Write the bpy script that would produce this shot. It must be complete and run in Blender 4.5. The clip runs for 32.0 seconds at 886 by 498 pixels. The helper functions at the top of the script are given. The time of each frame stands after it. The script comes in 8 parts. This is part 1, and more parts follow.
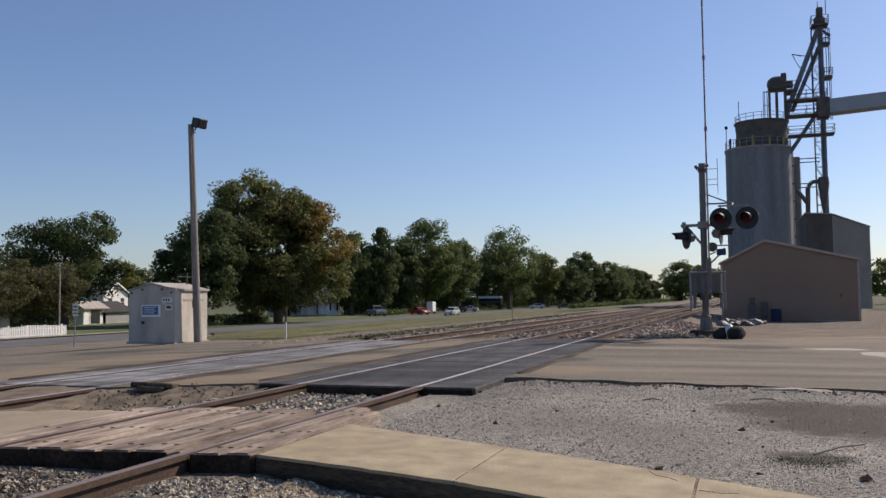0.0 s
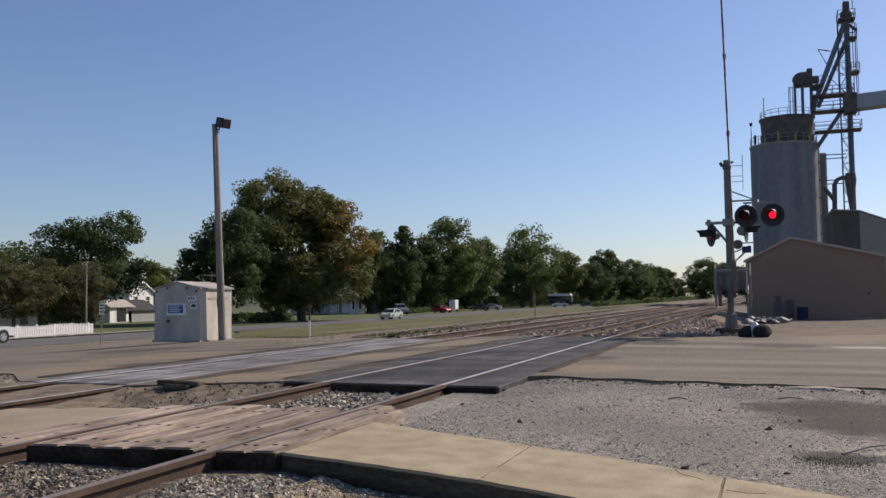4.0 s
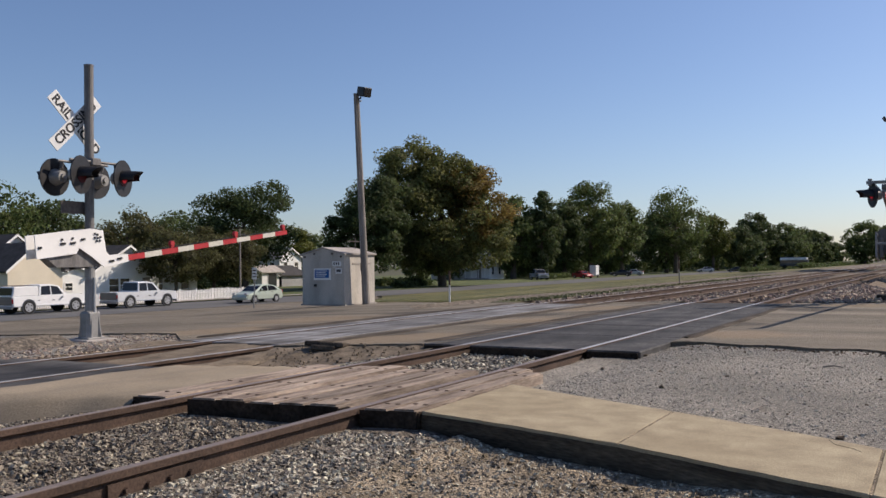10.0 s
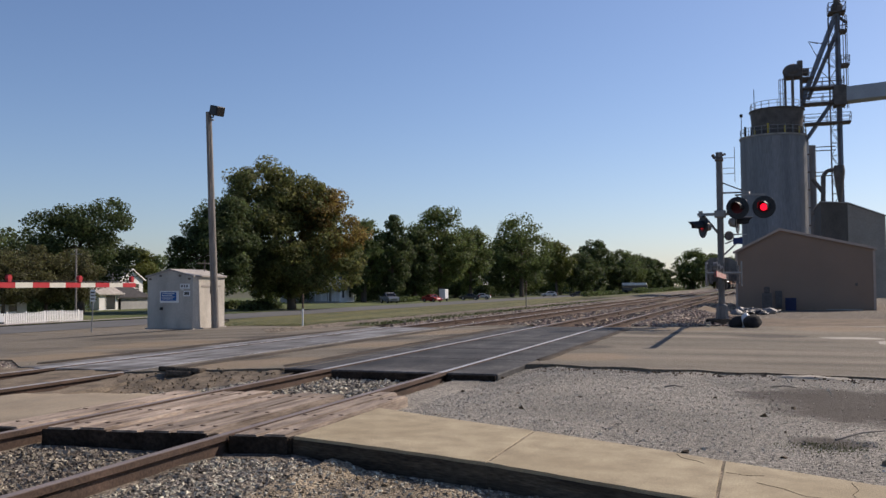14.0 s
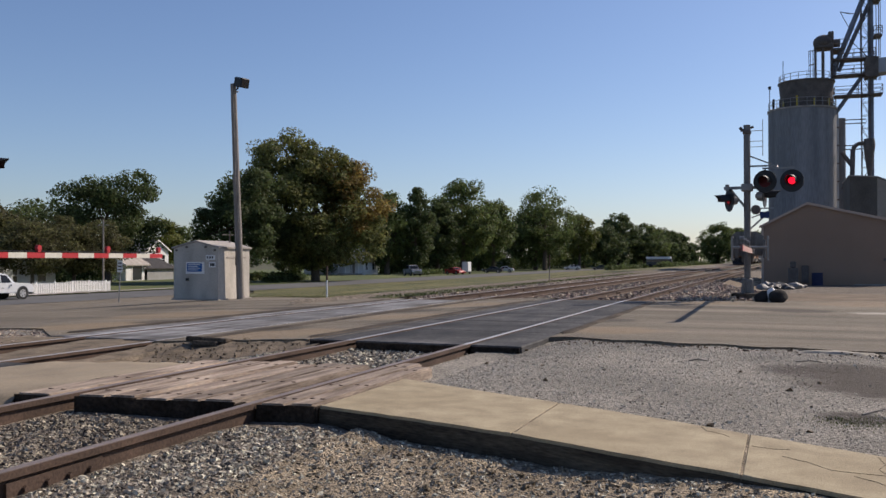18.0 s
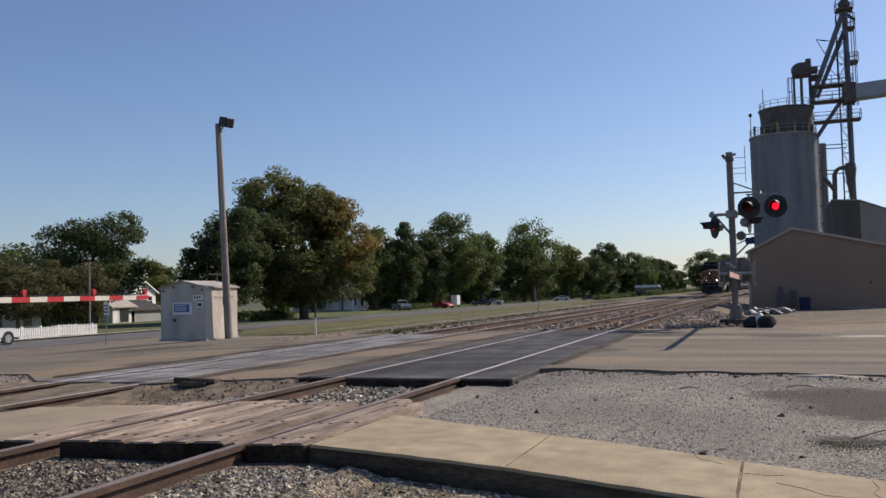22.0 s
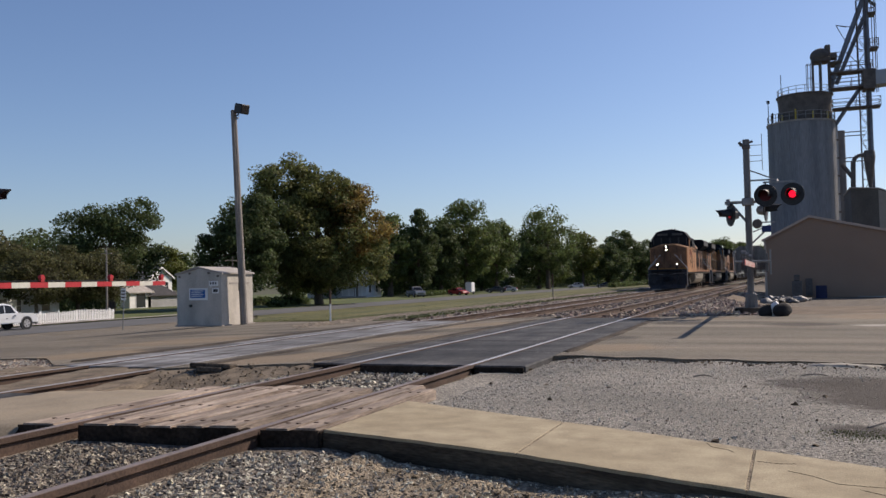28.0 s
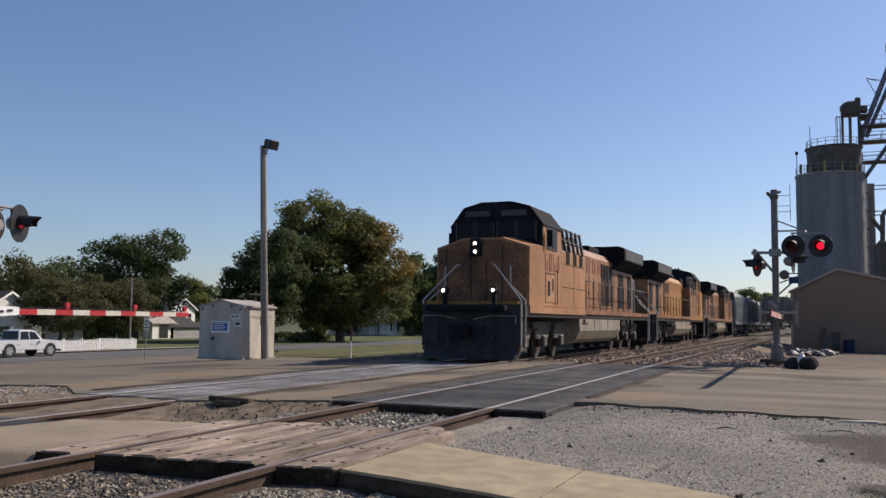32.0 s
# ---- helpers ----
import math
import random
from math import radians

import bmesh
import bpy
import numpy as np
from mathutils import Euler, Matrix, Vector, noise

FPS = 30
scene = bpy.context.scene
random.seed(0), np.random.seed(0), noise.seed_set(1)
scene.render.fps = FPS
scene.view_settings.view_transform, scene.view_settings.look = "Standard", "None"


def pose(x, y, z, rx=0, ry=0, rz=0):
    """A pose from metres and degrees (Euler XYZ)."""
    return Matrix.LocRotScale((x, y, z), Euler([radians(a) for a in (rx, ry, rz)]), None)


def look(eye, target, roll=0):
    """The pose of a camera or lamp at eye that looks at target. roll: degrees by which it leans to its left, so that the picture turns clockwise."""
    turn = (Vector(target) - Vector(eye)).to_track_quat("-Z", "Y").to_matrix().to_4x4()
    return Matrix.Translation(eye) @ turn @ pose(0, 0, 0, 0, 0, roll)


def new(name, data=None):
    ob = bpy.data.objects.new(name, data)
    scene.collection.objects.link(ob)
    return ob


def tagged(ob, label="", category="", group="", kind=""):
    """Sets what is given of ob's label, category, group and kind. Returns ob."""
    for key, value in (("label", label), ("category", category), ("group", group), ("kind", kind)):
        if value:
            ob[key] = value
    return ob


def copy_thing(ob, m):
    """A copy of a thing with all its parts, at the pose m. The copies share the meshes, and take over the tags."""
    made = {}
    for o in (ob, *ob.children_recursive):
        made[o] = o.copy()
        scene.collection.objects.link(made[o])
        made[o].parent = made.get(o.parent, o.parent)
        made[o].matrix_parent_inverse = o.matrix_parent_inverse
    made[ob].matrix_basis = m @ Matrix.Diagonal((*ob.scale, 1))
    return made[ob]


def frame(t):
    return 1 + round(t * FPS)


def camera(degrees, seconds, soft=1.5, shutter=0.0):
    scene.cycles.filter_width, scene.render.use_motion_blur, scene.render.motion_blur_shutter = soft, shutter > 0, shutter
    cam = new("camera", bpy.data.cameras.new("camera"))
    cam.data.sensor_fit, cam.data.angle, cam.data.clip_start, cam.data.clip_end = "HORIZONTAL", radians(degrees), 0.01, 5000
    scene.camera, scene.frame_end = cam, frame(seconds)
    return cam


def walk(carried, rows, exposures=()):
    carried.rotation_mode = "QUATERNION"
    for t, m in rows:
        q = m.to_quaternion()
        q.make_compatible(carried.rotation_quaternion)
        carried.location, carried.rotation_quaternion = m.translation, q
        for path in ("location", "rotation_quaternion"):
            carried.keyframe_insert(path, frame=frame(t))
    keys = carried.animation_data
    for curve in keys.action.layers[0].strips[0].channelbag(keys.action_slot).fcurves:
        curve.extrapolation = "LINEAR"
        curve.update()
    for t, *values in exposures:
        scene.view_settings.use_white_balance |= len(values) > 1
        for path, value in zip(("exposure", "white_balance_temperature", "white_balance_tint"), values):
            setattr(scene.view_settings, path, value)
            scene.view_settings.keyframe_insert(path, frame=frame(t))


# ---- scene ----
cam = camera(54.0, 32.0)
PATH = [
    (0.0, pose(-0.005, 0.053, 0.986, 93.31, 0.62, 18.58)),
    (0.5, pose(-0.011, 0.061, 0.989, 93.72, 0.81, 18.77)),
    (1.0, pose(-0.020, 0.066, 0.991, 93.87, 0.88, 18.85)),
    (1.5, pose(-0.018, 0.058, 0.992, 93.75, 0.67, 19.14)),
    (2.0, pose(-0.018, 0.060, 0.990, 93.63, 0.80, 19.77)),
    (2.5, pose(-0.024, 0.058, 0.991, 93.70, 0.74, 19.77)),
    (3.0, pose(-0.019, 0.062, 0.988, 93.56, 0.67, 19.58)),
    (3.5, pose(-0.015, 0.057, 0.988, 93.21, 0.73, 19.88)),
    (5.5, pose(-0.013, 0.045, 0.987, 93.23, 0.57, 20.30)),
    (6.0, pose(-0.015, 0.045, 0.985, 92.91, 0.44, 20.57)),
    (6.5, pose(-0.020, 0.042, 0.985, 93.05, 0.38, 20.86)),
    (7.0, pose(-0.018, 0.053, 0.986, 93.23, 0.45, 20.97)),
    (7.5, pose(-0.023, 0.046, 0.985, 93.16, 0.47, 20.82)),
    (8.0, pose(-0.020, 0.047, 0.986, 92.92, 0.14, 20.72)),
    (8.5, pose(-0.022, 0.054, 0.979, 92.40, -0.03, 20.72)),
    (9.0, pose(-0.022, 0.053, 0.981, 92.18, 0.38, 21.63)),
    (9.5, pose(-0.030, 0.062, 0.974, 91.37, 0.83, 26.04)),
    (10.0, pose(-0.009, 0.076, 0.967, 91.06, 0.75, 29.23)),
    (10.5, pose(0.009, 0.081, 0.967, 91.16, 1.57, 29.78)),
    (11.0, pose(-0.059, -0.040, 0.969, 90.97, 3.07, 27.54)),
    (11.5, pose(-0.114, -0.108, 0.978, 90.02, 2.72, 24.08)),
    (12.0, pose(-0.096, -0.112, 0.975, 89.80, 0.62, 20.25)),
    (12.5, pose(-0.089, -0.129, 0.982, 90.73, 0.34, 19.24)),
    (13.0, pose(-0.083, -0.132, 0.986, 92.15, 0.91, 19.30)),
    (13.5, pose(-0.078, -0.134, 0.993, 93.10, 0.62, 19.17)),
    (14.0, pose(-0.078, -0.137, 0.988, 92.49, 0.36, 19.36)),
    (14.5, pose(-0.084, -0.143, 0.985, 92.30, 0.38, 19.50)),
    (16.5, pose(-0.087, -0.136, 0.979, 91.64, -0.19, 20.22)),
    (17.0, pose(-0.090, -0.143, 0.985, 89.57, -0.23, 20.25)),
    (17.5, pose(-0.093, -0.153, 0.986, 89.51, -0.02, 20.67)),
    (18.0, pose(-0.092, -0.152, 0.984, 90.70, 0.03, 20.87)),
    (18.5, pose(-0.087, -0.154, 0.987, 91.86, 1.11, 20.81)),
    (19.0, pose(-0.082, -0.148, 0.989, 92.58, 1.83, 20.79)),
    (19.5, pose(-0.084, -0.146, 0.988, 92.71, 1.73, 20.67)),
    (20.0, pose(-0.087, -0.144, 0.986, 92.68, 1.44, 20.51)),
    (20.5, pose(-0.088, -0.142, 0.983, 92.65, 1.33, 20.40)),
    (21.0, pose(-0.087, -0.147, 0.989, 92.62, 1.45, 20.38)),
    (21.5, pose(-0.085, -0.146, 0.985, 92.70, 1.52, 20.27)),
    (22.0, pose(-0.086, -0.143, 0.983, 92.92, 1.52, 20.13)),
    (22.5, pose(-0.087, -0.144, 0.985, 92.93, 1.45, 20.04)),
    (23.0, pose(-0.080, -0.147, 0.984, 93.10, 1.52, 20.28)),
    (23.5, pose(-0.084, -0.144, 0.985, 93.47, 1.46, 20.56)),
    (24.0, pose(-0.083, -0.143, 0.989, 93.74, 1.50, 20.68)),
    (24.5, pose(-0.081, -0.144, 0.987, 93.71, 1.60, 20.60)),
    (26.5, pose(-0.085, -0.147, 0.987, 93.12, 1.14, 20.80)),
    (27.0, pose(-0.080, -0.138, 0.981, 92.52, 1.29, 21.05)),
    (27.5, pose(-0.078, -0.146, 0.983, 92.19, 1.68, 21.39)),
    (28.0, pose(-0.072, -0.159, 0.985, 92.08, 1.28, 21.09)),
    (28.5, pose(-0.076, -0.120, 0.984, 93.06, -0.20, 19.49)),
    (29.0, pose(-0.078, -0.133, 0.985, 93.69, -0.84, 19.48)),
    (29.5, pose(-0.078, -0.137, 0.986, 94.05, -1.08, 19.76)),
    (30.0, pose(-0.080, -0.134, 0.985, 94.35, -1.10, 20.39)),
    (30.5, pose(-0.083, -0.136, 0.983, 94.40, -1.05, 21.10)),
    (31.0, pose(-0.083, -0.148, 0.988, 94.57, -1.01, 21.63)),
    (31.5, pose(-0.086, -0.129, 0.987, 94.65, -0.87, 22.00)),
    (32.0, pose(-0.083, -0.142, 0.987, 94.75, -0.66, 22.51)),
]
EXPOSURE = [(0.0, 0.0, 6400, 19), (32.0, 0.0, 6400, 19)]
walk(cam, PATH, EXPOSURE)

# ---- world and light ----
SUN_AZ, SUN_EL = 52.0, 38.1          # degrees from +x towards +y, and above the horizon
world = bpy.data.worlds.new("world")
scene.world = world
world.use_nodes = True
sky = world.node_tree.nodes.new("ShaderNodeTexSky")
sky.sky_type, sky.sun_disc = "NISHITA", False
sky.sun_elevation, sky.sun_rotation = radians(SUN_EL), radians(90 - SUN_AZ)
sky.air_density, sky.dust_density, sky.ozone_density = 1.0, 0.6, 4.6
world.node_tree.links.new(sky.outputs[0], world.node_tree.nodes["Background"].inputs[0])
world.node_tree.nodes["Background"].inputs[1].default_value = 0.106
sun = new("sun", bpy.data.lights.new("sun", "SUN"))
sun.data.energy, sun.data.angle, sun.data.color = 5.2, radians(0.55), (1.0, 0.90, 0.72)
sun.matrix_world = look((60, 22, 66), (60 - math.cos(radians(SUN_AZ)), 22 - math.sin(radians(SUN_AZ)), 66 - math.tan(radians(SUN_EL))))
tagged(sun, "low warm afternoon sun", "sun", kind="structure")

# ---- materials ----
MATS = {}


def mat(name, color, rough=0.8, metal=0.0, vary=0.25, scale=3.0, fine=40.0, bump=0.3, depth=0.01, spec=0.35, tint=None, streak=None, rand=0.0):
    """A surface with colour variation at two scales and fine relief. tint: a second colour that comes in patches. streak: stretch of the noise along an axis."""
    m = bpy.data.materials.new(name)
    m.use_nodes = True
    n, l = m.node_tree.nodes, m.node_tree.links
    b = n["Principled BSDF"]
    b.inputs["Roughness"].default_value, b.inputs["Metallic"].default_value = rough, metal
    b.inputs["Specular IOR Level"].default_value = spec
    tc = n.new("ShaderNodeTexCoord")
    mp = n.new("ShaderNodeMapping")
    l.new(tc.outputs["Object"], mp.inputs[0])
    if streak:
        mp.inputs["Scale"].default_value = streak
    big, small = n.new("ShaderNodeTexNoise"), n.new("ShaderNodeTexNoise")
    big.inputs["Scale"].default_value, big.inputs["Detail"].default_value = scale, 5
    small.inputs["Scale"].default_value, small.inputs["Detail"].default_value = fine, 3
    l.new(mp.outputs[0], big.inputs[0]), l.new(mp.outputs[0], small.inputs[0])
    c = Vector(color)
    dark, lite = [max(0.0, x * (1 - vary)) for x in c], [min(1.0, x * (1 + vary)) for x in c]
    ramp = n.new("ShaderNodeValToRGB")
    ramp.color_ramp.elements[0].position, ramp.color_ramp.elements[1].position = 0.32, 0.68
    ramp.color_ramp.elements[0].color, ramp.color_ramp.elements[1].color = (*dark, 1), (*(tint or lite), 1)
    l.new(big.outputs[0], ramp.inputs[0])
    mix = n.new("ShaderNodeMix")
    mix.data_type, mix.blend_type = "RGBA", "OVERLAY"
    mix.inputs["Factor"].default_value = min(1.0, vary * 2.4)
    l.new(ramp.outputs[0], mix.inputs["A"]), l.new(small.outputs[0], mix.inputs["B"])
    col = mix.outputs["Result"]
    if rand:
        info = n.new("ShaderNodeObjectInfo")
        mr = n.new("ShaderNodeMapRange")
        mr.inputs["To Min"].default_value, mr.inputs["To Max"].default_value = 1 - rand, 1 + rand
        l.new(info.outputs["Random"], mr.inputs["Value"])
        hs = n.new("ShaderNodeHueSaturation")
        l.new(mr.outputs[0], hs.inputs["Value"]), l.new(col, hs.inputs["Color"])
        col = hs.outputs[0]
    l.new(col, b.inputs["Base Color"])
    if bump:
        bp = n.new("ShaderNodeBump")
        bp.inputs["Strength"].default_value, bp.inputs["Distance"].default_value = bump, depth
        l.new(small.outputs[0], bp.inputs["Height"]), l.new(bp.outputs[0], b.inputs["Normal"])
    MATS[name] = m
    return m


def island(m, amount=0.35, hue=0.02):
    """Let each loose piece of a joined mesh have its own shade."""
    n, l = m.node_tree.nodes, m.node_tree.links
    b = n["Principled BSDF"]
    src = b.inputs["Base Color"].links[0].from_socket
    g = n.new("ShaderNodeNewGeometry")
    mr, mh = n.new("ShaderNodeMapRange"), n.new("ShaderNodeMapRange")
    mr.inputs["To Min"].default_value, mr.inputs["To Max"].default_value = 1 - amount, 1 + amount
    mh.inputs["To Min"].default_value, mh.inputs["To Max"].default_value = 0.5 - hue, 0.5 + hue
    l.new(g.outputs["Random Per Island"], mr.inputs["Value"]), l.new(g.outputs["Random Per Island"], mh.inputs["Value"])
    hs = n.new("ShaderNodeHueSaturation")
    l.new(mr.outputs[0], hs.inputs["Value"]), l.new(mh.outputs[0], hs.inputs["Hue"]), l.new(src, hs.inputs["Color"])
    l.new(hs.outputs[0], b.inputs["Base Color"])
    return m


def glow(name, color, strength):
    m = bpy.data.materials.new(name)
    m.use_nodes = True
    b = m.node_tree.nodes["Principled BSDF"]
    b.inputs["Base Color"].default_value = (*color, 1)
    b.inputs["Emission Color"].default_value, b.inputs["Emission Strength"].default_value = (*color, 1), strength
    return m


def leafy(name, color, tint, back=0.35):
    """Leaves: two shades by clump, and light that passes through them."""
    m = mat(name, color, 0.6, 0, 0.3, 0.35, 6, 0, spec=0.2, tint=tint)
    island(m, 0.45, 0.02)
    n, l = m.node_tree.nodes, m.node_tree.links
    b, out = n["Principled BSDF"], n["Material Output"]
    tr, mx = n.new("ShaderNodeBsdfTranslucent"), n.new("ShaderNodeMixShader")
    l.new(b.inputs["Base Color"].links[0].from_socket, tr.inputs[0])
    mx.inputs[0].default_value = back
    l.new(b.outputs[0], mx.inputs[1]), l.new(tr.outputs[0], mx.inputs[2]), l.new(mx.outputs[0], out.inputs[0])
    return m


ASPHALT = mat("old_asphalt", (0.152, 0.13, 0.098), 0.92, vary=0.17, scale=0.9, fine=55, bump=0.5, tint=(0.208, 0.177, 0.133), streak=(0.16, 1, 1))
STREET = mat("street_asphalt", (0.10, 0.10, 0.10), 0.9, vary=0.15, scale=0.3, fine=40)
DARKPANEL = mat("dark_rubber_panel", (0.034, 0.034, 0.036), 0.78, vary=0.35, scale=2.2, fine=22, tint=(0.078, 0.074, 0.07), streak=(1, 0.3, 1), spec=0.2)
OLDPANEL = mat("worn_panel", (0.095, 0.083, 0.068), 0.8, vary=0.35, scale=1.6, fine=20, tint=(0.23, 0.23, 0.235), streak=(2.2, 0.35, 1))
CONCRETE = mat("sidewalk_concrete", (0.325, 0.263, 0.168), 0.9, vary=0.2, scale=5.0, fine=110, bump=0.3, depth=0.005, tint=(0.385, 0.322, 0.21))
WALKHUMP = mat("worn_walk_surface", (0.25, 0.205, 0.145), 0.95, vary=0.18, scale=1.2, fine=60, bump=0.3)
LOTSTONE = island(mat("pale_gravel_stone", (0.42, 0.39, 0.335), 0.95, vary=0.2, scale=4, fine=60), 0.6, 0.02)
HUMP = mat("crumbled_asphalt", (0.15, 0.118, 0.082), 0.96, vary=0.4, scale=4, fine=40, bump=0.7, depth=0.015, tint=(0.21, 0.165, 0.115))
GREYCON = mat("grey_concrete", (0.33, 0.30, 0.27), 0.9, vary=0.18, scale=1.5, fine=60)
SHEDWALL = mat("precast_concrete", (0.42, 0.385, 0.335), 0.9, vary=0.16, scale=1.8, fine=45, bump=0.25, tint=(0.52, 0.48, 0.42), streak=(1, 1, 0.4))
GRAVEL = mat("lot_gravel", (0.20, 0.184, 0.157), 0.95, vary=0.3, scale=0.45, fine=75, bump=0.6, depth=0.02, tint=(0.275, 0.25, 0.21))
DIRT = mat("dirt", (0.142, 0.105, 0.07), 0.97, vary=0.3, scale=1.1, fine=35, bump=0.8, depth=0.02)
DULLSTONE = island(mat("dusty_ballast_stone", (0.225, 0.19, 0.148), 0.95, vary=0.3, scale=14, fine=60), 0.85, 0.025)
STONE = island(mat("ballast_stone", (0.37, 0.33, 0.265), 0.95, vary=0.3, scale=14, fine=60), 0.8, 0.025)
PINKSTONE = island(mat("pink_ballast_stone", (0.34, 0.265, 0.21), 0.95, vary=0.2, scale=4, fine=60), 0.45, 0.03)
BALLASTBED = mat("ballast_bed", (0.15, 0.125, 0.097), 0.97, vary=0.35, scale=6, fine=45, bump=1.0, depth=0.04)
RUST = mat("rusty_rail", (0.078, 0.05, 0.036), 0.8, 0.2, vary=0.3, scale=3, fine=60)
DULLTOP = mat("dull_rail_head", (0.24, 0.19, 0.16), 0.5, 0.4, vary=0.2, scale=2, fine=30, bump=0.05)
RAILTOP = mat("polished_rail_head", (0.60, 0.56, 0.52), 0.42, 0.75, vary=0.12, scale=3, fine=30, bump=0.05)
TIE = mat("creosoted_tie", (0.085, 0.065, 0.05), 0.9, vary=0.35, scale=4, fine=30, streak=(0.4, 3, 3), rand=0.3)
PLANK = mat("weathered_plank", (0.145, 0.105, 0.078), 0.88, vary=0.25, scale=2.6, fine=26, bump=0.7, tint=(0.38, 0.305, 0.24), streak=(5, 0.5, 3), rand=0.3)
# Concrete colour taken near black for the shade on the curb's track side.
CURB = mat("shade_dark_curb", (0.055, 0.045, 0.035), 0.95, vary=0.4, scale=3, fine=35, bump=0.6, tint=(0.10, 0.082, 0.06), streak=(0.5, 0.5, 3), spec=0.1)
# Black for the shaded plank ends; the rubber panels' end plates use it too.
BLACK = mat("end_black", (0.034, 0.026, 0.02), 0.95, vary=0.45, scale=5, fine=35, bump=0.8, depth=0.02, spec=0.1)
VERGE = mat("verge_grass", (0.078, 0.092, 0.026), 0.97, vary=0.4, scale=0.3, fine=9, bump=0.5, tint=(0.16, 0.142, 0.05))
GRASSMAT = mat("grass_ground", (0.062, 0.095, 0.026), 0.97, vary=0.4, scale=0.25, fine=9, bump=0.5, tint=(0.12, 0.133, 0.042))
LAND = mat("dry_ground", (0.10, 0.088, 0.055), 0.97, vary=0.3, scale=0.06, fine=4, bump=0.3, tint=(0.075, 0.082, 0.036))
BLADE = island(mat("grass_blade", (0.10, 0.135, 0.04), 0.9, vary=0.2, scale=0.4, fine=5, bump=0, tint=(0.19, 0.19, 0.075)), 0.4, 0.02)
GALV = mat("galvanized_steel", (0.27, 0.265, 0.255), 0.55, 0.35, vary=0.14, scale=4, fine=50, bump=0.1)
SILVER = mat("aluminium_paint", (0.52, 0.52, 0.50), 0.5, 0.3, vary=0.1, scale=5, fine=40, bump=0.1)
BLACKSTEEL = mat("black_painted_steel", (0.018, 0.018, 0.02), 0.5, 0.0, vary=0.3, scale=6, fine=40, bump=0.1)
WHITEPAINT = mat("white_paint", (0.78, 0.77, 0.74), 0.6, vary=0.06, scale=2, fine=30, bump=0.1)
ARMWHITE = mat("aged_white_sheeting", (0.56, 0.54, 0.46), 0.6, vary=0.08, scale=4, fine=30, bump=0.05)
REDPAINT = mat("red_reflective", (0.40, 0.025, 0.03), 0.5, vary=0.1, scale=6, fine=30, bump=0.05)
POLEWOOD = mat("grey_pole_wood", (0.24, 0.215, 0.19), 0.9, vary=0.25, scale=3, fine=30, streak=(6, 6, 0.4), bump=0.6)
LENS = mat("dark_red_lens", (0.07, 0.006, 0.008), 0.5, vary=0.1, bump=0, spec=0.2)
REDGLOW = glow("lit_red_lamp", (1.0, 0.006, 0.025), 1.7)
DIMRED = glow("side_red_lamp", (0.5, 0.012, 0.02), 0.35)
WARMGLOW = glow("lit_headlight", (1.0, 0.86, 0.62), 45.0)
GLASS = mat("dark_glass", (0.02, 0.024, 0.028), 0.06, vary=0.05, bump=0, spec=0.8)



def speckle(m, scale, low, high, relief=0.8):
    """Grains of different shade, as in crushed stone."""
    n, l = m.node_tree.nodes, m.node_tree.links
    b = n["Principled BSDF"]
    src = b.inputs["Base Color"].links[0].from_socket
    tc, vo = n.new("ShaderNodeTexCoord"), n.new("ShaderNodeTexVoronoi")
    vo.inputs["Scale"].default_value = scale
    l.new(tc.outputs["Object"], vo.inputs["Vector"])
    sep, mr = n.new("ShaderNodeSeparateColor"), n.new("ShaderNodeMapRange")
    l.new(vo.outputs["Color"], sep.inputs[0])
    mr.inputs["To Min"].default_value, mr.inputs["To Max"].default_value = low, high
    l.new(sep.outputs[0], mr.inputs["Value"])
    hs = n.new("ShaderNodeHueSaturation")
    l.new(mr.outputs[0], hs.inputs["Value"]), l.new(src, hs.inputs["Color"])
    l.new(hs.outputs[0], b.inputs["Base Color"])
    bp = n.new("ShaderNodeBump")
    bp.inputs["Strength"].default_value, bp.inputs["Distance"].default_value = relief, 0.012
    l.new(vo.outputs["Distance"], bp.inputs["Height"])
    bp.invert = True
    old = b.inputs["Normal"].links[0].from_socket
    l.new(old, bp.inputs["Normal"]), l.new(bp.outputs[0], b.inputs["Normal"])
    return m


speckle(GRAVEL, 75, 0.3, 1.7, 0.5)
speckle(BALLASTBED, 26, 0.45, 1.6)
speckle(ASPHALT, 70, 0.88, 1.12)
speckle(CONCRETE, 130, 0.9, 1.1, 0.15)


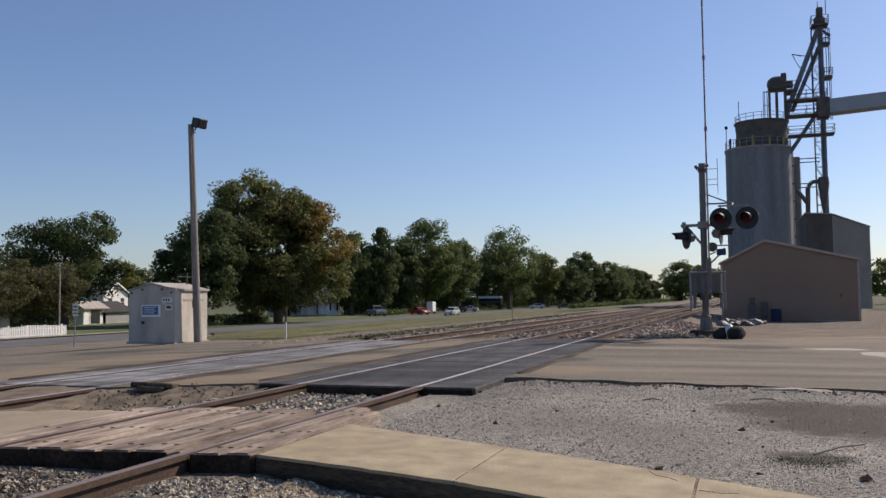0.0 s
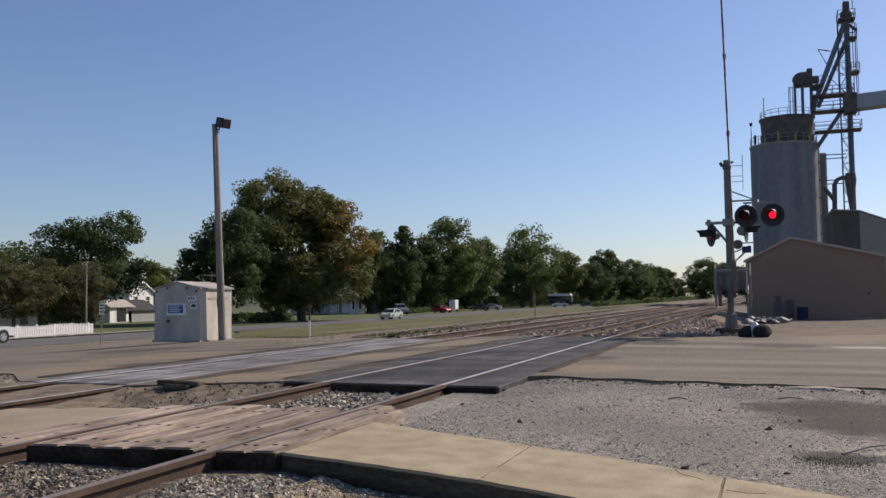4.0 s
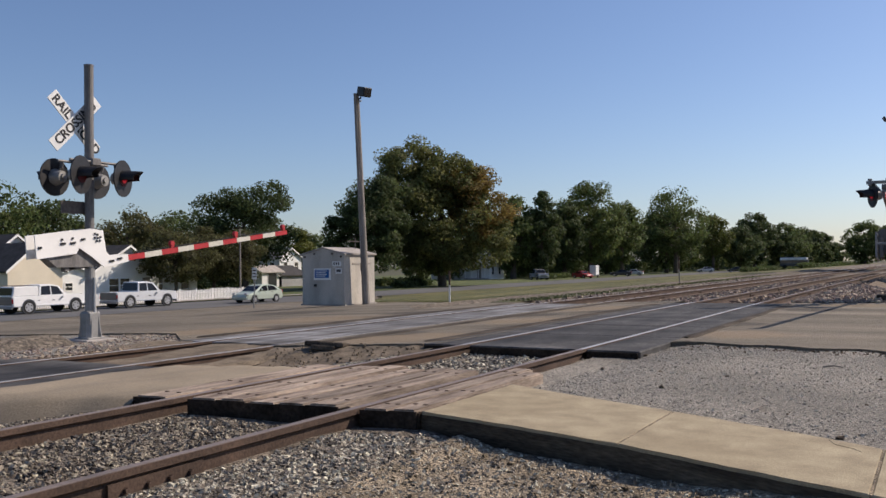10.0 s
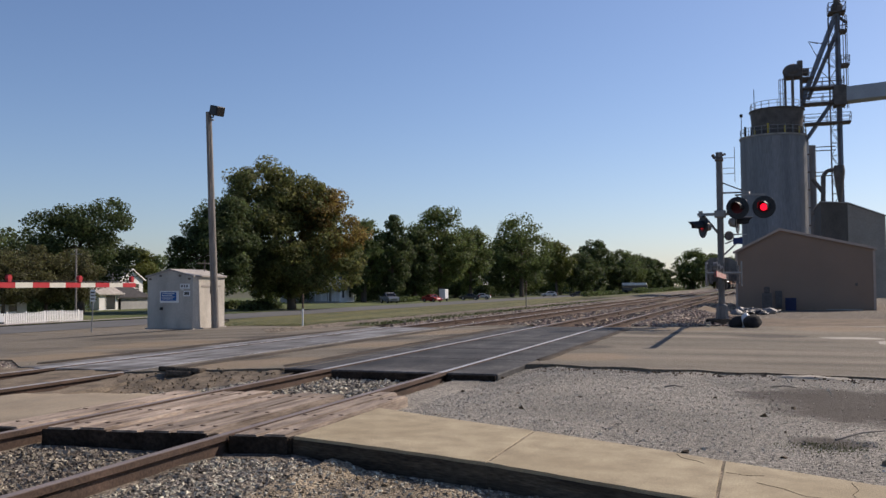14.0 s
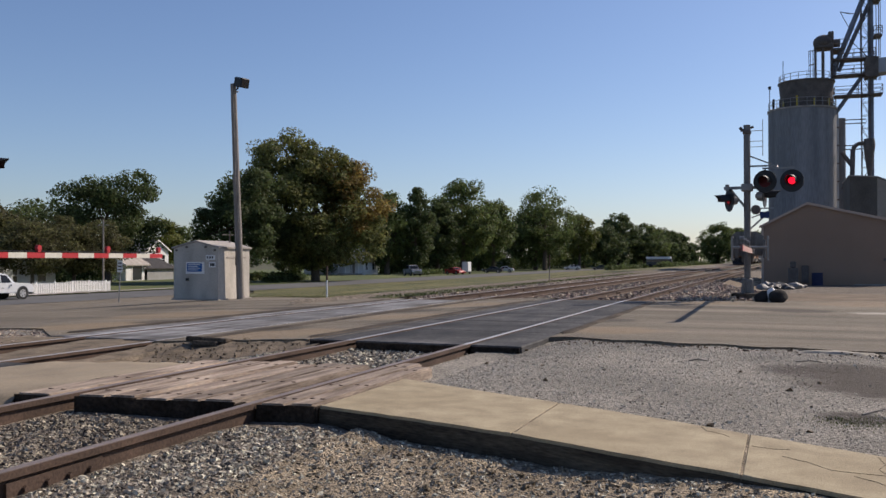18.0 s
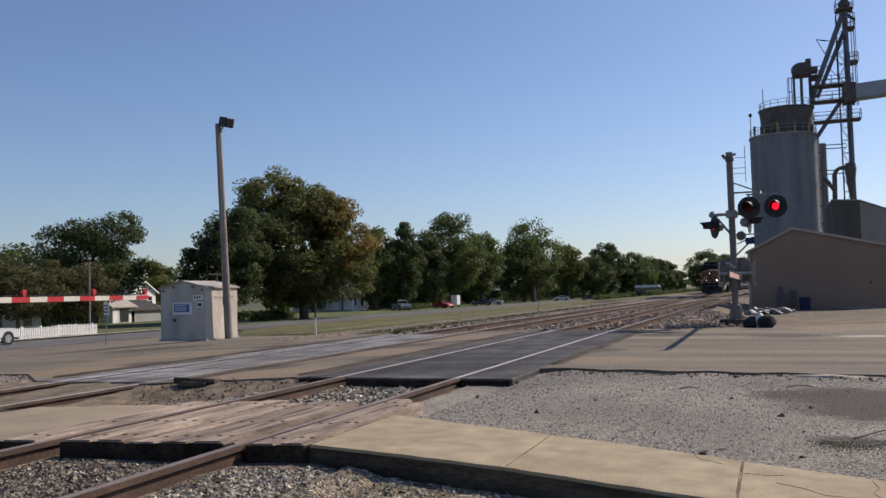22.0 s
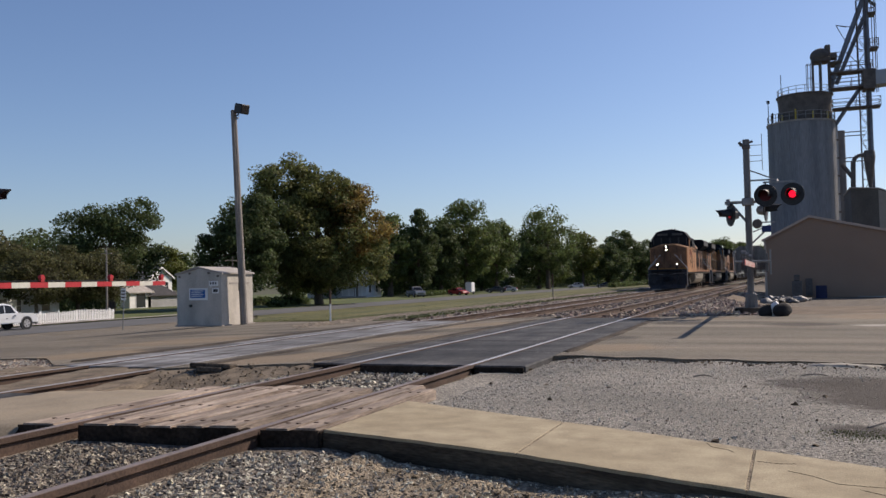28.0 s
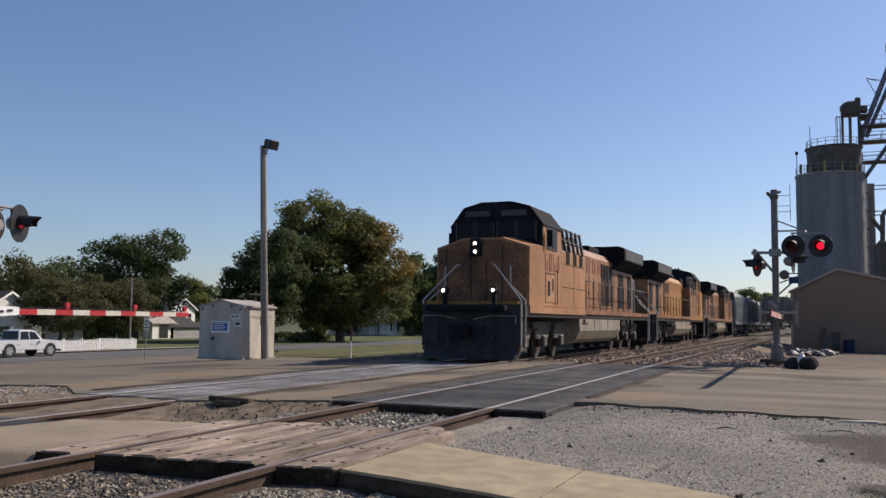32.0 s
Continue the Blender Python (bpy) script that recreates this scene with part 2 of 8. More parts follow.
def bands(m, low, high, stretch=(0.03, 1.1, 1.0), detail=4.0):
    """Tyre-worn bands and patches drawn out along the way of the traffic."""
    n, l = m.node_tree.nodes, m.node_tree.links
    b = n["Principled BSDF"]
    src = b.inputs["Base Color"].links[0].from_socket
    tc, mp, no, mr, hs = n.new("ShaderNodeTexCoord"), n.new("ShaderNodeMapping"), n.new("ShaderNodeTexNoise"), n.new("ShaderNodeMapRange"), n.new("ShaderNodeHueSaturation")
    mp.inputs["Scale"].default_value = stretch
    mp.inputs["Rotation"].default_value = (0, 0, radians(5))
    no.inputs["Scale"].default_value, no.inputs["Detail"].default_value = 1.0, detail
    mr.inputs["From Min"].default_value, mr.inputs["From Max"].default_value = 0.36, 0.64
    mr.inputs["To Min"].default_value, mr.inputs["To Max"].default_value = low, high
    l.new(tc.outputs["Object"], mp.inputs[0]), l.new(mp.outputs[0], no.inputs["Vector"]), l.new(no.outputs[0], mr.inputs["Value"])
    l.new(mr.outputs[0], hs.inputs["Value"]), l.new(src, hs.inputs["Color"]), l.new(hs.outputs[0], b.inputs["Base Color"])
    return m


bands(ASPHALT, 0.85, 1.1)
bands(ASPHALT, 0.83, 1.12, (0.3, 1.0, 1.0), 8.0)
bands(DARKPANEL, 0.6, 1.5, (0.35, 1.2, 1.0), 6.0)
bands(OLDPANEL, 0.6, 1.35, (0.4, 2.5, 1.0), 6.0)


def stain(m, spots, color, amount=0.85, scale=2.2):
    """Darker earth that comes through in uneven spots (x, y, radius)."""
    n, l = m.node_tree.nodes, m.node_tree.links
    b = n["Principled BSDF"]
    src = b.inputs["Base Color"].links[0].from_socket
    tc, no = n.new("ShaderNodeTexCoord"), n.new("ShaderNodeTexNoise")
    no.inputs["Scale"].default_value, no.inputs["Detail"].default_value = scale, 7
    l.new(tc.outputs["Object"], no.inputs["Vector"])
    last = None
    for x, y, r in spots:
        d, mr = n.new("ShaderNodeVectorMath"), n.new("ShaderNodeMapRange")
        d.operation = "DISTANCE"
        d.inputs[1].default_value = (x, y, 0)
        l.new(tc.outputs["Object"], d.inputs[0])
        mr.inputs["From Min"].default_value, mr.inputs["From Max"].default_value = r, r * 0.2
        l.new(d.outputs["Value"], mr.inputs["Value"])
        if last is None:
            last = mr.outputs[0]
        else:
            mx = n.new("ShaderNodeMath")
            mx.operation = "MAXIMUM"
            l.new(last, mx.inputs[0]), l.new(mr.outputs[0], mx.inputs[1])
            last = mx.outputs[0]
    add, ms = n.new("ShaderNodeMath"), n.new("ShaderNodeMapRange")
    l.new(last, add.inputs[0]), l.new(no.outputs[0], add.inputs[1])
    ms.inputs["From Min"].default_value, ms.inputs["From Max"].default_value, ms.inputs["To Max"].default_value = 0.62, 1.05, amount
    l.new(add.outputs[0], ms.inputs["Value"])
    mix = n.new("ShaderNodeMix")
    mix.data_type = "RGBA"
    mix.inputs["B"].default_value = (*color, 1)
    l.new(ms.outputs[0], mix.inputs["Factor"]), l.new(src, mix.inputs["A"]), l.new(mix.outputs["Result"], b.inputs["Base Color"])
    return m


stain(GRAVEL, ((0.8, 7.6, 0.9), (0.75, 8.3, 1.1), (0.2, 8.5, 0.6), (1.6, 7.6, 1.4), (0.42, 6.0, 0.35), (2.7, 7.4, 1.8), (3.4, 8.8, 2.0)), (0.055, 0.044, 0.034), 0.95, 4.5)
stain(ASPHALT, ((-6.6, 10.6, 1.3), (-11.6, 12.4, 1.6), (-2.2, 12.0, 0.9), (-6.4, 14.5, 1.2), (-12.5, 16.0, 2.0), (-6.8, 19.0, 1.4), (-1.6, 20.5, 1.2), (1.8, 21.0, 1.6)), (0.25, 0.185, 0.115), 0.6, 1.6)
stain(ASPHALT, ((-7.4, 11.6, 0.8), (-7.3, 16.5, 1.0), (-10.9, 13.5, 0.9), (-11.0, 18.5, 1.2), (-5.6, 12.5, 0.7), (-5.7, 17.5, 0.9), (-2.6, 14.0, 0.6), (-16.5, 20.5, 2.2), (-22.0, 24.0, 2.6), (3.6, 13.5, 1.5), (0.3, 17.8, 0.9), (-2.0, 18.4, 0.8)), (0.06, 0.05, 0.04), 0.75, 2.8)
stain(CONCRETE, ((-2.6, 5.5, 0.6), (0.3, 4.3, 0.5), (-1.2, 4.5, 0.6), (1.6, 4.3, 0.6)), (0.22, 0.17, 0.10), 0.3, 16.0)


# ---- building blocks ----
def shift(bm, verts, m):
    bmesh.ops.transform(bm, matrix=m, verts=verts)


def box(bm, x0, y0, z0, x1, y1, z1, bevel=0.0, m=None):
    vs = bmesh.ops.create_cube(bm, size=1)["verts"]
    shift(bm, vs, Matrix.LocRotScale(((x0 + x1) / 2, (y0 + y1) / 2, (z0 + z1) / 2), None, (abs(x1 - x0), abs(y1 - y0), abs(z1 - z0))))
    if bevel:
        es = list({e for v in vs for e in v.link_edges})
        r = bmesh.ops.bevel(bm, geom=es, offset=bevel, segments=1, affect="EDGES")
        vs = list({v for f in r["faces"] for v in f.verts} | {v for v in vs if v.is_valid})
    if m is not None:
        shift(bm, vs, m)
    return vs


def rod(bm, a, b, r, r2=None, seg=8, caps=True):
    """A round bar from a to b."""
    a, b = Vector(a), Vector(b)
    d = b - a
    vs = bmesh.ops.create_cone(bm, cap_ends=caps, segments=seg, radius1=r, radius2=r if r2 is None else r2, depth=d.length)["verts"]
    shift(bm, vs, Matrix.Translation((a + b) / 2) @ d.to_track_quat("Z", "Y").to_matrix().to_4x4())
    return vs


def beam(bm, a, b, w, h=None):
    """A square bar from a to b."""
    a, b = Vector(a), Vector(b)
    d = b - a
    vs = bmesh.ops.create_cube(bm, size=1)["verts"]
    shift(bm, vs, Matrix.Translation((a + b) / 2) @ d.to_track_quat("Z", "Y").to_matrix().to_4x4() @ Matrix.Diagonal((w, h or w, d.length, 1)))
    return vs


def ball(bm, c, r, s=(1, 1, 1), sub=2):
    vs = bmesh.ops.create_icosphere(bm, subdivisions=sub, radius=r)["verts"]
    shift(bm, vs, Matrix.LocRotScale(c, None, s))
    return vs


def prism(bm, pts, z0, z1):
    """A slab with the outline pts (x, y), from z0 to z1."""
    lo, hi = [bm.verts.new((x, y, z0)) for x, y in pts], [bm.verts.new((x, y, z1)) for x, y in pts]
    bm.faces.new(hi), bm.faces.new(lo[::-1])
    for i in range(len(pts)):
        j = (i + 1) % len(pts)
        bm.faces.new((lo[i], lo[j], hi[j], hi[i]))
    return lo + hi


def side(bm, pts, y0, y1, axis="y"):
    """A bar with the cross-section pts (x, z) from y0 to y1, or with (y, z) along x."""
    f = (lambda p, q: (p[0], q, p[1])) if axis == "y" else (lambda p, q: (q, p[0], p[1]))
    a, b = [bm.verts.new(f(p, y0)) for p in pts], [bm.verts.new(f(p, y1)) for p in pts]
    bm.faces.new(a), bm.faces.new(b[::-1])
    for i in range(len(pts)):
        j = (i + 1) % len(pts)
        bm.faces.new((a[i], b[i], b[j], a[j]))
    return a + b


def mesh_of(bm, material, smooth=False):
    bmesh.ops.recalc_face_normals(bm, faces=bm.faces)
    me = bpy.data.meshes.new("mesh")
    bm.to_mesh(me)
    bm.free()
    me.materials.append(material)
    if smooth:
        me.polygons.foreach_set("use_smooth", [True] * len(me.polygons))
    return me


def part(name, bm, material, parent=None, label="", m=None, smooth=False):
    """One mesh under a thing or under a part."""
    ob = new(name, mesh_of(bm, material, smooth))
    if parent is not None:
        ob.parent = parent
    if m is not None:
        ob.matrix_basis = m
    return tagged(ob, label)


def thing(name, m, label, category, group="", kind=""):
    ob = new(name)
    ob.empty_display_size = 0.2
    ob.matrix_basis = m
    return tagged(ob, label, category, group, kind)


def B():
    return bmesh.new()


def raw(name, verts, faces, material, parent=None, label="", smooth=False):
    me = bpy.data.meshes.new("mesh")
    me.from_pydata(verts, [], faces)
    me.materials.append(material)
    if smooth:
        me.polygons.foreach_set("use_smooth", [True] * len(me.polygons))
    ob = new(name, me)
    if parent is not None:
        ob.parent = parent
    return tagged(ob, label)


def lerp(xs, ys, x):
    return float(np.interp(x, xs, ys))


def smooth01(a, b, x):
    q = min(1.0, max(0.0, (x - a) / (b - a)))
    return q * q * (3 - 2 * q)


def ground_z(x, y):
    """The height of road and land: level at the tracks, falling to the side street beyond them."""
    z = lerp((-43, -19, -13, -9.9, -8.4, -5.2, 0), (-1.95, -0.49, -0.26, -0.155, -0.145, 0, 0), x)
    if x > -2.5:
        z -= 0.45 * smooth01(25, 42, y) * smooth01(-2.5, -0.5, x)
    return z

# ---- ground, road, walks and tracks ----
NEAR_X, FAR_X, FAR_Z = -4.2, -8.92, -0.15     # the tracks' centre lines; the far one lies lower
HALF = 1.435 / 2 + 0.036


def bend(y):
    """How far the tracks swing to the right beyond the crossing."""
    if y < 16:
        return 0.0
    return 0.0145 * (y - 16) ** 2 / 48 if y < 40 else 0.0145 * (y - 28)


def along(bm, profile, ys):
    """A bar with the cross-section profile (x, z) that follows the bend of the tracks."""
    rings = [[bm.verts.new((x + bend(y), y, z)) for x, z in profile] for y in ys]
    bm.faces.new(rings[0]), bm.faces.new(rings[-1][::-1])
    for a, b in zip(rings, rings[1:]):
        for i in range(len(profile)):
            j = (i + 1) % len(profile)
            bm.faces.new((a[i], b[i], b[j], a[j]))


STATIONS = [-40, 16, 19, 22, 25, 28, 31, 34, 37, 40, 900]


def grid_sheet(name, xs, ys, z, material, label, category="ground", kind="structure"):
    verts = [(x, y, z(x, y)) for y in ys for x in xs]
    w = len(xs)
    faces = [(j * w + i, j * w + i + 1, (j + 1) * w + i + 1, (j + 1) * w + i) for j in range(len(ys) - 1) for i in range(w - 1)]
    return tagged(raw(name, verts, faces, material, smooth=True), label, category, kind=kind)


def strip(name, xs, lo, hi, n, dz, material, label, category, skirt=0.0):
    """A paved strip that follows the ground between two edges y = lo(x) and hi(x), with a turned-down edge."""
    verts, faces = [], []
    for x in xs:
        a, b = lo(x), hi(x)
        row = [a + (b - a) * k / n for k in range(n + 1)]
        rows = [(x, row[0], ground_z(x, row[0]) + dz - skirt)] + [(x, y, ground_z(x, y) + dz) for y in row] + [(x, row[-1], ground_z(x, row[-1]) + dz - skirt)]
        verts += rows
    w = n + 3
    for i in range(len(xs) - 1):
        for k in range(w - 1):
            faces.append((i * w + k, (i + 1) * w + k, (i + 1) * w + k + 1, i * w + k + 1))
    return tagged(raw(name, verts, faces, material), label, category, kind="structure")


def land_z(x, y):
    z = ground_z(x, y) - 0.07
    bed = smooth01(-13.5, -11.5, x) * (1 - smooth01(-2.2, -0.6, x))
    z -= 0.22 * bed
    if y < 9.2:
        z -= 0.17 * smooth01(5.6, 4.9, y) * (1 - bed)
    z += 0.05 * noise.noise((x * 0.07, y * 0.07, 3.0)) * smooth01(14, 30, abs(x + 5))
    return z


xs = sorted(set([-2500, -1500, -900, -500, -300, -200, -150, -120, -100, -85, -70, -62, -56, -50, -46, -43, -38, -33, -28, -24, -21, -19, -17, -15] + [-14 + 0.5 * k for k in range(37)] + [5, 7, 10, 14, 20, 28, 40, 60, 90, 140, 220, 350, 600, 1000, 1600, 2500]))
ys = sorted(set([-2000, -600, -200, -80, -40, -20, -12, -8] + [-6 + 0.5 * k for k in range(72)] + [30, 32, 35, 39, 44, 50, 58, 68, 80, 95, 115, 140, 175, 220, 300, 420, 600, 900, 1400, 2200, 3600]))
grid_sheet("ground", xs, ys, land_z, LAND, "flat dry farmland and town ground with worn grass")

road_lo = lambda x: lerp((-43, -26, -18, -12.4, -10.4, -8, -2.6, 1.1, 6, 45), (6, 11, 12.2, 11.9, 10.1, 9.45, 9.45 if x < -4 else 10.75, 10.1, 9.3, 4), x)
road_hi = lambda x: lerp((-46, -30, -24, -19, -13.6, -9, -3, 0.6, 8, 45), (70, 44, 34, 29.6, 25.4, 23.2, 21.2, 22.1, 24, 32), x)
right_xs = [-2.775, -2.6] + [-2.42 + 0.25 * k for k in range(30)] + [5.5, 7, 9, 12, 16, 22, 30, 45]
mid_xs = [-8.0 + 0.2 * k for k in range(14)] + [-5.36]
left_xs = [-46.5, -43, -40, -36, -32, -28, -25, -22, -20, -18, -16, -14.5, -13, -12.2, -11.5, -11, -10.6, -10.36]
strip("road_right", right_xs, lambda x: road_lo(x) + 0.05 * math.sin(x * 7) + 0.04 * math.sin(x * 17), lambda x: road_hi(x) + 0.05 * math.sin(x * 5), 30, 0.0, ASPHALT, "worn grey asphalt road rising to the rails", "road", 0.09)
strip("road_middle", mid_xs, lambda x: 9.5 + 0.02 * math.sin(x * 9), lambda x: road_hi(x), 24, 0.004, ASPHALT, "worn asphalt between the two tracks", "road", 0.2)
strip("road_left", left_xs, road_lo, road_hi, 34, 0.0, ASPHALT, "worn asphalt road falling to the side street", "road", 0.08)
strip("street", [-55.6, -54, -51, -48.5, -46.4], lambda x: -80, lambda x: 1200, 60, 0.02, STREET, "dark asphalt side street running beside the railway", "road", 0.06)
strip("pavement", [-56.9, -56.5, -56.1, -55.7], lambda x: -30, lambda x: 78, 30, 0.13, GREYCON, "pale concrete walk along the side street", "pavement", 0.16)
strip("verge", [-46.2, -44, -40, -35, -30, -25, -21, -18, -15, -12.6, -11.1], lambda x: road_hi(x) + 0.4, lambda x: 480, 60, 0.0, VERGE, "green and yellow grass verge between street and tracks", "grass", 0.05)
strip("lawn", [-140, -110, -90, -75, -65, -58.6, -55.8], lambda x: 78 if x > -58.5 else -60, lambda x: 700, 60, 0.03, GRASSMAT, "mown lawns in front of the houses", "grass", 0.05)


def lot_z(x, y):
    edge = smooth01(road_lo(x) - 0.9, road_lo(x) - 0.1, y)
    return -0.035 + 0.012 * edge + 0.022 * noise.noise((x * 1.3, y * 1.3, 0)) + 0.012 * noise.noise((x * 4, y * 4, 5)) - 0.05 * smooth01(-2.2, -2.9, x)


def walk_far(x):
    return lerp((-2.95, -2.5, -2.05, -1.5, -0.75, -0.24, 0.46, 3, 9), (6.46, 6.22, 6.0, 5.74, 5.35, 5.05, 4.66, 3.5, 1.1), x)


def walk_near(x):
    return lerp((-2.99, -2.48, -1.95, -1.48, -1.08, -0.76, -0.23, 0.36, 3, 9), (5.05, 4.92, 4.76, 4.6, 4.43, 4.28, 4.06, 3.78, 2.6, 0.2), x)


verts, faces, nx, ny = [], [], 90, 46
for i in range(nx + 1):
    x = -3.3 + 14.3 * (i / nx) ** 1.25
    a, b = max(walk_far(x) - 0.1, 0.5), road_lo(x) + 0.12
    if x < -2.95:
        a = 7.0
    verts += [(x, a + (b - a) * k / ny, lot_z(x, a + (b - a) * k / ny)) for k in range(ny + 1)]
faces = [(i * (ny + 1) + k, (i + 1) * (ny + 1) + k, (i + 1) * (ny + 1) + k + 1, i * (ny + 1) + k + 1) for i in range(nx) for k in range(ny)]
tagged(raw("gravel_lot", verts, faces, GRAVEL, smooth=True), "grey crushed gravel lot beside the track", "gravel", kind="structure")

strip("far_lot", [-2.2, -1.5, -0.5, 0.5, 2, 4, 7, 12, 20, 35], lambda x: road_hi(x) - 0.1, lambda x: 46 + x * 0.1, 20, -0.012, DIRT, "bare brown dirt yard before the metal shed", "ground", 0.05)
strip("gravel_patch", [-24, -21, -18, -16, -14, -12.8, -12, -11.2, -10.6], lambda x: 4.0, lambda x: road_lo(x) - 0.05, 16, -0.03, GRAVEL, "pale gravel round the foot of the signal", "gravel", 0.05)


def bed_z(x, y):
    x = x - bend(y)
    z = lerp((-12.6, -12.1, -10.6, -7.7, -6.6, -5.6, -2.8, -2.2, -1.0), (-0.14, -0.36, -0.355, -0.355, -0.29, -0.205, -0.205, -0.3, -0.42), x)
    z = max(z, lerp((-12.6, -11.2, -10.75, -10.4), (-0.22, -0.205, -0.25, -0.36), x) - 0.2 * smooth01(26.2, 24.9, y)) if x < -10.4 else z
    return z + 0.02 * noise.noise((x * 2.1, y * 2.1, 1.0))


bx = [-12.6 + 0.29 * k for k in range(41)]
grid_sheet("track_bed", bx + [-0.4, 0.2, 1.0, 3.0, 8.0, 12.0], [20.6 + 0.6 * k for k in range(70)] + [63, 68, 75, 85, 100, 130, 180, 260, 400, 700], bed_z, BALLASTBED, "brown and pinkish ballast bed of the two tracks", "ballast")


def near_bed_z(x, y):
    z = bed_z(x, y) + 0.055 * smooth01(-6.4, -5.4, x) + 0.03 - 0.05 * smooth01(4.9, 6.0, y) * (1 - smooth01(6.0, 7.4, y))
    return max(z, -0.19 - 0.03 * smooth01(4.4, 3.0, y)) if x > -3.2 else z


grid_sheet("near_track_bed", [-13 + 0.3 * k for k in range(62)] + [6.5, 9, 12], [-25, -18, -12, -8, -5] + [-3 + 0.3 * k for k in range(43)], near_bed_z, BALLASTBED, "grey ballast bed in front of the crossing", "ballast")

BANK = mat("bank_dirt", (0.26, 0.205, 0.135), 0.97, vary=0.45, scale=4, fine=45, bump=1.0, depth=0.03, tint=(0.36, 0.29, 0.20))
speckle(BANK, 70, 0.6, 1.35)

# concrete sidewalk in slabs, with a curb face towards the tracks
sidewalk = thing("sidewalk", pose(0, 0, 0), "tan concrete sidewalk with cracked slabs and a curb face", "sidewalk", kind="structure")


def slab(x0, x1, skew0, skew1):
    bm = B()
    n = 16
    up, lo = [], []
    for k in range(n + 1):
        q = k / n
        up.append((x0 + (x1 - x0) * q + skew0 * (1 - q) + skew1 * q, walk_far(x0 + (x1 - x0) * q)))
        chip = 0.014 * noise.noise((x0 * 3 + q * 9, 0.3, 1.7)) if 0 < k < n else 0.0
        lo.append((x0 + (x1 - x0) * q, walk_near(x0 + (x1 - x0) * q) + chip))
    prism(bm, lo + up[::-1], -0.34, 0.0)
    es = [e for e in bm.edges if all(abs(v.co.z) < 1e-5 for v in e.verts)]
    bmesh.ops.bevel(bm, geom=es, offset=0.006, segments=1, affect="EDGES")
    o = part("slab", bm, CONCRETE, sidewalk)
    # Dark skin over the slab's near face, its shade put into colour.
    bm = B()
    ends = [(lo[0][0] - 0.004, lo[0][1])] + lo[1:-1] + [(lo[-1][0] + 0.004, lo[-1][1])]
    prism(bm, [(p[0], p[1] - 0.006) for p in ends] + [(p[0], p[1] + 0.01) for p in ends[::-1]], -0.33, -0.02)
    part("curb_face", bm, CURB, o, "curb face coloured dark for its shade")
    return o


for x0, x1, k0, k1 in ((-2.96, -1.495, 0.0, 0.01), (-1.485, -0.245, 0.01, 0.01), (-0.235, 1.005, 0.01, 0.02), (1.015, 2.25, 0.02, 0.02), (2.26, 3.5, 0.02, 0.02), (3.51, 4.75, 0.02, 0.02), (4.76, 6.0, 0.02, 0.02)):
    slab(x0, x1, k0, k1)

JOINTS = ((-1.49, 0.01), (-0.24, 0.01), (1.01, 0.02), (2.255, 0.02), (3.505, 0.02), (4.755, 0.02))
for x, k in JOINTS:
    bm = B()
    beam(bm, (x, walk_near(x) + 0.004, -0.1), (x + k, walk_far(x) - 0.004, -0.1), 0.011, 0.197)
    part("joint", bm, BANK, sidewalk, "dirt-filled joint between slabs")

for pts in (((0.385, 4.66), (0.4, 4.5), (0.36, 4.38), (0.41, 4.2), (0.37, 4.05), (0.4, 3.93), (0.36, 3.81)), ((-0.5, 5.18), (-0.46, 5.06), (-0.37, 4.99), (-0.33, 4.93)), ((-0.06, 4.52), (0.06, 4.42), (0.15, 4.29), (0.27, 4.27), (0.4, 4.26)), ((0.24, 4.2), (0.33, 4.12), (0.38, 4.02)), ((-0.21, 4.72), (-0.1, 4.68), (-0.02, 4.7))):
    bm = B()
    for (xa, ya), (xb, yb) in zip(pts, pts[1:]):
        beam(bm, (xa, ya, 0.0), (xb, yb, 0.0), 0.0014, 0.004)
    part("crack", bm, BANK, sidewalk, "dark crack in the concrete")

# asphalt hump between the tracks on the line of the walk
verts, faces = [], []
for i in range(19):
    for k in range(13):
        x, q = -7.95 + 2.62 * i / 18, k / 12
        lo, hi = 3.7 + 0.85 * (i / 18) + 0.04 * math.sin(i), 7.2 - 0.2 * (i / 18)
        y = lo + (hi - lo) * q
        edge = min(q * (5.5 + 5 * i / 18), (1 - q) * 13)
        drop = 0.25 * (1 - smooth01(0, 1, edge)) + 0.02 * noise.noise((x * 2, y * 2, 0)) + 0.012 * noise.noise((x * 9, y * 9, 3))
        verts.append((x, y, lerp((-8, -7.2, -5.3), (-0.18, -0.08, -0.005), x) - drop))
faces = [(i * 13 + k, (i + 1) * 13 + k, (i + 1) * 13 + k + 1, i * 13 + k + 1) for i in range(18) for k in range(12)]
tagged(raw("walk_hump", verts, faces, WALKHUMP, smooth=True), "old asphalt and concrete hump of the walk between the tracks", "sidewalk", kind="structure")

# broken asphalt end face between the tracks
verts, faces = [], []
for i in range(29):
    x = -7.95 + 2.6 * i / 28
    for k in range(6):
        q = k / 5
        y = 9.66 - 1.15 * q + 0.08 * noise.noise((x * 3, q * 2, 1))
        verts.append((x, y, ground_z(x, 9.5) + 0.0 - 0.2 * q ** 1.2 + 0.03 * noise.noise((x * 5, q * 5, 7)) * (q > 0)))
faces = [(i * 6 + k, (i + 1) * 6 + k, (i + 1) * 6 + k + 1, i * 6 + k + 1) for i in range(28) for k in range(5)]
tagged(raw("road_end_slope", verts, faces, HUMP, smooth=True), "crumbled dirt slope at the end of the asphalt", "ground", kind="structure")


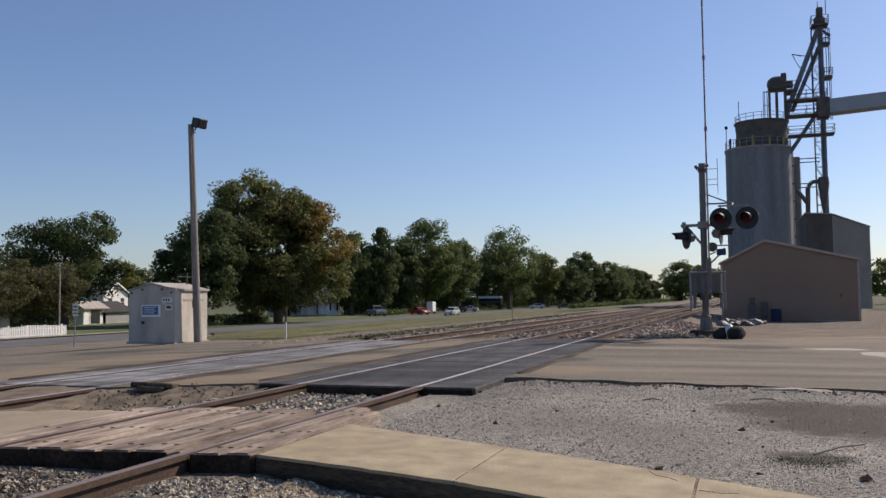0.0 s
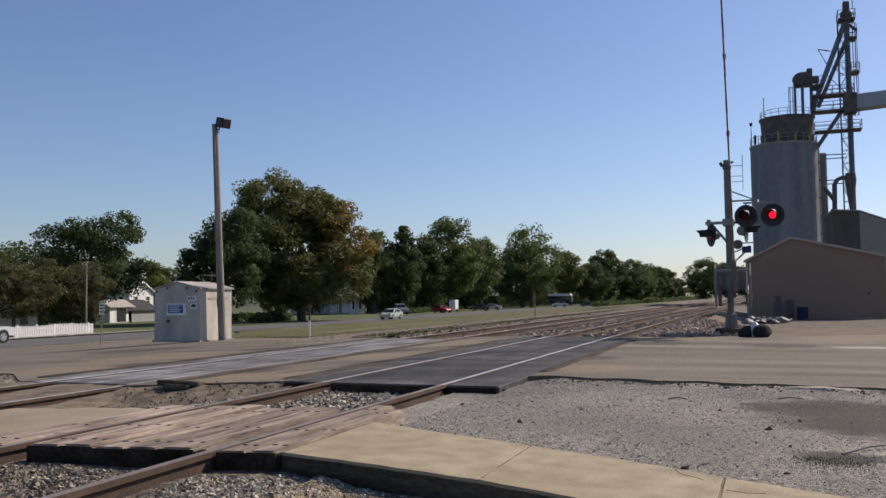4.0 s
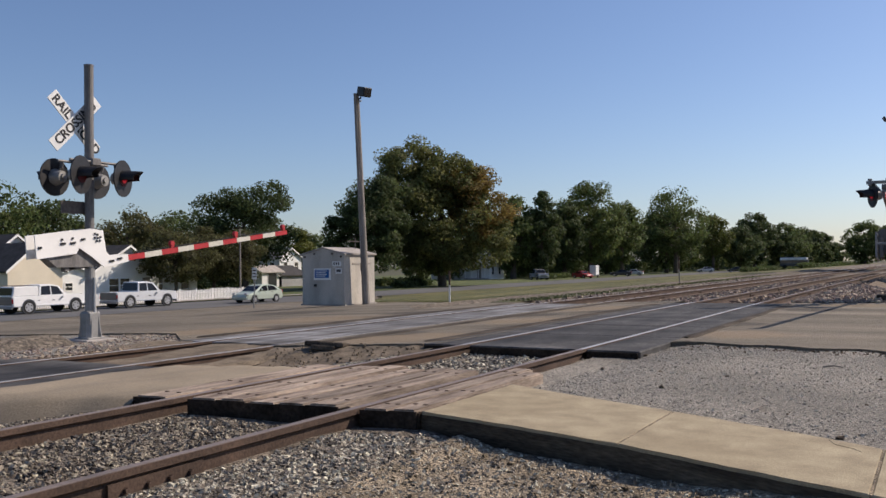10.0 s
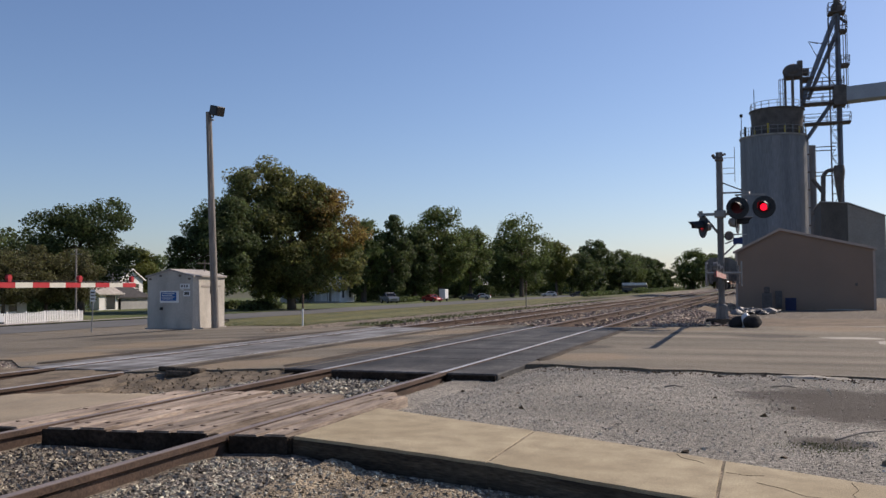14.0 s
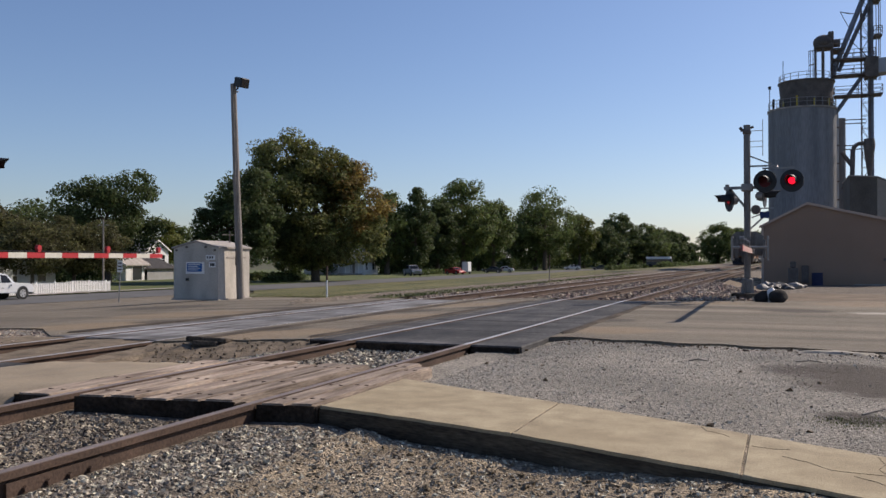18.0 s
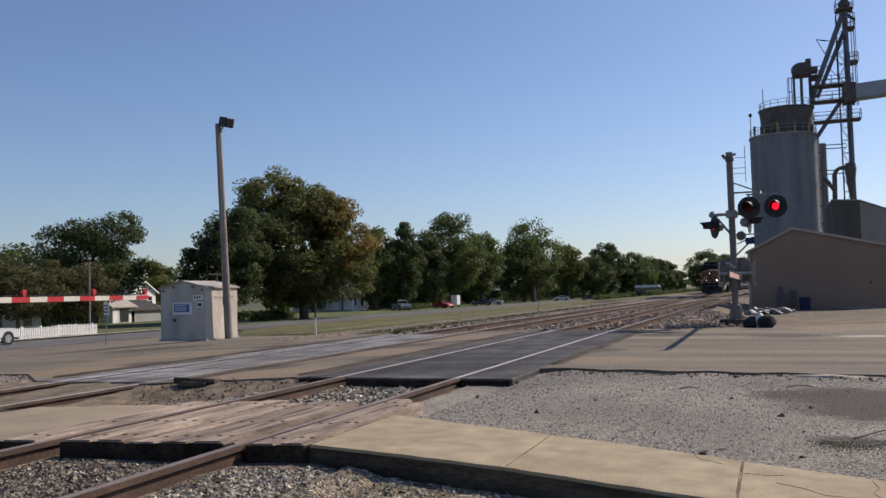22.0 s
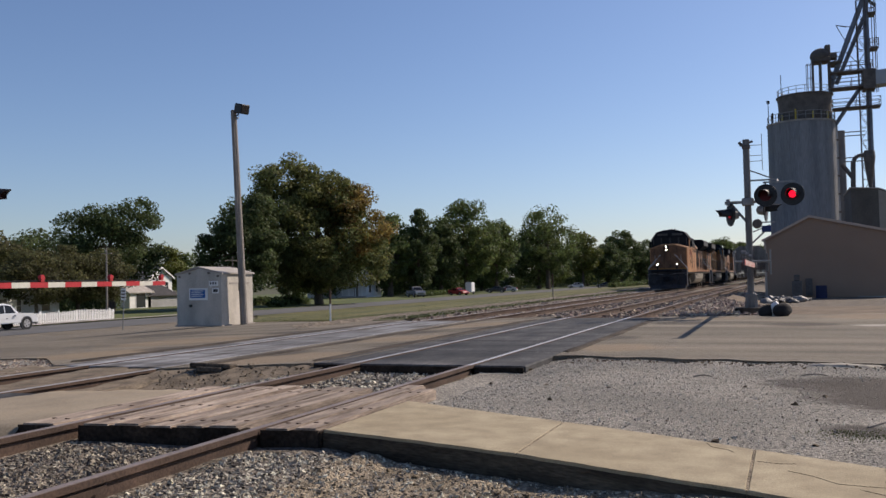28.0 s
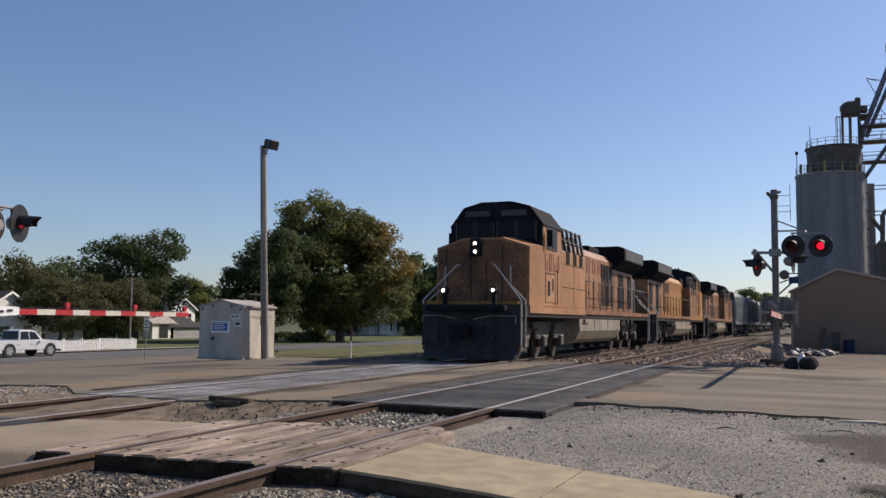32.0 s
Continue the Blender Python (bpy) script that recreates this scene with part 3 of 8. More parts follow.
# rails
def rail_profile(x, top):
    return [(x - 0.036, top), (x - 0.036, top - 0.035), (x - 0.01, top - 0.05), (x - 0.01, top - 0.15), (x - 0.07, top - 0.165), (x - 0.07, top - 0.178),
            (x + 0.07, top - 0.178), (x + 0.07, top - 0.165), (x + 0.01, top - 0.15), (x + 0.01, top - 0.05), (x + 0.036, top - 0.035), (x + 0.036, top)]


def track(name, cx, top, label):
    t = thing(name, pose(0, 0, 0), label, "railway track", kind="structure")
    for s in (-1, 1):
        bm = B()
        along(bm, rail_profile(cx + s * HALF, top), STATIONS)
        r = part("rail", bm, RUST, t, "rust-brown steel rail")
        bm = B()
        sec = [(cx + s * HALF - 0.027, top - 0.002), (cx + s * HALF + 0.027, top - 0.002), (cx + s * HALF + 0.027, top + 0.003), (cx + s * HALF - 0.027, top + 0.003)]
        if cx > -6:
            along(bm, sec, [-40, 9.35])
            part("rail_head", bm, DULLTOP, r, "dull brown rail head")
            bm = B()
            along(bm, sec, [21.1] + STATIONS[3:])
            part("rail_head", bm, DULLTOP, r, "dull brown rail head")
            bm = B()
            along(bm, sec, [9.35, 16, 19, 21.1])
            part("rail_head", bm, RAILTOP, r, "shiny worn rail head")
        else:
            along(bm, sec, STATIONS)
            part("rail_head", bm, RAILTOP, r, "shiny worn rail head")
        for y in (2.2, 29.0, 34.5):
            bm = B()
            box(bm, cx + bend(y) + s * HALF - 0.028, y + s * 0.7, top - 0.14, cx + bend(y) + s * HALF + 0.028, y + s * 0.7 + 0.62, top - 0.055)
            bar = part("joint_bar", bm, RUST, t)
            for k in range(4):
                bm = B()
                rod(bm, (cx + bend(y) + s * HALF - 0.05, y + s * 0.7 + 0.1 + 0.14 * k, top - 0.1), (cx + bend(y) + s * HALF + 0.05, y + s * 0.7 + 0.1 + 0.14 * k, top - 0.1), 0.016, seg=6)
                part("bolt", bm, RUST, bar)
    return t


near_track = track("near_track", NEAR_X, 0.0, "single railway track of rusty rails on worn ties")
far_track = track("far_track", FAR_X, FAR_Z, "main railway track of polished rails on worn ties")


def tie_mesh():
    bm = B()
    box(bm, -1.28, -0.115, -0.17, 1.28, 0.115, 0, 0.008)
    return mesh_of(bm, TIE)


tie_me = tie_mesh()
rnd = random.Random(4)
for tr, cx, top, y_list in ((near_track, NEAR_X, -0.178, [1.2 + 0.52 * k for k in range(7)] + [7.4 + 0.52 * k for k in range(4)] + [21.4 + 0.53 * k for k in range(110)]),
                            (far_track, FAR_X, FAR_Z - 0.178, [1.2 + 0.52 * k for k in range(6)] + [7.3 + 0.52 * k for k in range(4)] + [23.6 + 0.53 * k for k in range(110)])):
    for y in y_list:
        o = new("tie", tie_me)
        o.parent = tr
        o.matrix_basis = pose(cx + bend(y) + rnd.uniform(-0.05, 0.05), y, top + rnd.uniform(-0.02, 0.004), 0, 0, rnd.uniform(-1.2, 1.2))

# timber walk planks over the near track
planks = thing("plank_crossing", pose(0, 0, 0), "weathered timber plank crossing over the near track", "plank crossing", kind="structure")
for k, (x0, x1, y0, y1) in enumerate(((-5.34, -5.03, 4.95, 7.0), (-4.83, -4.58, 4.90, 7.06), (-4.575, -4.33, 4.86, 7.12), (-4.325, -4.08, 4.88, 7.05), (-4.075, -3.83, 4.85, 7.15), (-3.825, -3.57, 4.87, 7.1), (-3.40, -3.19, 4.86, 7.45), (-3.185, -2.985, 4.86, 7.2))):
    bm = B()
    y0, ya = 4.74 + 0.115 * (x0 + 5.3), 4.74 + 0.115 * (x1 + 5.3)
    wear = 0.008 * ((k * 5) % 4) / 3
    prism(bm, [(x0 + 0.016, y0 + wear), (x1 - 0.016, ya + wear), (x1 - 0.016, y1), (x0 + 0.016, y1 - 0.05 * (k % 2))], -0.19, 0.004 + 0.006 * (k % 3))
    bmesh.ops.bevel(bm, geom=[e for e in bm.edges if min(v.co.z for v in e.verts) > 0], offset=0.012, segments=2, affect="EDGES")
    p = part("plank", bm, PLANK, planks)
    # Black skin paints the shade on the plank's front end.
    bm = B()
    prism(bm, [(x0 - 0.002, y0 - 0.008), (x1 + 0.002, ya - 0.008), (x1 + 0.002, ya + wear - 0.0005), (x0 - 0.002, y0 + wear - 0.0005)], -0.2, -0.006 + 0.005 * (k % 3))
    part("end_grain", bm, BLACK, p, "plank end blackened for its shade")
    for y in (y0 + 0.25, y0 + 0.95, y1 - 0.3):
        for dx in (0.3, 0.7):
            bm = B()
            rod(bm, (x0 + (x1 - x0) * dx, y, 0.0), (x0 + (x1 - x0) * dx, y + 0.001, 0.0085 + 0.006 * (k % 3)), 0.019, seg=8)
            part("bolt", bm, RUST, p)
# Black bars stand for the unlit void below the planks.
for x0, x1 in ((-5.36, -5.03), (-4.84, -3.56), (-3.41, -2.97)):
    bm = B()
    prism(bm, [(x0, 4.77 + 0.115 * (x0 + 5.3)), (x1, 4.77 + 0.115 * (x1 + 5.1)), (x1, 4.87 + 0.115 * (x1 + 5.3)), (x0, 4.87 + 0.115 * (x0 + 5.3))], -0.27, -0.012)
    part("end_timber", bm, BLACK, planks, "black bar for the dark void under the planks")


# rubber panels in the road
def panels(name, cx, top, y0, y1, n, material, label, drop=0.26, plate=None):
    t = thing(name, pose(0, 0, 0), label, "crossing panel", kind="structure")
    for x0, x1 in ((cx - 1.32, cx - HALF - 0.045), (cx - HALF + 0.075, cx + HALF - 0.075), (cx + HALF + 0.045, cx + 1.42)):
        for k in range(n):
            a, b = y0 + (y1 - y0) * k / n, y0 + (y1 - y0) * (k + 1) / n
            bm = B()
            box(bm, x0, a + 0.004, top - 0.24, x1, b - 0.004, top - 0.006, 0.012)
            part("panel", bm, material, t)
        bm = B()
        box(bm, x0 + 0.02, y0 - 0.03, top - drop, x1 - 0.02, y0 + 0.003, top - 0.02, 0.006)
        part("end_plate", bm, plate or BLACK, t, "dirt-caked panel end" if plate else "black end plate")
    return t


panels("near_crossing_panel", NEAR_X, 0.0, 9.4, 21.0, 6, DARKPANEL, "dark rubber crossing panels along the near track")
panels("far_crossing_panel", FAR_X, FAR_Z, 9.95, 23.0, 6, OLDPANEL, "grey worn crossing panels along the main track", 0.12, HUMP)
panels("far_walk_panel", FAR_X, FAR_Z, 4.6, 7.2, 1, DARKPANEL, "dark worn walk panels along the main track")

# dark tar and dirt seams beside the panels
TAR = mat("tar_and_dirt", (0.055, 0.045, 0.036), 0.95, vary=0.4, scale=3, fine=40, bump=0.6, spec=0.1, tint=(0.11, 0.09, 0.07), streak=(1, 0.4, 1))


def seam(x0, x1, y0, y1, seed):
    verts, faces, n = [], [], 60
    for k in range(n + 1):
        y = y0 + (y1 - y0) * k / n
        a, b = 0.05 * noise.noise((y * 0.9, seed, 0)) + 0.02 * noise.noise((y * 4, seed, 2)), 0.05 * noise.noise((y * 0.9, seed, 5)) + 0.02 * noise.noise((y * 4, seed, 7))
        if k in (0, n):
            a, b = (x1 - x0) / 2, -(x1 - x0) / 2
        for x, dz in ((x0 + a, -0.004), (x0 + a + 0.02, 0.008), (x1 + b - 0.02, 0.008), (x1 + b, -0.004)):
            verts.append((x, y, max(ground_z(x, y), ground_z((x0 + x1) / 2, y)) + dz))
    faces = [(k * 4 + i, k * 4 + i + 1, (k + 1) * 4 + i + 1, (k + 1) * 4 + i) for k in range(n) for i in range(3)]
    tagged(raw("tar_seam", verts, faces, TAR, smooth=True), "dark tar and dirt seam along the crossing panels", "road", kind="structure")


seam(-7.62, -7.3, 9.9, 22.5, 1)
seam(-10.75, -10.36, 10.6, 23.0, 2)
seam(-5.82, -5.5, 9.7, 20.5, 3)
seam(-2.8, -2.62, 11.2, 20.5, 4)

# dirt that fills the main track up to the panels
for x0, x1 in ((FAR_X - HALF + 0.08, FAR_X + HALF - 0.08), (FAR_X + HALF + 0.06, -7.5), (-10.9, FAR_X - HALF - 0.06)):
    verts = [(x0 + (x1 - x0) * i / 8, 7.15 + 2.85 * k / 14, FAR_Z - 0.075 + 0.05 * smooth01(8.2, 9.8, 7.15 + 2.85 * k / 14) + 0.025 * noise.noise((i * 0.7 + x0, k * 0.6, 2)) - (0.05 if i in (0, 8) else 0)) for k in range(15) for i in range(9)]
    faces = [(k * 9 + i, k * 9 + i + 1, (k + 1) * 9 + i + 1, (k + 1) * 9 + i) for k in range(14) for i in range(8)]
    tagged(raw("track_dirt", verts, faces, HUMP, smooth=True), "brown dirt packed between the rails of the main track", "ground", kind="structure")

# stones


def stones(name, count, place, size, material, label, seed):
    """Loose stones, each an uneven block. place(r) gives x, y, z or None."""
    r = np.random.RandomState(seed)
    base = np.array([(-1, -1, -1), (1, -1, -1), (1, 1, -1), (-1, 1, -1), (-1, -1, 1), (1, -1, 1), (1, 1, 1), (-1, 1, 1)]) * 0.62
    quads = [(3, 2, 1, 0), (4, 5, 6, 7), (0, 1, 5, 4), (1, 2, 6, 5), (2, 3, 7, 6), (3, 0, 4, 7)]
    vs, fs = [], []
    for i in range(count):
        q = place(r)
        if q is None:
            continue
        s = size * (0.5 + 1.0 * r.rand() ** 1.5)
        v = base * (s * (0.6 + 0.95 * r.rand(3)) * np.array((1.25, 1.05, 0.8))) * (0.35 + 1.0 * r.rand(8, 1)) + r.normal(size=(8, 3)) * s * 0.13
        a, b = r.rand() * 6.3, r.rand() * 1.3
        ca, sa, cb, sb = math.cos(a), math.sin(a), math.cos(b), math.sin(b)
        v = v @ np.array([(ca, -sa, 0), (sa, ca, 0), (0, 0, 1)]) @ np.array([(1, 0, 0), (0, cb, -sb), (0, sb, cb)])
        v = v + np.array((q[0], q[1], q[2] + s * 0.2))
        o = len(vs)
        vs.extend(map(tuple, v))
        fs.extend((x + o, y + o, z + o, w + o) for x, y, z, w in quads)
    return tagged(raw(name, vs, fs, material, label=label), label, "stones", kind="stuff")


def in_planks(x, y):
    return (-5.4 < x < -2.9 and 4.75 < y < 7.2) or (-8 < x < -5.3 and 4.6 < y < 7.1) or abs(x - NEAR_X - HALF) < 0.08 or abs(x - NEAR_X + HALF) < 0.08


def bank_z(x, y):
    low = near_bed_z(x, y) + 0.035 * smooth01(0.9, 0.2, abs(y - walk_near(x) + 0.35))
    high = lerp((-2.6, -1.95, -1.55, -1.1, -0.76, -0.47, -0.2, 0.8), (-0.16, -0.165, -0.185, -0.145, -0.105, -0.072, -0.05, -0.035), x) - 0.1 * smooth01(0.5, 1.6, walk_near(x) - y)
    return max(low, high) + 0.018 * noise.noise((x * 5, y * 5, 2)) + 0.01 * noise.noise((x * 13, y * 13, 4))


def near_place(r):
    x, y = -9.5 + 11.0 * r.rand(), 1.9 + 3.0 * r.rand()
    if in_planks(x, y) or y > walk_near(x) - 0.03 and x > -2.99:
        return None
    if x > -2.6 and r.rand() < 0.9 * smooth01(0.95, 0.25, abs(y - walk_near(x) + 0.45)) * smooth01(-2.7, -2.0, x):
        return None
    return x, y, max(near_bed_z(x, y), bank_z(x, y)) if x > -2.65 and y > walk_near(x) - 1.88 else near_bed_z(x, y)


def outer_place(r):
    q = near_place(r)
    return q if q and q[0] > NEAR_X + HALF else None


def inner_place(r):
    q = near_place(r)
    return q if q and q[0] <= NEAR_X + HALF else None


def gap_place(r):
    x, y = -7.5 + 4.7 * r.rand(), 6.9 + 2.6 * r.rand()
    if in_planks(x, y) or abs(x - FAR_X - HALF) < 0.08 or abs(x - FAR_X + HALF) < 0.08:
        return None
    return x, y, near_bed_z(x, y)


def far_place(r):
    y = 21.2 + 44 * r.rand() ** 1.4
    x = -11.0 + 9.8 * r.rand() + bend(y)
    for c in (NEAR_X, FAR_X):
        for s in (-1, 1):
            if abs(x - bend(y) - c - s * HALF) < 0.08:
                return None
    if y < road_hi(x) + 0.1:
        return None
    return x, y, bed_z(x, y)


def lot_place(r):
    x, y = -2.9 + 8 * r.rand() ** 1.3, 4.5 + 6.2 * r.rand()
    if y < walk_far(x) + 0.02 or y > road_lo(x) - 0.05 or r.rand() < 0.85 * smooth01(1.5, 0.6, math.hypot(x - 1.1, (y - 7.9) * 0.9)) or r.rand() < 0.8 * smooth01(0.8, 0.3, math.hypot(x - 0.75, (y - 7.7) * 0.6)):
        return None
    return x, y, lot_z(x, y)


def mast_place(r):
    x, y = -13.9 + 3.6 * r.rand(), 6.5 + 5.6 * r.rand()
    if y > road_lo(x) - 0.05 + 0.5 * r.rand():
        return None
    return x, y, ground_z(x, y) - 0.04


def edge_place(r):
    x = -2.6 + 9 * r.rand()
    y = road_lo(x) - 0.12 + 0.16 * r.randn()
    return x, y, lot_z(x, min(y, road_lo(x)))


def patch(name, cx, cy, rx, ry, zf, material, label, seed, dz=0.006):
    """A flat uneven stain or scrape that lies on a surface."""
    verts, faces, n = [(cx, cy, zf(cx, cy) + dz)], [], 40
    for ring in (0.33, 0.66, 1.0):
        for k in range(n):
            a = 6.2832 * k / n
            w = ring * (1 + 0.35 * noise.noise((math.cos(a) * 1.6 + seed, math.sin(a) * 1.6, 0)) + 0.15 * noise.noise((math.cos(a) * 5, math.sin(a) * 5, seed)))
            x, y = cx + rx * w * math.cos(a), cy + ry * w * math.sin(a)
            verts.append((x, y, zf(x, y) + dz * (1 if ring < 1 else -1.5)))
    for k in range(n):
        j = (k + 1) % n
        faces.append((0, 1 + k, 1 + j))
        for q in (0, 1):
            faces.append((1 + q * n + k, 1 + (q + 1) * n + k, 1 + (q + 1) * n + j, 1 + q * n + j))
    tagged(raw(name, verts, faces, material, smooth=True), label, "ground", kind="structure")


PALE = mat("pale_dried_puddle", (0.33, 0.30, 0.25), 0.9, vary=0.1, scale=1.0, fine=30)
patch("dried_puddle", 0.55, 10.0, 0.42, 0.1, lot_z, PALE, "pale dried puddle at the edge of the road", 5, 0.02)
patch("dried_puddle", 2.6, 16.0, 0.9, 1.1, lambda x, y: ground_z(x, y), PALE, "pale dried puddle on the road", 6)
patch("dried_puddle", 1.7, 17.4, 0.6, 0.4, lambda x, y: ground_z(x, y), PALE, "pale dried puddle on the road", 7)
stones("ballast", 80000, outer_place, 0.0105, STONE, "grey crushed ballast stones beside the rails", 1)
stones("ballast", 70000, inner_place, 0.0115, DULLSTONE, "dusty brown ballast stones between the rails", 17)


verts, faces = [], []
for i in range(81):
    x = -2.7 + 5.6 * i / 80
    verts += [(x, walk_near(x) + 0.02 - 1.9 * k / 28, bank_z(x, walk_near(x) + 0.02 - 1.9 * k / 28) + (0.012 if 0 < i < 80 and k < 28 else -0.06)) for k in range(29)]
faces = [(i * 29 + k, (i + 1) * 29 + k, (i + 1) * 29 + k + 1, i * 29 + k + 1) for i in range(80) for k in range(28)]
tagged(raw("dirt_bank", verts, faces, BANK, smooth=True), "brown dirt and debris along the foot of the curb", "ground", kind="structure")


def bank_place(r):
    x = -2.6 + 5.2 * r.rand()
    y = walk_near(x) - 0.03 - 1.8 * r.rand()
    return x, y, bank_z(x, y) + 0.012


stones("gravel", 12000, bank_place, 0.0075, STONE, "small stones and crumbs in the dirt bank", 12)
stones("gravel", 900, bank_place, 0.013, BANK, "brown clods in the dirt bank", 13)
stones("ballast", 9000, gap_place, 0.015, STONE, "grey ballast stones between road and walk", 2)
stones("ballast", 12000, far_place, 0.045, PINKSTONE, "pinkish brown ballast stones beyond the road", 3)


def shoulder_place(r):
    x, y = -2.75 + 2.35 * r.rand() ** 1.2, 21.3 + 16 * r.rand() ** 1.5
    if y < road_hi(x) + 0.06 or math.hypot(x + 0.72, y - 22.75) < 0.36 or x > -0.75 and r.rand() < 0.5:
        return None
    return x, y, ground_z(x, y)


stones("ballast", 5200, shoulder_place, 0.042, PINKSTONE, "brown ballast stones spilled round the foot of the signal", 14)
stones("gravel", 24000, lot_place, 0.0045, LOTSTONE, "small loose gravel on the lot", 4)
stones("gravel", 2600, lot_place, 0.0068, LOTSTONE, "pale loose stones on the lot", 16)
stones("gravel", 70, lot_place, 0.018, DIRT, "a few larger brown clods on the lot", 5)
stones("gravel", 4000, mast_place, 0.02, PINKSTONE, "reddish stones round the signal foot", 6)
stones("asphalt_crumbs", 1100, edge_place, 0.011, DIRT, "crumbled asphalt along the edge of the road", 7)


def slope_place(r):
    x, q = -7.9 + 2.5 * r.rand(), r.rand() ** 0.8
    return x, 9.6 - 1.15 * q, ground_z(x, 9.5) - 0.2 * q ** 1.2


stones("asphalt_crumbs", 320, slope_place, 0.012, HUMP, "brown asphalt crumbs on the broken road end", 15)
bm = B()
box(bm, -0.3, -0.1, -0.02, 0.3, 0.12, 0.045, 0.015)
box(bm, -0.16, -0.16, -0.07, 0.2, 0.04, 0.0, 0.015)
slab = thing("broken_slab", pose(-7.02, 9.42, ground_z(-7.02, 9.5) + 0.005, -6, 2, 4), "broken dark slab lying on the crumbled road end", "slab")
part("slab", bm, TAR, slab)

# ---- signal hut, light pole ----
MASTGREY = mat("weathered_mast", (0.16, 0.152, 0.145), 0.6, 0.2, vary=0.25, scale=3, fine=30, streak=(3, 3, 0.5), bump=0.1)
BLUESIGN = mat("blue_sign", (0.02, 0.10, 0.30), 0.5, vary=0.08, bump=0.05)
DULLBLUE = mat("dull_blue_plate", (0.012, 0.028, 0.11), 0.6, vary=0.2, bump=0.05)
SIGNWHITE = mat("sign_white", (0.72, 0.72, 0.70), 0.5, vary=0.05, bump=0.05)
TAN = mat("tan_metal_siding", (0.265, 0.18, 0.128), 0.65, vary=0.06, scale=0.6, fine=20, bump=0.1)
TANTRIM = mat("tan_trim", (0.42, 0.33, 0.27), 0.6, vary=0.06)
SILO = mat("silo_concrete", (0.222, 0.226, 0.24), 0.8, vary=0.22, scale=0.5, fine=9, bump=0.12, tint=(0.265, 0.265, 0.272), streak=(1.6, 1.6, 0.12))
DARKSTEEL = mat("dark_elevator_steel", (0.118, 0.10, 0.09), 0.7, 0.1, vary=0.25, scale=1, fine=12)
BLUESTEEL = mat("weathered_blue_grey_steel", (0.16, 0.18, 0.22), 0.6, 0.2, vary=0.2, scale=1, fine=12)
CONVEY = mat("conveyor_sheet", (0.34, 0.355, 0.38), 0.55, 0.2, vary=0.08, scale=0.6, fine=9)
YELLOW = mat("safety_yellow", (0.55, 0.40, 0.05), 0.6, vary=0.15)


def hut():
    t = thing("signal_hut", pose(-20.22, 27.83, -0.52), "small grey precast concrete signal hut beside a light pole", "signal hut")
    w, d, h, r = 0.99, 1.02, 1.93, 2.17
    bm = B()
    side(bm, [(-w, 0.04), (w, 0.04), (w, h), (0, r), (-w, h)], -d, d)
    part("wall", bm, SHEDWALL, t)
    bm = B()
    for s in (-1, 1):
        a, b = Vector((0, 0, r + 0.05)), Vector((s * (w + 0.07), 0, h + 0.02))
        n = [(0, r + 0.005), (0, r + 0.065), (s * (w + 0.07), h + 0.05), (s * (w + 0.07), h - 0.012)]
        side(bm, n, -d - 0.05, d + 0.06)
    part("roof", bm, GREYCON, t, "pale cement roof")
    bm = B()
    box(bm, -w - 0.06, -d - 0.06, 0.0, w + 0.06, d + 0.06, 0.06)
    part("base", bm, GREYCON, t)
    bm = B()
    box(bm, -0.42, -d - 0.03, 0.98, 0.40, -d - 0.01, 1.42)
    board = part("sign_board", bm, SIGNWHITE, t, "white sign board with a blue panel")
    bm = B()
    box(bm, -0.37, -d - 0.037, 1.06, 0.30, -d - 0.031, 1.37)
    part("blue_panel", bm, BLUESIGN, board, "blue notice panel")
    for k in range(4):
        bm = B()
        box(bm, -0.32, -d - 0.041, 1.31 - 0.065 * k, 0.22 - 0.08 * (k % 2), -d - 0.038, 1.335 - 0.065 * k)
        part("text_bar", bm, SIGNWHITE, board)
    for k, (x0, x1, z0, z1) in enumerate(((0.46, 0.86, 1.50, 1.68), (0.60, 0.88, 1.22, 1.42), (0.50, 0.60, 1.45, 1.48))):
        bm = B()
        box(bm, x0, -d - 0.02, z0, x1, -d - 0.002, z1)
        p = part("plate", bm, SIGNWHITE, t, "small white number plate")
        if k < 2:
            for j in range(3):
                bm = B()
                q = x0 + 0.05 + (x1 - x0 - 0.08) * j / 3
                box(bm, q, -d - 0.024, z0 + 0.05, q + 0.06, -d - 0.021, z1 - 0.04)
                part("bar", bm, BLACKSTEEL, p)
    bm = B()
    box(bm, -0.42, -d - 0.05, 0.72, -0.30, -d, 0.82, 0.01)
    part("lock_box", bm, BLACKSTEEL, t)
    for s in (-0.86, -0.4, 0.45, 0.86):
        bm = B()
        rod(bm, (s, -d + 0.01, 1.86 if abs(s) > 0.6 else 1.98), (s, -d - 0.05, 1.86 if abs(s) > 0.6 else 1.98), 0.04)
        part("lifting_eye", bm, DARKSTEEL, t)
    bm = B()
    box(bm, w, -0.5, 1.55, w + 0.012, 0.75, 1.62)
    part("seam", bm, GREYCON, t)
    bm = B()
    rod(bm, (0.3, 0.7, r), (0.3, 0.7, r + 0.45), 0.02)
    rod(bm, (0.3, 0.2, r + 0.3), (0.3, 1.4, r + 0.3), 0.012)
    part("antenna", bm, DARKSTEEL, t)


hut()


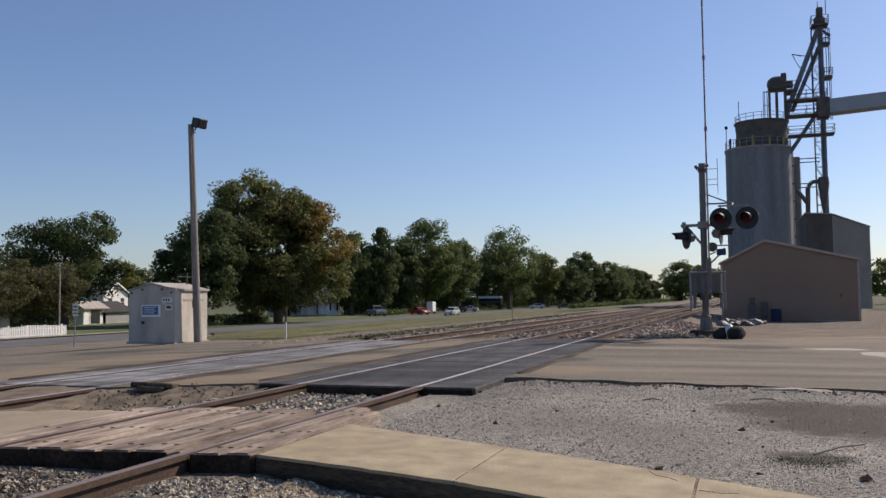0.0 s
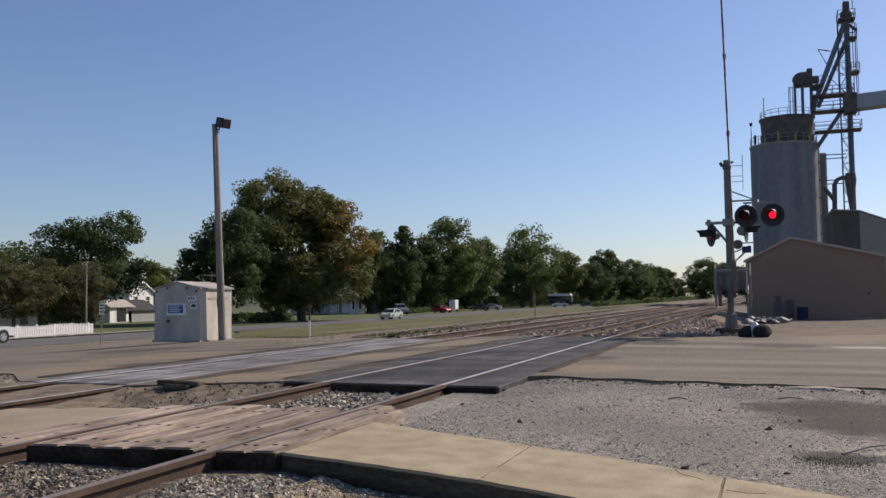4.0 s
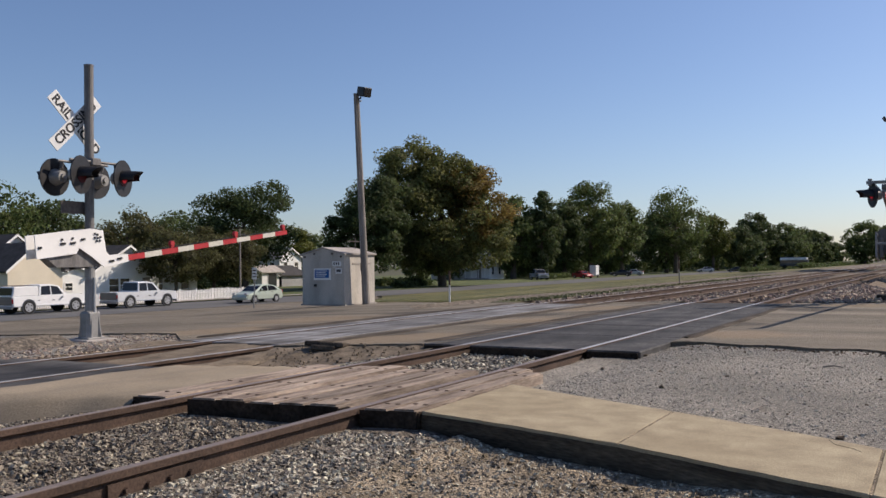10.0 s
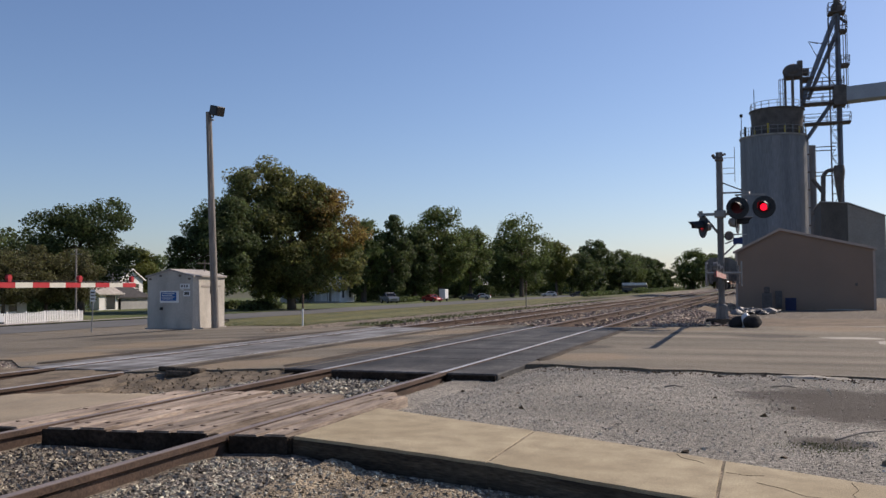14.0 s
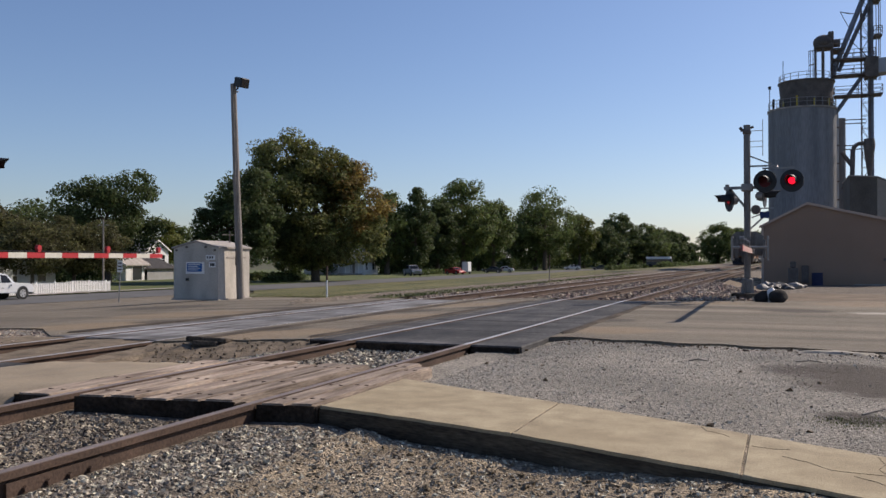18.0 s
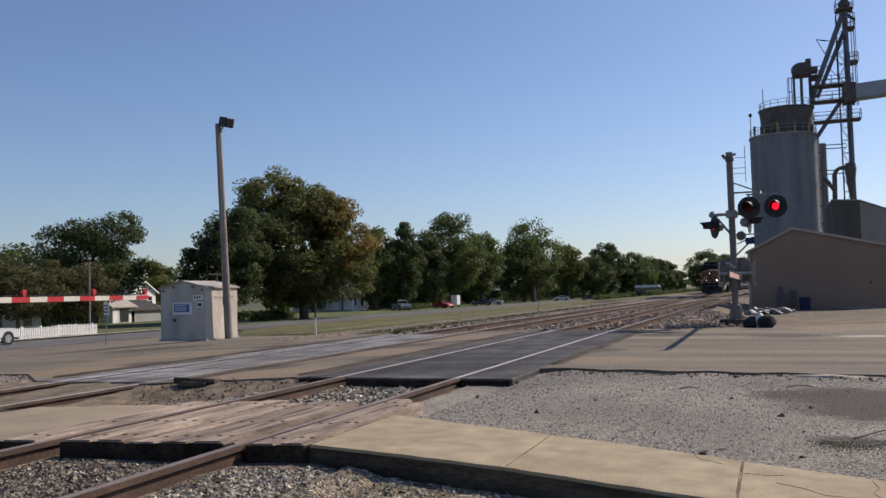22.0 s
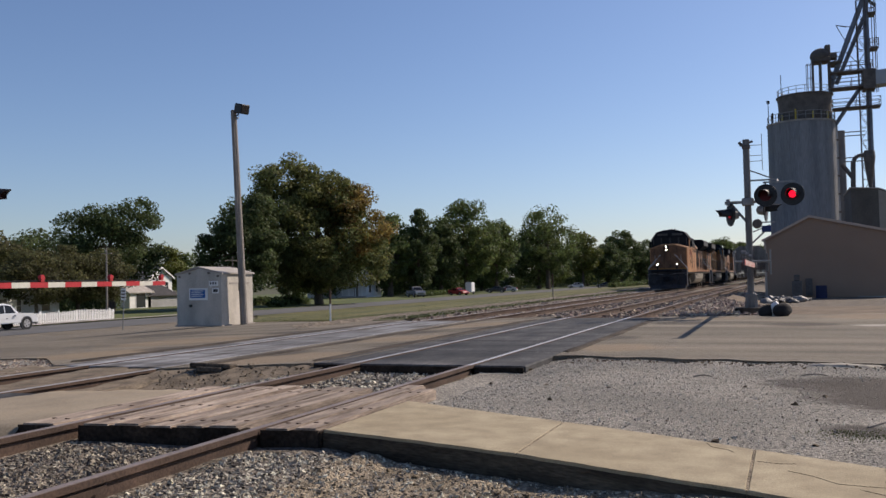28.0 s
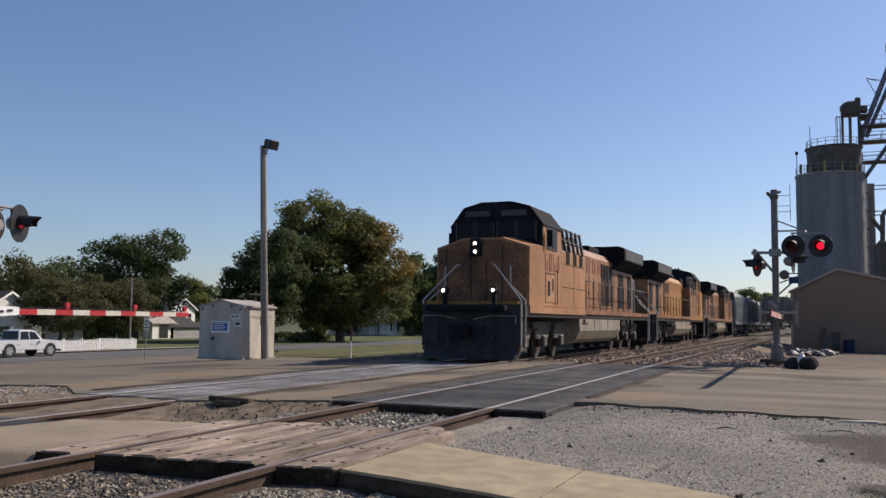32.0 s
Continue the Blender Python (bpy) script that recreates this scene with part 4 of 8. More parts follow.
def light_pole():
    t = thing("light_pole", pose(-18.8, 27.62, -0.52), "weathered grey wooden pole with a floodlight on top", "light pole")
    top = Vector((-0.06, -0.42, 8.04))
    bm = B()
    rod(bm, (0, 0, 0), top, 0.145, 0.105, 14)
    part("pole", bm, POLEWOOD, t)
    bm = B()
    rod(bm, top - Vector((0, 0, 0.25)), top + Vector((0.2, 0, -0.2)), 0.025)
    rod(bm, top + Vector((0.2, 0, -0.2)), top + Vector((0.2, 0, -0.05)), 0.03)
    part("bracket", bm, BLACKSTEEL, t)
    bm = B()
    box(bm, -0.26, -0.19, -0.18, 0.2, 0.19, 0.18, 0.03, Matrix.Translation(top + Vector((0.42, -0.05, 0.0))) @ pose(0, 0, 0, 0, 14, -20))
    f = part("floodlight", bm, BLACKSTEEL, t, "black box floodlight")
    bm = B()
    box(bm, 0.2, -0.16, -0.15, 0.212, 0.16, 0.15, 0, Matrix.Translation(top + Vector((0.42, -0.05, 0.0))) @ pose(0, 0, 0, 0, 14, -20))
    part("glass", bm, GLASS, f)
    bm = B()
    box(bm, -0.12, -0.2, 1.3, 0.0, -0.12, 1.62, 0.01)
    part("meter_box", bm, DARKSTEEL, t)
    bm = B()
    rod(bm, (0.03, -0.15, 0.2), (0.0, -0.52, 7.8), 0.014, seg=6)
    part("conduit", bm, POLEWOOD, t)
    bm = B()
    rod(bm, (-0.1, -0.36, 7.75), (0.12, -0.36, 7.75), 0.03)
    part("band", bm, GALV, t)


light_pole()


def marker_post(x, y, h, red):
    t = thing("marker_post", pose(x, y, ground_z(x, y) - 0.02), "thin white marker post with a dark red top" if red else "thin brown marker post in the grass", "marker post")
    bm = B()
    box(bm, -0.026, -0.015, 0, 0.026, 0.015, h, 0.004)
    part("post", bm, SIGNWHITE if red else POLEWOOD, t)
    bm = B()
    box(bm, -0.03, -0.02, h * 0.55, 0.03, 0.02, h + 0.01, 0.004)
    part("band", bm, RUST, t)


marker_post(-14.6, 26.6, 1.1, True)
marker_post(-12.0, 48.0, 1.5, False)


def street_sign():
    t = thing("street_sign", pose(-36.6, 41.4, ground_z(-36.6, 41.4)), "small white parking sign on a thin steel post", "street sign")
    bm = B()
    rod(bm, (0, 0, 0), (0.12, 0, 2.5), 0.035, seg=6)
    part("post", bm, GALV, t)
    bm = B()
    box(bm, -0.08, -0.06, 1.8, 0.3, -0.045, 2.5, 0.01)
    p = part("plate", bm, SIGNWHITE, t, "white sign plate")
    for k in range(3):
        bm = B()
        box(bm, -0.03, -0.066, 1.92 + 0.19 * k, 0.25, -0.061, 2.01 + 0.19 * k)
        part("bar", bm, DARKSTEEL, p)


street_sign()


# ---- crossing signals ----
def lamp(parent, x, y, z, yaw, lit_rows, big=0.305, bulb=None):
    """One red flasher that faces -y when yaw is 0. lit_rows keeps the bulb discs for the keys."""
    m = pose(x, y, z, 0, 0, yaw)
    bm = B()
    rod(bm, (0, 0.0, 0), (0, 0.022, 0), big, seg=28)
    b = part("backboard", bm, BLACKSTEEL, parent, "round black backboard", m)
    bm = B()
    rod(bm, (0, 0.02, 0), (0, 0.2, 0), 0.15, 0.1, seg=18)
    rod(bm, (0, 0.2, 0), (0, 0.23, 0), 0.05, seg=10)
    part("housing", bm, GALV, b, "aluminium lamp housing")
    bm = B()
    rod(bm, (0, -0.012, 0), (0, 0.0, 0), 0.142, seg=24)
    part("lens", bm, LENS, b, "dark red lens")
    bm = B()
    n, r = 18, 0.15
    for k in range(n):
        a0, a1 = radians(-18 + 216 * k / n), radians(-18 + 216 * (k + 1) / n)
        def at(a, rr, yy):
            return (math.cos(a) * rr, yy, math.sin(a) * rr)
        l0, l1 = 0.37 - 0.13 * abs(math.cos(a0)) ** 2, 0.37 - 0.13 * abs(math.cos(a1)) ** 2
        q = [at(a0, r, 0), at(a1, r, 0), at(a1, r * 0.8, -l1), at(a0, r * 0.8, -l0), at(a0, r - 0.008, 0), at(a1, r - 0.008, 0), at(a1, r * 0.8 - 0.008, -l1), at(a0, r * 0.8 - 0.008, -l0)]
        v = [bm.verts.new(p) for p in q]
        for f in ((0, 1, 2, 3), (7, 6, 5, 4), (2, 6, 7, 3), (0, 4, 5, 1)):
            bm.faces.new([v[i] for i in f])
    part("hood", bm, BLACKSTEEL, b, "black sheet hood")
    bm = B()
    rod(bm, (0, -0.006, 0), (0, 0.0, 0), 0.085, seg=20)
    disc = part("bulb", bm, bulb or REDGLOW, b, "glowing red bulb")
    lit_rows.append(disc)
    return b


def gate_arm(parent, length, px, py, pz, plates):
    """The arm lies along +y when down. It turns on a shaft above its root."""
    bm = B()
    rod(bm, (-0.05, 0, 0), (0.05, 0, 0), 0.07, seg=14)
    box(bm, -0.05, -0.15, -0.06, 0.05, 0.75, 0.06, 0.01)
    arm = part("gate_arm", bm, MASTGREY, parent, "striped gate arm", pose(px, py, pz))
    n = int((length - 0.6) / 0.42) + 1
    y = length
    for k in range(n):
        a = max(0.55, y - 0.42)
        if y - a < 0.05:
            break
        h = 0.054 - 0.008 * (1 - k / n)
        bm = B()
        for s in (-1, 1):
            box(bm, s * 0.014, a + 0.001, -h, s * 0.019, y - 0.001, h)
        part("stripe", bm, REDPAINT if k % 2 == 0 else ARMWHITE, arm, "red stripe" if k % 2 == 0 else "white stripe")
        y = a
    bm = B()
    box(bm, -0.013, 0.5, -0.044, 0.013, length - 0.01, 0.044)
    part("core", bm, MASTGREY, arm, "grey arm core")
    for q in (length - 0.12, length - 1.7, length - 3.5):
        bm = B()
        box(bm, -0.03, q - 0.04, 0.06, 0.03, q + 0.04, 0.1)
        rod(bm, (-0.035, q, 0.14), (0.035, q, 0.14), 0.052, seg=12)
        part("arm_lamp", bm, REDPAINT if plates else MASTGREY, arm, "small red arm lamp" if plates else "small grey arm lamp")
    bm = B()
    rod(bm, (0.0, 0.7, 0.075), (0, length - 0.2, 0.068), 0.009, seg=5)
    part("cable", bm, BLACKSTEEL, arm)
    if plates:
        for s in (-0.12, 0.12):
            bm = B()
            pts = [(-0.7, 0.61), (-0.71, 0.22), (0.06, 0.22), (0.13, 0.31), (0.36, 0.13), (0.6, -0.09), (1.15, -0.06), (1.15, 0.08), (0.75, 0.1), (0.68, 0.18), (0.66, 0.56), (0.4, 0.62)]
            side(bm, pts, s - 0.012, s + 0.012, "x")
            part("counterweight_plate", bm, WHITEPAINT, arm, "white counterweight plate with bolt holes")
        for k, (yy, zz, ln) in enumerate(((-0.66, 0.4, 0.06), (-0.24, 0.42, 0.1), (-0.21, 0.49, 0.03), (-0.04, 0.41, 0.1), (0.0, 0.49, 0.03), (0.18, 0.45, 0.08), (0.45, 0.45, 0.03), (0.51, 0.5, 0.03), (0.57, 0.45, 0.03), (0.48, 0.39, 0.03), (0.55, 0.39, 0.03), (0.51, 0.44, 0.03), (0.46, 0.52, 0.03), (0.72, 0.0, 0.1), (0.9, 0.02, 0.1))):
            bm = B()
            box(bm, 0.133, yy, zz - 0.018, 0.15, yy + ln, zz + 0.018)
            part("bolt", bm, BLACKSTEEL, arm)
    return arm


def mast_base(t, h, casting):
    bm = B()
    rod(bm, (0, 0, 0.0), (0, 0, h), 0.08, seg=16)
    rod(bm, (0, 0, h), (0, 0, h + 0.03), 0.085, seg=16)
    part("mast", bm, MASTGREY, t, "weathered steel mast")
    bm = B()
    low = casting is GALV
    r = 0.33 if low else 0.38
    box(bm, -r, -r, -0.12, r, r, 0.02 if low else 0.15, 0.02)
    part("foundation", bm, GREYCON if low else TAR, t)
    bm = B()
    for k in range(4):
        vs = side(bm, [(0.06, 0.02), (0.2, 0.02), (0.18, 0.12), (0.13, 0.5), (0.06, 0.52)], -0.045, 0.045)
        shift(bm, vs, pose(0, 0, 0, 0, 0, 45 + 90 * k))
    box(bm, -0.13, -0.13, 0.02, 0.13, 0.13, 0.5, 0.03)
    box(bm, -0.18, -0.18, 0.0, 0.18, 0.18, 0.05, 0.01)
    part("base_casting", bm, casting, t, "finned aluminium base")


BULBS_A, BULBS_B, ARMS = [], [], []


def letters(text, size, parent, material, m):
    c = bpy.data.curves.new("letters", "FONT")
    c.body, c.size, c.align_x, c.align_y, c.extrude = text, size, "CENTER", "CENTER", 0.002
    c.offset = 0.006
    tmp = bpy.data.objects.new("letters", c)
    me = bpy.data.meshes.new_from_object(tmp)
    bpy.data.objects.remove(tmp)
    me.materials.clear()
    me.materials.append(material)
    o = new("lettering", me)
    o.parent, o.matrix_basis = parent, m
    return o


def left_signal():
    t = thing("crossing_signal", pose(-12.955, 10.435, -0.27), "railroad crossing signal with crossbuck, red lamps and striped gate", "crossing signal", "crossing signals")
    mast_base(t, 4.84, GALV)
    bm = B()
    rod(bm, (0, 0, 0.5), (0, 0, 1.3), 0.088, seg=16)
    part("sleeve", bm, GALV, t, "lighter grey lower sleeve")
    # crossbuck on the far side of the mast
    for k, a in enumerate((45, -45)):
        bm = B()
        box(bm, -0.64, -0.008, -0.12, 0.64, 0.008, 0.12, 0.004)
        mm = pose(-0.13 + 0.03 * k, -0.2, 3.82, 0, 0, 89) @ pose(0, 0, 0, 0, a, 0)
        b = part("crossbuck_blade", bm, SIGNWHITE, t, "white crossbuck blade with black letters", mm)
        for s, txt in (((-0.36, "RAIL"), (0.36, "ROAD")) if k == 0 else ((0.0, "CROSSING"),)):
            letters(txt, 0.225, b, BLACKSTEEL, pose(s, -0.0105, 0, 90, 0, 0))
    # lamp arms
    bm = B()
    for s in (-1, 1):
        rod(bm, (0.16 * s, -0.52, 3.13), (0.16 * s, 0.52, 3.13), 0.024, seg=8)
        for y in (-0.42, 0.42):
            rod(bm, (0.16 * s, y, 3.13), (0.2 * s, y, 3.02), 0.03, seg=8)
    box(bm, -0.2, -0.1, 3.06, 0.2, 0.1, 3.2, 0.02)
    part("cross_arm", bm, MASTGREY, t, "grey lamp arm")
    for s, yaw in ((1, 112), (-1, -82)):
        lamp(t, 0.36 * s, -0.44, 2.86, yaw, BULBS_A, 0.33, DIMRED)
        lamp(t, 0.36 * s, 0.44, 2.86, yaw, BULBS_B, 0.33, DIMRED)
    bm = B()
    box(bm, -0.12, -0.5, 2.22, -0.1, 0.0, 2.44, 0.004)
    part("track_plate", bm, DARKSTEEL, t, "dark back of a small plate")
    # mechanism
    bm = B()
    side(bm, [(-1.0, 1.49), (-0.74, 1.28), (0.13, 1.29), (-0.02, 1.45), (-0.34, 1.64)], -0.11, 0.1, "x")
    part("gate_mechanism", bm, MASTGREY, t, "grey gate mechanism housing")
    arm = gate_arm(t, 5.84, 0.02, -0.45, 1.34, True)
    ARMS.append((arm, 1))
    bm = B()
    rod(bm, (0.1, 0.02, 0.3), (0.1, 0.02, 1.1), 0.025)
    part("conduit", bm, SILVER, t)


def right_signal():
    t = thing("crossing_signal", pose(-0.72, 22.75, 0.0), "galvanized railroad crossing signal with red lamps and striped gate", "crossing signal", "crossing signals")
    mast_base(t, 4.3, MASTGREY)
    bm = B()
    rod(bm, (-0.14, 0, 4.2), (0.16, 0, 4.28), 0.03)
    rod(bm, (-0.16, 0, 4.28), (-0.1, 0, 4.18), 0.04)
    box(bm, -0.1, -0.1, 4.1, 0.1, 0.1, 4.2, 0.02)
    part("cap", bm, DARKSTEEL, t)
    bm = B()
    for z in (4.18, 3.92, 3.78):
        rod(bm, (0.05, 0, z), (0.38, 0, z), 0.008, seg=5)
    rod(bm, (0.37, 0, 3.55), (0.37, 0, 4.45), 0.008, seg=5)
    part("antenna", bm, GALV, t)
    bm = B()
    beam(bm, (0.06, 0, 3.3), (0.72, 0, 3.3), 0.04)
    beam(bm, (0.08, 0, 3.55), (0.6, 0, 3.32), 0.03)
    rod(bm, (0.7, 0, 3.3), (0.7, -0.14, 3.22), 0.025)
    box(bm, 0.36, -0.18, 3.2, 1.1, -0.14, 3.24)
    rod(bm, (0.42, -0.16, 3.24), (0.42, -0.2, 2.95), 0.02)
    rod(bm, (1.03, -0.16, 3.24), (1.03, -0.2, 2.95), 0.02)
    part("upper_arm", bm, GALV, t, "lamp bracket")
    lamp(t, 0.42, -0.4, 2.88, -12, BULBS_A, 0.275)
    lamp(t, 1.03, -0.4, 2.88, -12, BULBS_B, 0.275)
    bm = B()
    beam(bm, (-0.55, 0, 2.77), (0.5, 0, 2.77), 0.09, 0.07)
    box(bm, -0.14, -0.14, 2.68, 0.14, 0.14, 2.86, 0.02)
    beam(bm, (-0.4, 0.06, 2.74), (0.02, 0.06, 2.2), 0.1, 0.06)
    beam(bm, (0.1, 0, 2.25), (0.62, 0, 2.25), 0.03)
    beam(bm, (0.1, 0, 2.02), (0.5, 0, 2.18), 0.03)
    beam(bm, (0.08, 0, 1.75), (0.45, 0, 2.1), 0.04)
    rod(bm, (-0.47, 0, 2.7), (-0.47, 0, 2.86), 0.05)
    part("cross_arm", bm, GALV, t, "weathered aluminium lamp arm")
    lamp(t, -0.43, 0.0, 2.47, -66, BULBS_B, 0.29, DIMRED)
    lamp(t, 0.42, 0.05, 2.56, 82, BULBS_A, 0.29, DIMRED)
    bm = B()
    box(bm, 0.3, -0.12, 2.0, 0.52, -0.1, 2.16, 0.004)
    part("emergency_plate", bm, DULLBLUE, t, "small blue notice plate")
    bm = B()
    rod(bm, (0.2, -0.06, 2.22), (0.2, 0.04, 2.22), 0.1, 0.12, seg=16)
    rod(bm, (0.2, 0.04, 2.22), (0.2, 0.12, 2.22), 0.06, seg=10)
    part("bell", bm, DARKSTEEL, t)
    bm = B()
    side(bm, [(-0.36, 1.08), (0.34, 1.08), (0.38, 1.2), (0.38, 1.56), (0.22, 1.68), (-0.26, 1.68), (-0.36, 1.6)], 0.1, 0.5)
    box(bm, -0.14, 0.06, 0.9, 0.14, 0.4, 1.1, 0.03)
    part("gate_mechanism", bm, MASTGREY, t, "grey gate mechanism housing")
    arm = gate_arm(t, 7.5, 0.12, -0.2, 1.18, False)
    for x in (-0.36, 0.46):
        bm = B()
        q = [(x, 0.42, -0.2), (x, -0.5, -0.2), (x, -0.5, 0.36), (x, 0.42, 0.36)]
        for a, b in zip(q, q[1:] + q[:1]):
            beam(bm, a, b, 0.035)
        beam(bm, (x, -0.45, -0.18), (x, 0.3, 0.3), 0.03)
        part("counterweight_frame", bm, GALV, arm, "pale tubular counterweight frame")
    bm = B()
    rod(bm, (-0.36, 0.4, 0.1), (0.46, 0.4, 0.1), 0.03, seg=8)
    part("cross_bar", bm, GALV, arm)
    for x in (-0.27, 0.37):
        bm = B()
        box(bm, x - 0.035, -0.48, -0.16, x + 0.035, -0.1, 0.3, 0.01)
        part("counterweight", bm, MASTGREY, arm, "grey iron counterweight")
    ARMS.append((arm, -1))


left_signal()
right_signal()


# ---- metal shed and grain elevator ----
def metal_shed():
    t = thing("metal_shed", pose(-0.72, 52.2, -0.5) @ pose(0, 0, 0, 0, 0, -5.6), "low tan metal shed with a shallow gable roof", "metal shed")
    w, pk = 7.05, 2.35
    bm = B()
    side(bm, [(0, 0), (w, 0), (w, 3.4), (pk, 4.55), (0, 3.35)], 0, 16)
    part("wall", bm, TAN, t, "tan sheet-metal wall")
    bm = B()
    for k in range(31):
        x = 0.12 + (w - 0.24) * k / 30
        top = lerp((0, pk, w), (3.35, 4.55, 3.4), x) - 0.06
        box(bm, x - 0.012, -0.007, 0.05, x + 0.012, 0.0, top)
    part("ribs", bm, TAN, t)
    bm = B()
    side(bm, [(-0.15, 3.29), (pk, 4.56), (pk, 4.66), (-0.15, 3.39)], -0.12, 16.1)
    side(bm, [(pk, 4.56), (w + 0.15, 3.36), (w + 0.15, 3.46), (pk, 4.66)], -0.12, 16.1)
    part("roof", bm, TANTRIM, t, "pale metal roof")
    bm = B()
    side(bm, [(-0.16, 3.25), (pk, 4.52), (pk, 4.62), (-0.16, 3.37)], -0.16, -0.125)
    side(bm, [(pk, 4.52), (w + 0.16, 3.32), (w + 0.16, 3.44), (pk, 4.62)], -0.16, -0.125)
    part("fascia", bm, TANTRIM, t, "pale rake trim")
    for x in (0.0, w):
        bm = B()
        box(bm, x - 0.06, -0.05, 0, x + 0.06, 0.05, 3.3)
        part("corner_trim", bm, TANTRIM, t)
    for x0, x1, z0, z1 in ((2.05, 2.4, 0.2, 1.15), (6.1, 6.22, 1.4, 1.55)):
        bm = B()
        box(bm, x0, -0.12, z0, x1, -0.02, z1, 0.01)
        part("utility_box", bm, DARKSTEEL, t)
    bm = B()
    box(bm, w - 2.4, -0.03, 0, w - 0.6, 0.0, 0.14)
    part("base_flashing", bm, GREYCON, t)


metal_shed()


def lattice(bm, x, y, z0, z1, w, n, r=0.07):
    for sx in (-1, 1):
        for sy in (-1, 1):
            beam(bm, (x + sx * w, y + sy * w, z0), (x + sx * w, y + sy * w, z1), r * 1.4)
    for k in range(n):
        a, b = z0 + (z1 - z0) * k / n, z0 + (z1 - z0) * (k + 1) / n
        s = 1 if k % 2 else -1
        for sy in (-1, 1):
            beam(bm, (x - s * w, y + sy * w, a), (x + s * w, y + sy * w, b), r * 0.8)
            beam(bm, (x + sy * w, y - s * w, a), (x + sy * w, y + s * w, b), r * 0.8)
            beam(bm, (x - w, y + sy * w, b), (x + w, y + sy * w, b), r * 0.8)


def railing(bm, cx, cy, z, r, n, h=1.1, a0=0, a1=360):
    pts = [(cx + r * math.cos(radians(a0 + (a1 - a0) * k / n)), cy + r * math.sin(radians(a0 + (a1 - a0) * k / n))) for k in range(n + 1)]
    for p in pts:
        rod(bm, (*p, z), (*p, z + h), 0.04, seg=5)
    for p, q in zip(pts, pts[1:]):
        for hh in (h, h * 0.55):
            rod(bm, (*p, z + hh), (*q, z + hh), 0.035, seg=5)


def platform(t, x0, x1, y0, y1, z):
    bm = B()
    box(bm, x0, y0, z - 0.2, x1, y1, z)
    d = part("platform", bm, DARKSTEEL, t)
    bm = B()
    for x in (x0, (x0 + x1) / 2, x1):
        for y in (y0, y1):
            rod(bm, (x, y, z), (x, y, z + 1.1), 0.045, seg=5)
    for h in (0.55, 1.1):
        for a, b in (((x0, y0), (x1, y0)), ((x0, y1), (x1, y1)), ((x0, y0), (x0, y1)), ((x1, y0), (x1, y1))):
            rod(bm, (*a, z + h), (*b, z + h), 0.04, seg=5)
    part("handrail", bm, DARKSTEEL, d)


